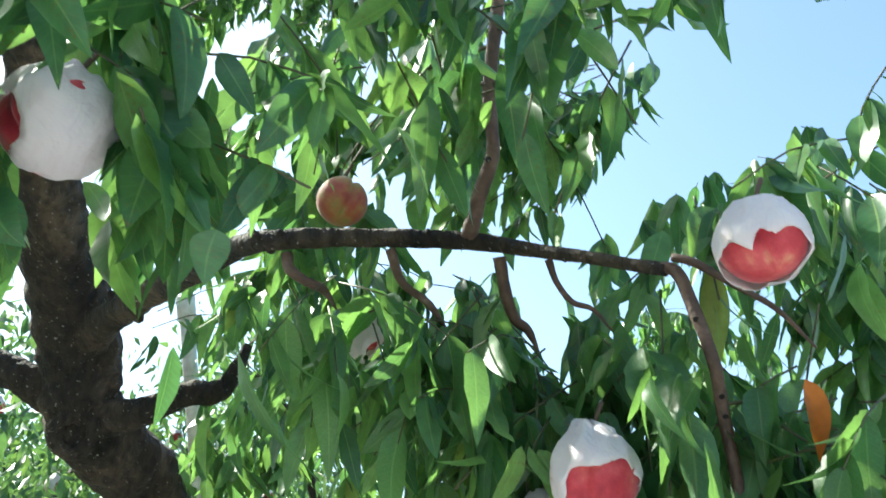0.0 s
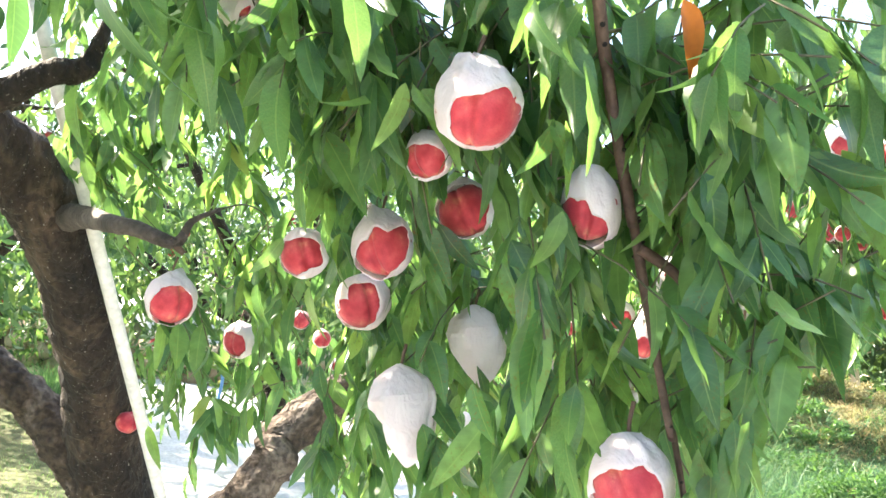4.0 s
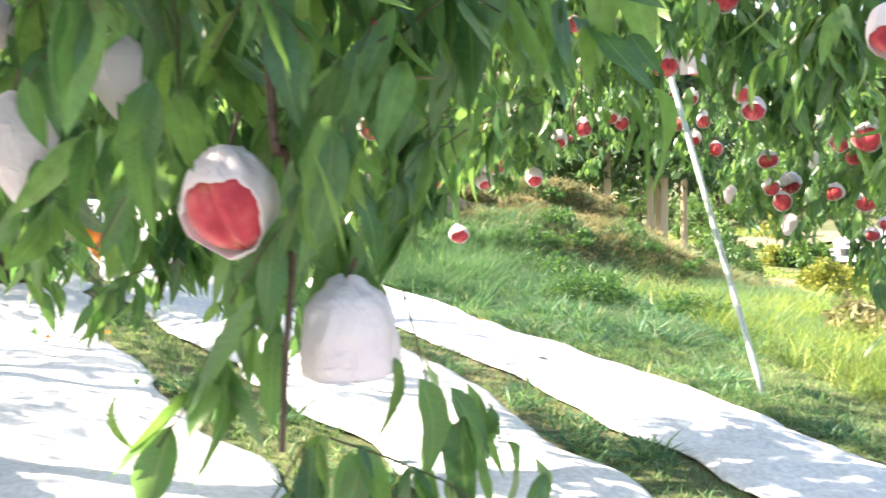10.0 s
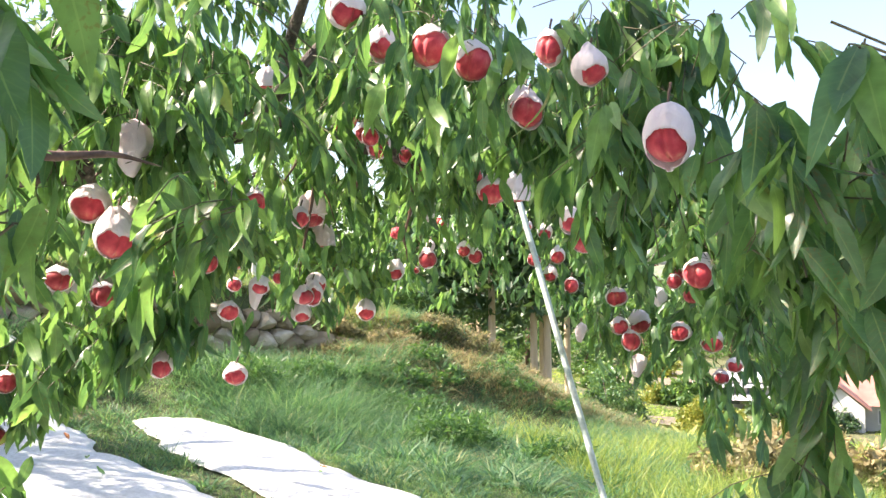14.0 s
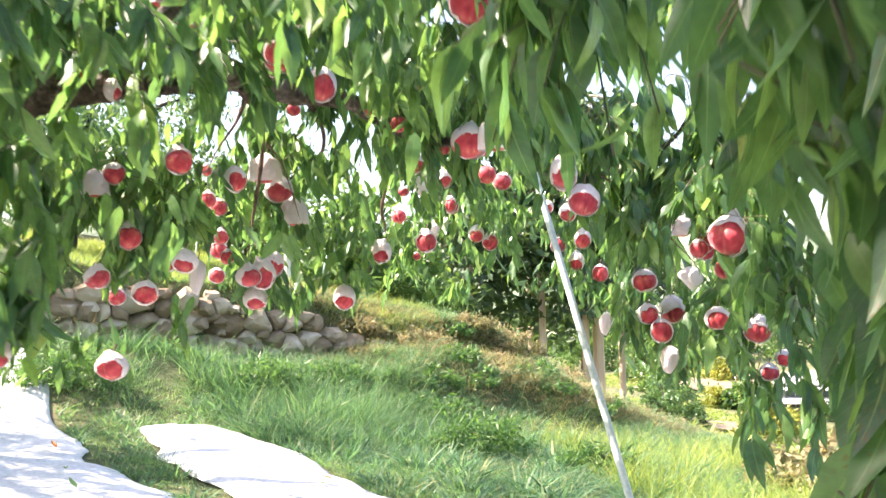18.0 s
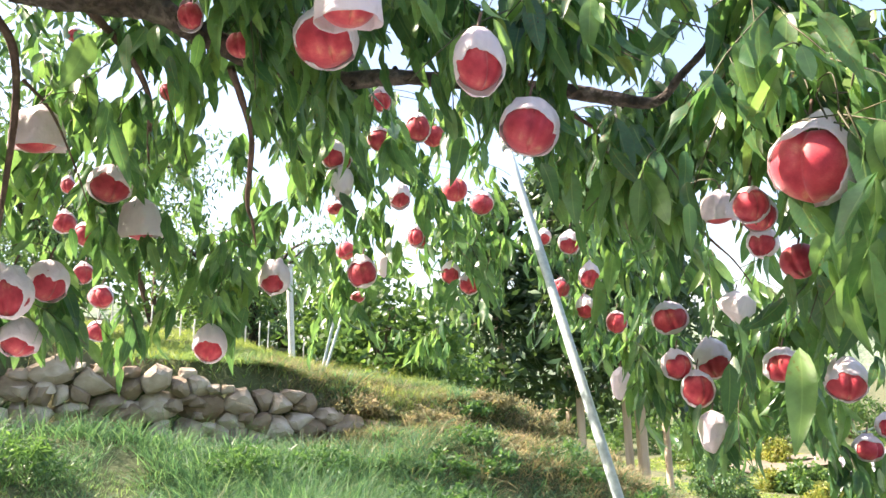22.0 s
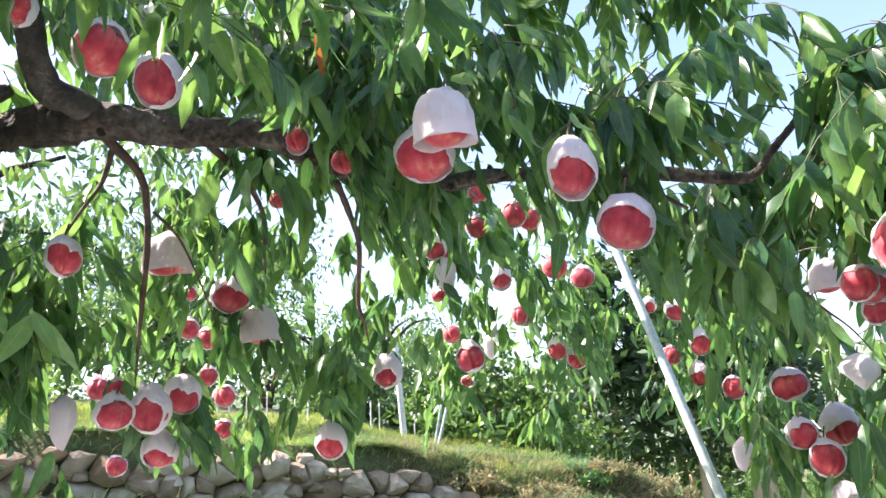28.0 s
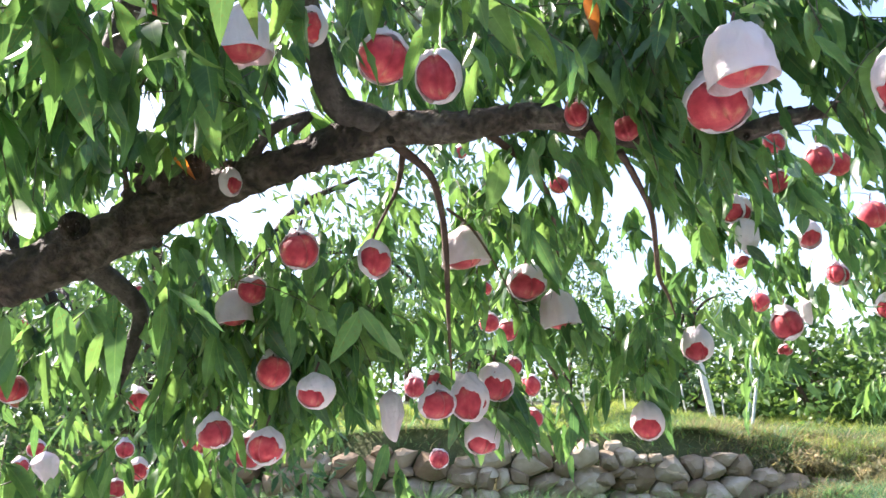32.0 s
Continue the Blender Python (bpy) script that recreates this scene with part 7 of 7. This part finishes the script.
def conifer(x, y, tall, bare, wide, leaves, seed, label="tall cedar with a bare straight trunk and dark crown"):
    rng = np.random.default_rng(seed)
    z = float(height(x, y))
    thing = tagged(new("cedar_tree"), label, "tree", "cedars")
    piece("trunk", mesh_from("trunk", *tube([(x, y, z - 0.2, 0.17), (x + 0.05, y, z + tall * 0.5, 0.13), (x, y, z + tall, 0.04)], 12, 0.06, seed)[:2], M_CEDAR), thing)
    pads = leaves // 40
    h = bare + (tall - bare) * rng.random(pads) ** 0.9
    q = wide * (1.15 - 0.8 * (h - bare) / (tall - bare)) * np.sqrt(rng.random(pads))
    a = rng.uniform(0, 6.28, pads)
    c = np.stack([x + q * np.cos(a), y + q * np.sin(a), z + h - 0.2 * q], 1)
    for i in range(0, pads, max(1, pads // 14)):
        piece("branch", mesh_from("branch", *tube([(x, y, float(c[i, 2] + 0.3), 0.06), (*((c[i] + [x, y, c[i, 2] + 0.4]) / 2), 0.04), (*c[i], 0.02)], 6)[:2], M_CEDAR), thing)
    n = pads * 40
    base = np.repeat(c, 40, 0) + rng.normal(0, 0.42, (n, 3)) * [1.2, 1.2, 0.7]
    v, f = leaf_blades(base, unit(rng.normal(0, 0.7, (n, 3)) + [0, 0, -0.35]), unit(rng.normal(0, 1, (n, 3))), rng.uniform(0.35, 0.7, n), rng.uniform(0.15, 0.3, n), 3, 0.2, 0.15, rng)
    piece("crown", mesh_from("crown", v, f, M_CONIFER), thing, kind="stuff")
    return thing


conifer(19.1, 29.7, 13, 5.2, 2.2, 3200, 41)
conifer(20.5, 28.7, 13, 4.6, 2.4, 3600, 42)
conifer(20.9, 28.3, 13, 4.8, 2.4, 3600, 43)
conifer(25.5, 33.0, 14, 5.0, 3.0, 3600, 44)
conifer(26.5, 36.5, 13, 5.0, 3.2, 3600, 45)
conifer(16.5, 31.0, 11, 2.6, 2.2, 3400, 46, "dark conifer standing behind the bank")
conifer(23.5, 38.0, 13, 3.5, 3.0, 3600, 47)
for i, (x, y, tall, wide) in enumerate([(6.5, 15.5, 1.9, 1.5), (7.6, 17.5, 1.6, 1.5), (5.6, 19.5, 2.4, 2.0), (8.0, 21.0, 2.6, 2.2), (3.0, 20.5, 2.6, 2.2), (-0.5, 20.0, 2.8, 2.4), (-4.5, 19.0, 3.0, 2.6)]):
    shrub(x, y, tall, wide, 3200, 50 + i, M_SHRUB, "dense green shrub behind the bank", 0.17)
for x, y, tall, wide, seed in [(39.0, 37.5, 2.2, 1.5, 71), (24.0, 13.0, 1.0, 1.3, 73), (33.0, 30.0, 1.2, 1.0, 74)]:
    shrub(x, y, tall, wide, 2600, seed, M_YELLOW_SHRUB, "sunlit yellow-green bush on the valley slope", 0.3)
shrub(37.0, 41.0, 1.0, 0.7, 900, 75, M_CONIFER, "small dark bush on the valley meadow", 0.3)
shrub(88.0, 67.0, 5.5, 3.6, 2600, 76, M_SHRUB, "round green tree beside the valley road", 0.6)
for i, (x, y, tall, wide) in enumerate([(4.46, 7.15, 0.34, 0.42), (1.2, 8.65, 0.3, 0.45), (3.7, 9.12, 0.26, 0.35), (4.5, 8.76, 0.18, 0.3), (5.16, 6.43, 0.2, 0.3), (3.05, 9.08, 0.22, 0.4), (4.77, 8.43, 0.24, 0.4)]):
    shrub(x, y, tall, wide, 2200, 160 + i, M_WEED, "low patch of dark leafy weeds on the grassy slope", 0.09, 0.16)
bank_rng = np.random.default_rng(52)
for i in range(22):
    x = float(bank_rng.uniform(3.9, 8.2))
    y = 10.05 + 0.1 * x + float(bank_rng.choice([-1.35, 0.25, 0.25])) + float(bank_rng.normal(0, 0.22))
    dry = i % 5 > 1
    shrub(x, y, float(bank_rng.uniform(0.10, 0.24)), float(bank_rng.uniform(0.18, 0.38)), 800, 180 + i, M_DRY if dry else M_WEED, "tangle of dry brown weeds on the earth bank" if dry else "dark green bramble on the earth bank", 0.075, 0.25)
for i, (x, y, tall, wide) in enumerate([(7.5, 6.0, 0.45, 0.5), (6.7, 5.75, 0.4, 0.45), (7.9, 5.5, 0.5, 0.55), (8.4, 6.6, 0.4, 0.5)]):
    shrub(x, y, tall, wide, 1500, 60 + i, M_DRY, "dry brown weeds on the edge of the slope", 0.10)
for i, (x, y, tall, wide) in enumerate([(104, 114, 9, 9), (125, 135, 11, 10), (88, 135, 9, 9), (150, 104, 10, 10), (156, 156, 12, 12), (117, 84, 7, 7), (182, 88, 10, 10), (73, 156, 11, 11), (39, 156, 12, 12), (13, 143, 12, 12), (-26, 130, 12, 12), (195, 195, 14, 14), (108, 128, 8, 8), (60, 60, 3, 2.4)]):
    shrub(x, y, tall, wide, 2600, 90 + i, M_SHRUB, "broad leafy tree across the valley", 1.3 if tall > 5 else 0.5)


def box(x0, x1, y0, y1, z0, z1):
    v = np.array([(x, y, z) for z in (z0, z1) for y in (y0, y1) for x in (x0, x1)], dtype=float)
    f = np.array([(0, 1, 3, 2), (4, 6, 7, 5), (0, 4, 5, 1), (2, 3, 7, 6), (0, 2, 6, 4), (1, 5, 7, 3)])[:, ::-1]
    return v, f


def house(x, y, turn, long, deep, tall, material, label):
    """A two-storey house: walls, an eaves roof over each storey, windows with frames."""
    thing = tagged(new("house"), label, "house")
    thing.matrix_basis = pose(x, y, float(height(x, y)) - 0.2, 0, 0, turn)
    piece("wall", mesh_from("wall", *box(-long / 2, long / 2, -deep / 2, deep / 2, 0, tall), M_WALL, False), thing)
    for name, grow, z, rise in (("roof", 0.6, tall, 1.5), ("porch_roof", 1.3, tall * 0.48, 0.5)):
        a, b = long / 2 + grow, deep / 2 + grow
        ri = long / 2 - deep * 0.3 if name == "roof" else a - 0.9
        rb = 0.02 if name == "roof" else b - 1.2
        v = np.array([(-a, -b, z), (a, -b, z), (a, b, z), (-a, b, z), (-ri, -rb, z + rise), (ri, -rb, z + rise), (ri, rb, z + rise), (-ri, rb, z + rise)])
        f = np.array([(0, 1, 5, 4), (1, 2, 6, 5), (2, 3, 7, 6), (3, 0, 4, 7), (3, 2, 1, 0), (4, 5, 6, 7)])
        piece(name, mesh_from(name, v, f, material, False), thing)
    for floor in (0.15, 0.6):
        for k in range(3):
            cx = -long / 2 + long * (k + 0.5) / 3
            w = piece("window", mesh_from("window", *box(cx - 0.9, cx + 0.9, -deep / 2 - 0.06, -deep / 2 + 0.02, tall * floor + 0.1, tall * floor + 1.4), M_WALL, False), thing)
            piece("pane", mesh_from("pane", *box(cx - 0.8, cx - 0.04, -deep / 2 - 0.09, -deep / 2 - 0.064, tall * floor + 0.2, tall * floor + 1.3), M_PANE, False), w)
            piece("pane", mesh_from("pane", *box(cx + 0.04, cx + 0.8, -deep / 2 - 0.09, -deep / 2 - 0.064, tall * floor + 0.2, tall * floor + 1.3), M_PANE, False), w)
    return thing


def gabled_house(x, y, turn, long, deep, tall, material, label):
    """A low house: a ridged roof along its length and a white gabled wing facing the slope."""
    thing = tagged(new("house"), label, "house")
    thing.matrix_basis = pose(x, y, float(height(x, y)) - 0.2, 0, 0, turn)
    def ridge_roof(name, x0, x1, y0, y1, z, rise, along_x, over=0.45):
        x0, x1, y0, y1 = x0 - over, x1 + over, y0 - over, y1 + over
        top = [(x0, (y0 + y1) / 2, z + rise), (x1, (y0 + y1) / 2, z + rise)] if along_x else [((x0 + x1) / 2, y0, z + rise), ((x0 + x1) / 2, y1, z + rise)]
        v = [(x0, y0, z), (x1, y0, z), (x1, y1, z), (x0, y1, z)] + top
        f = [(0, 1, 5, 4), (2, 3, 4, 5), (3, 0, 4, 4), (1, 2, 5, 5), (3, 2, 1, 0)] if along_x else [(1, 2, 5, 4), (3, 0, 4, 5), (0, 1, 4, 4), (2, 3, 5, 5), (3, 2, 1, 0)]
        tris = [t for a, b, c, d in f for t in ((a, b, c), (a, c, d)) if len(set(t)) == 3]
        piece(name, mesh_from(name, np.array(v, dtype=float), np.array(tris), material if name != "wing_gable" else M_WHITE, False), thing)
    piece("wall", mesh_from("wall", *box(-long / 2, long / 2, -deep / 2, deep / 2, 0, tall), M_WALL, False), thing)
    ridge_roof("roof", -long / 2, long / 2, -deep / 2, deep / 2, tall, 2.1, True)
    wx0, wx1, wy = -long * 0.38, -long * 0.06, -deep / 2 - 1.6
    piece("wing_wall", mesh_from("wing_wall", *box(wx0, wx1, wy, -deep / 2 + 0.3, 0, tall), M_WHITE, False), thing)
    ridge_roof("wing_gable", wx0, wx1, wy, -deep / 2 + 0.6, tall, 1.5, False, 0.02)
    v = np.array([(wx0 - 0.5, wy - 0.3, tall - 0.25), ((wx0 + wx1) / 2, wy - 0.3, tall + 1.62), (wx1 + 0.5, wy - 0.3, tall - 0.25)])
    shell = np.vstack([v, v + [0, 2.6, 0], v + [0, 0, 0.16], v + [0, 2.6, 0.16]])
    piece("wing_roof", mesh_from("wing_roof", shell, np.array([(0, 1, 4, 3), (1, 2, 5, 4), (6, 9, 10, 7), (7, 10, 11, 8), (0, 6, 7, 1), (1, 7, 8, 2), (0, 3, 9, 6), (2, 8, 11, 5), (3, 4, 10, 9), (4, 5, 11, 10)]), material, False), thing)
    for cx, wy2 in ((0.1 * long, -deep / 2), (0.3 * long, -deep / 2), ((wx0 + wx1) / 2, wy)):
        w = piece("window", mesh_from("window", *box(cx - 0.8, cx + 0.8, wy2 - 0.06, wy2 + 0.02, 0.8, 2.0), M_WHITE, False), thing)
        piece("pane", mesh_from("pane", *box(cx - 0.7, cx - 0.04, wy2 - 0.09, wy2 - 0.064, 0.9, 1.9), M_PANE, False), w)
        piece("pane", mesh_from("pane", *box(cx + 0.04, cx + 0.7, wy2 - 0.09, wy2 - 0.064, 0.9, 1.9), M_PANE, False), w)


def tarp_shelter(x, y):
    """A blue tarpaulin sagging over four thin posts."""
    thing = tagged(new("tarp_shelter"), "small shelter of blue tarpaulin on four posts in the valley", "shelter")
    thing.location = (x, y, float(height(x, y)))
    for a in (-1.0, 1.0):
        for b in (-0.8, 0.8):
            piece("post", mesh_from("post", *tube([(a, b, -0.1, 0.05), (a, b, 1.5, 0.05)], 8)[:2], M_POLE_WHITE), thing)
    u = np.linspace(-1.2, 1.2, 9)
    U, V = np.meshgrid(u, u * 0.8)
    Z = 1.62 - 0.12 * U ** 2 - 0.1 * V ** 2 + 0.05 * np.sin(4 * U + V)
    top = np.stack([U, V, Z], -1).reshape(-1, 3)
    f = grid_faces(9, 9)
    piece("tarpaulin", mesh_from("tarpaulin", np.vstack([top, top - [0, 0, 0.03]]), np.vstack([f, f[:, ::-1] + 81]), M_BLUE), thing)


gabled_house(66.0, 44.5, -54, 11, 6.5, 2.3, M_ROOF, "low white house with a pinkish tiled roof and gabled wing")
house(80.0, 48.0, -54, 9, 7, 4.6, M_ROOF, "white two-storey house with red tiled roofs in the valley")
tarp_shelter(45.5, 34.6)
for i, (x, y, tall, wide, mat) in enumerate([(63.4, 75.6, 3.6, 2.6, M_SHRUB), (58.0, 62.0, 2.0, 1.6, M_YELLOW_SHRUB), (47.0, 44.0, 1.6, 1.2, M_YELLOW_SHRUB), (43.0, 41.5, 2.0, 1.1, M_YELLOW_SHRUB), (50.0, 60.0, 1.4, 1.6, M_SHRUB), (46.0, 52.0, 1.1, 1.2, M_SHRUB), (70.0, 88.0, 5.0, 3.6, M_SHRUB), (82.0, 98.0, 9.5, 4.6, M_SHRUB), (93.0, 101.0, 10.5, 5.0, M_SHRUB), (104.0, 94.0, 9.0, 5.0, M_SHRUB), (112.0, 86.0, 8.5, 5.0, M_SHRUB), (98.0, 78.0, 7.0, 4.2, M_SHRUB), (72.0, 104.0, 10.0, 5.0, M_SHRUB), (76.0, 80.0, 3.0, 2.4, M_YELLOW_SHRUB), (62.0, 52.0, 1.6, 1.8, M_CONIFER), (60.0, 43.5, 1.9, 1.6, M_CONIFER), (32.0, 38.0, 1.0, 1.1, M_SHRUB), (41.0, 47.5, 0.9, 1.0, M_SHRUB), (54.0, 49.0, 1.3, 1.2, M_YELLOW_SHRUB)]):
    shrub(x, y, tall, wide, 1800 if tall < 6 else 3600, 120 + i, mat, {"yellow_shrub_leaf": "sunlit yellow-green bush in the valley gardens", "conifer_needles": "dark bush standing beside the valley houses"}.get(mat.name, "leafy green bush in the valley gardens"), 0.3 if tall < 3 else 0.5)
house(67.5, 58, -45, 7, 5, 2.2, M_ASH, "low house with a grey roof in the valley")


def path_patch(x, y, rx, ry, seed):
    a = np.linspace(0, 2 * np.pi, 40, endpoint=False)
    r = np.linspace(0, 1, 8)[1:]
    q = (1 + 0.15 * np.sin(3 * a + seed) + 0.1 * np.sin(5 * a))[None] * r[:, None]
    X, Y = x + rx * q * np.cos(a), y + ry * q * np.sin(a)
    v = np.stack([X, Y, height(X, Y) + 0.3], -1).reshape(-1, 3)
    return tagged(new("dirt_patch", mesh_from("dirt_patch", v, grid_faces(7, 40, True), M_PATH)), "bare dry earth on the valley floor", "ground", kind="structure")


path_patch(79, 78, 16, 5, 1.0)
path_patch(42, 44.5, 4, 4, 2.0)

orchard_tree(38.0, 45.0, 3.0, 2.4, 3000, 38, 0, "small spreading tree on the valley meadow", 0.3)


# ---- wooded hills that close the valley ----
def ridge(distance, tall, seed, label):
    """A long wooded ridge round the horizon."""
    a = np.linspace(0, 2 * np.pi, 361)[:-1]
    rise = np.array([0, 0.35, 0.7, 0.92, 1.0, 0.9])
    out = distance * np.array([1.0, 1.06, 1.13, 1.2, 1.27, 1.5])
    swell = 1 + 0.35 * np.sin(3 * a + seed) + 0.2 * np.sin(7 * a + 2 * seed) + 0.10 * np.sin(17 * a) + 0.05 * np.sin(41 * a + seed)
    X, Y = out[:, None] * np.sin(a), out[:, None] * np.cos(a)
    Z = -14 + tall * rise[:, None] * swell[None]
    Z = Z + 1.2 * np.sin(90 * a + seed)[None] * rise[:, None]
    v = np.stack([X, Y, Z], -1).reshape(-1, 3)
    return tagged(new("distant_hills", mesh_from("distant_hills", v, grid_faces(6, 360, True)[:, ::-1], M_WOODS)), label, "hills", kind="structure")


ridge(420.0, 46.0, 1.3, "low wooded hills across the valley")


# ---- small things lying about ----
def stake(x, y, tall):
    z = float(height(x, y))
    thing = tagged(new("garden_stake"), "thin white garden stake standing in the terrace grass", "stake", "garden stakes")
    piece("shaft", mesh_from("shaft", *tube([(x, y, z - 0.05, 0.014), (x + 0.01, y, z + 0.5 * tall, 0.013), (x + 0.03, y, z + tall, 0.012)], 8, sub=3)[:2], M_POLE_WHITE), thing)
    piece("tip", mesh_from("tip", *tube([(x + 0.03, y, z + tall, 0.016), (x + 0.031, y, z + tall + 0.02, 0.016)], 8, sub=2)[:2], M_POLE_WHITE), thing)


for i in range(14):
    stake(1.9 + 0.24 * i + 0.06 * math.sin(5.0 * i), 15.2 + 0.35 * math.sin(3.1 * i), 0.40 + 0.08 * math.sin(7.0 * i))

litter_rng = np.random.default_rng(9)


def fallen_leaf(x, y, colour, label):
    """A dry leaf lying on a sheet."""
    a = litter_rng.uniform(0, 6.28)
    v, f = leaf_blades(np.zeros((1, 3)), np.array([[math.cos(a), math.sin(a), 0.05]]), np.array([[0, 0, 1.0]]), np.full(1, litter_rng.uniform(0.06, 0.10)), np.full(1, 0.03), 9, -0.25, 0.6, litter_rng)
    ob = tagged(new("fallen_leaf", mesh_from("fallen_leaf", v, f, colour, uv=blade_uv(1, 9))), label, "leaf", "fallen leaves")
    ob.location = (x, y, float(height(x, y)) + 0.075)


for x, y in [(-0.26, 4.81), (-0.20, 4.78), (0.04, 4.95), (0.20, 3.87), (1.16, 5.86), (1.21, 5.37), (2.64, 5.63), (2.55, 5.5), (-0.48, 4.14), (1.12, 6.5), (0.95, 4.4), (2.5, 4.4)]:
    fallen_leaf(x, y, M_ORANGE if litter_rng.random() < 0.35 else M_LEAF, "dry curled leaf fallen on the white sheet")


def hanging_tape(x, y, z, long):
    """A strip of plastic tape tied to a twig."""
    thing = tagged(new("marker_tape"), "strip of blue plastic tape hanging in the foliage", "tape")
    u = np.linspace(0, 1, 12)
    path = np.stack([x + 0.012 * np.sin(5 * u), y + 0.02 * u, z - long * u], 1)
    v = np.vstack([path + [0.008, 0, 0], path + [0, 0.006, 0], path - [0.008, 0, 0], path - [0, 0.004, 0]]).reshape(4, 12, 3).transpose(1, 0, 2).reshape(-1, 3)
    piece("tape", mesh_from("tape", v, grid_faces(12, 4, True), M_BLUE), thing)
    piece("knot", mesh_from("knot", *tube([(x - 0.02, y, z, 0.012), (x, y, z + 0.012, 0.016), (x + 0.02, y, z, 0.012)], 8)[:2], M_BLUE), thing)


hanging_tape(-0.571, 4.005, 1.21, 0.2)
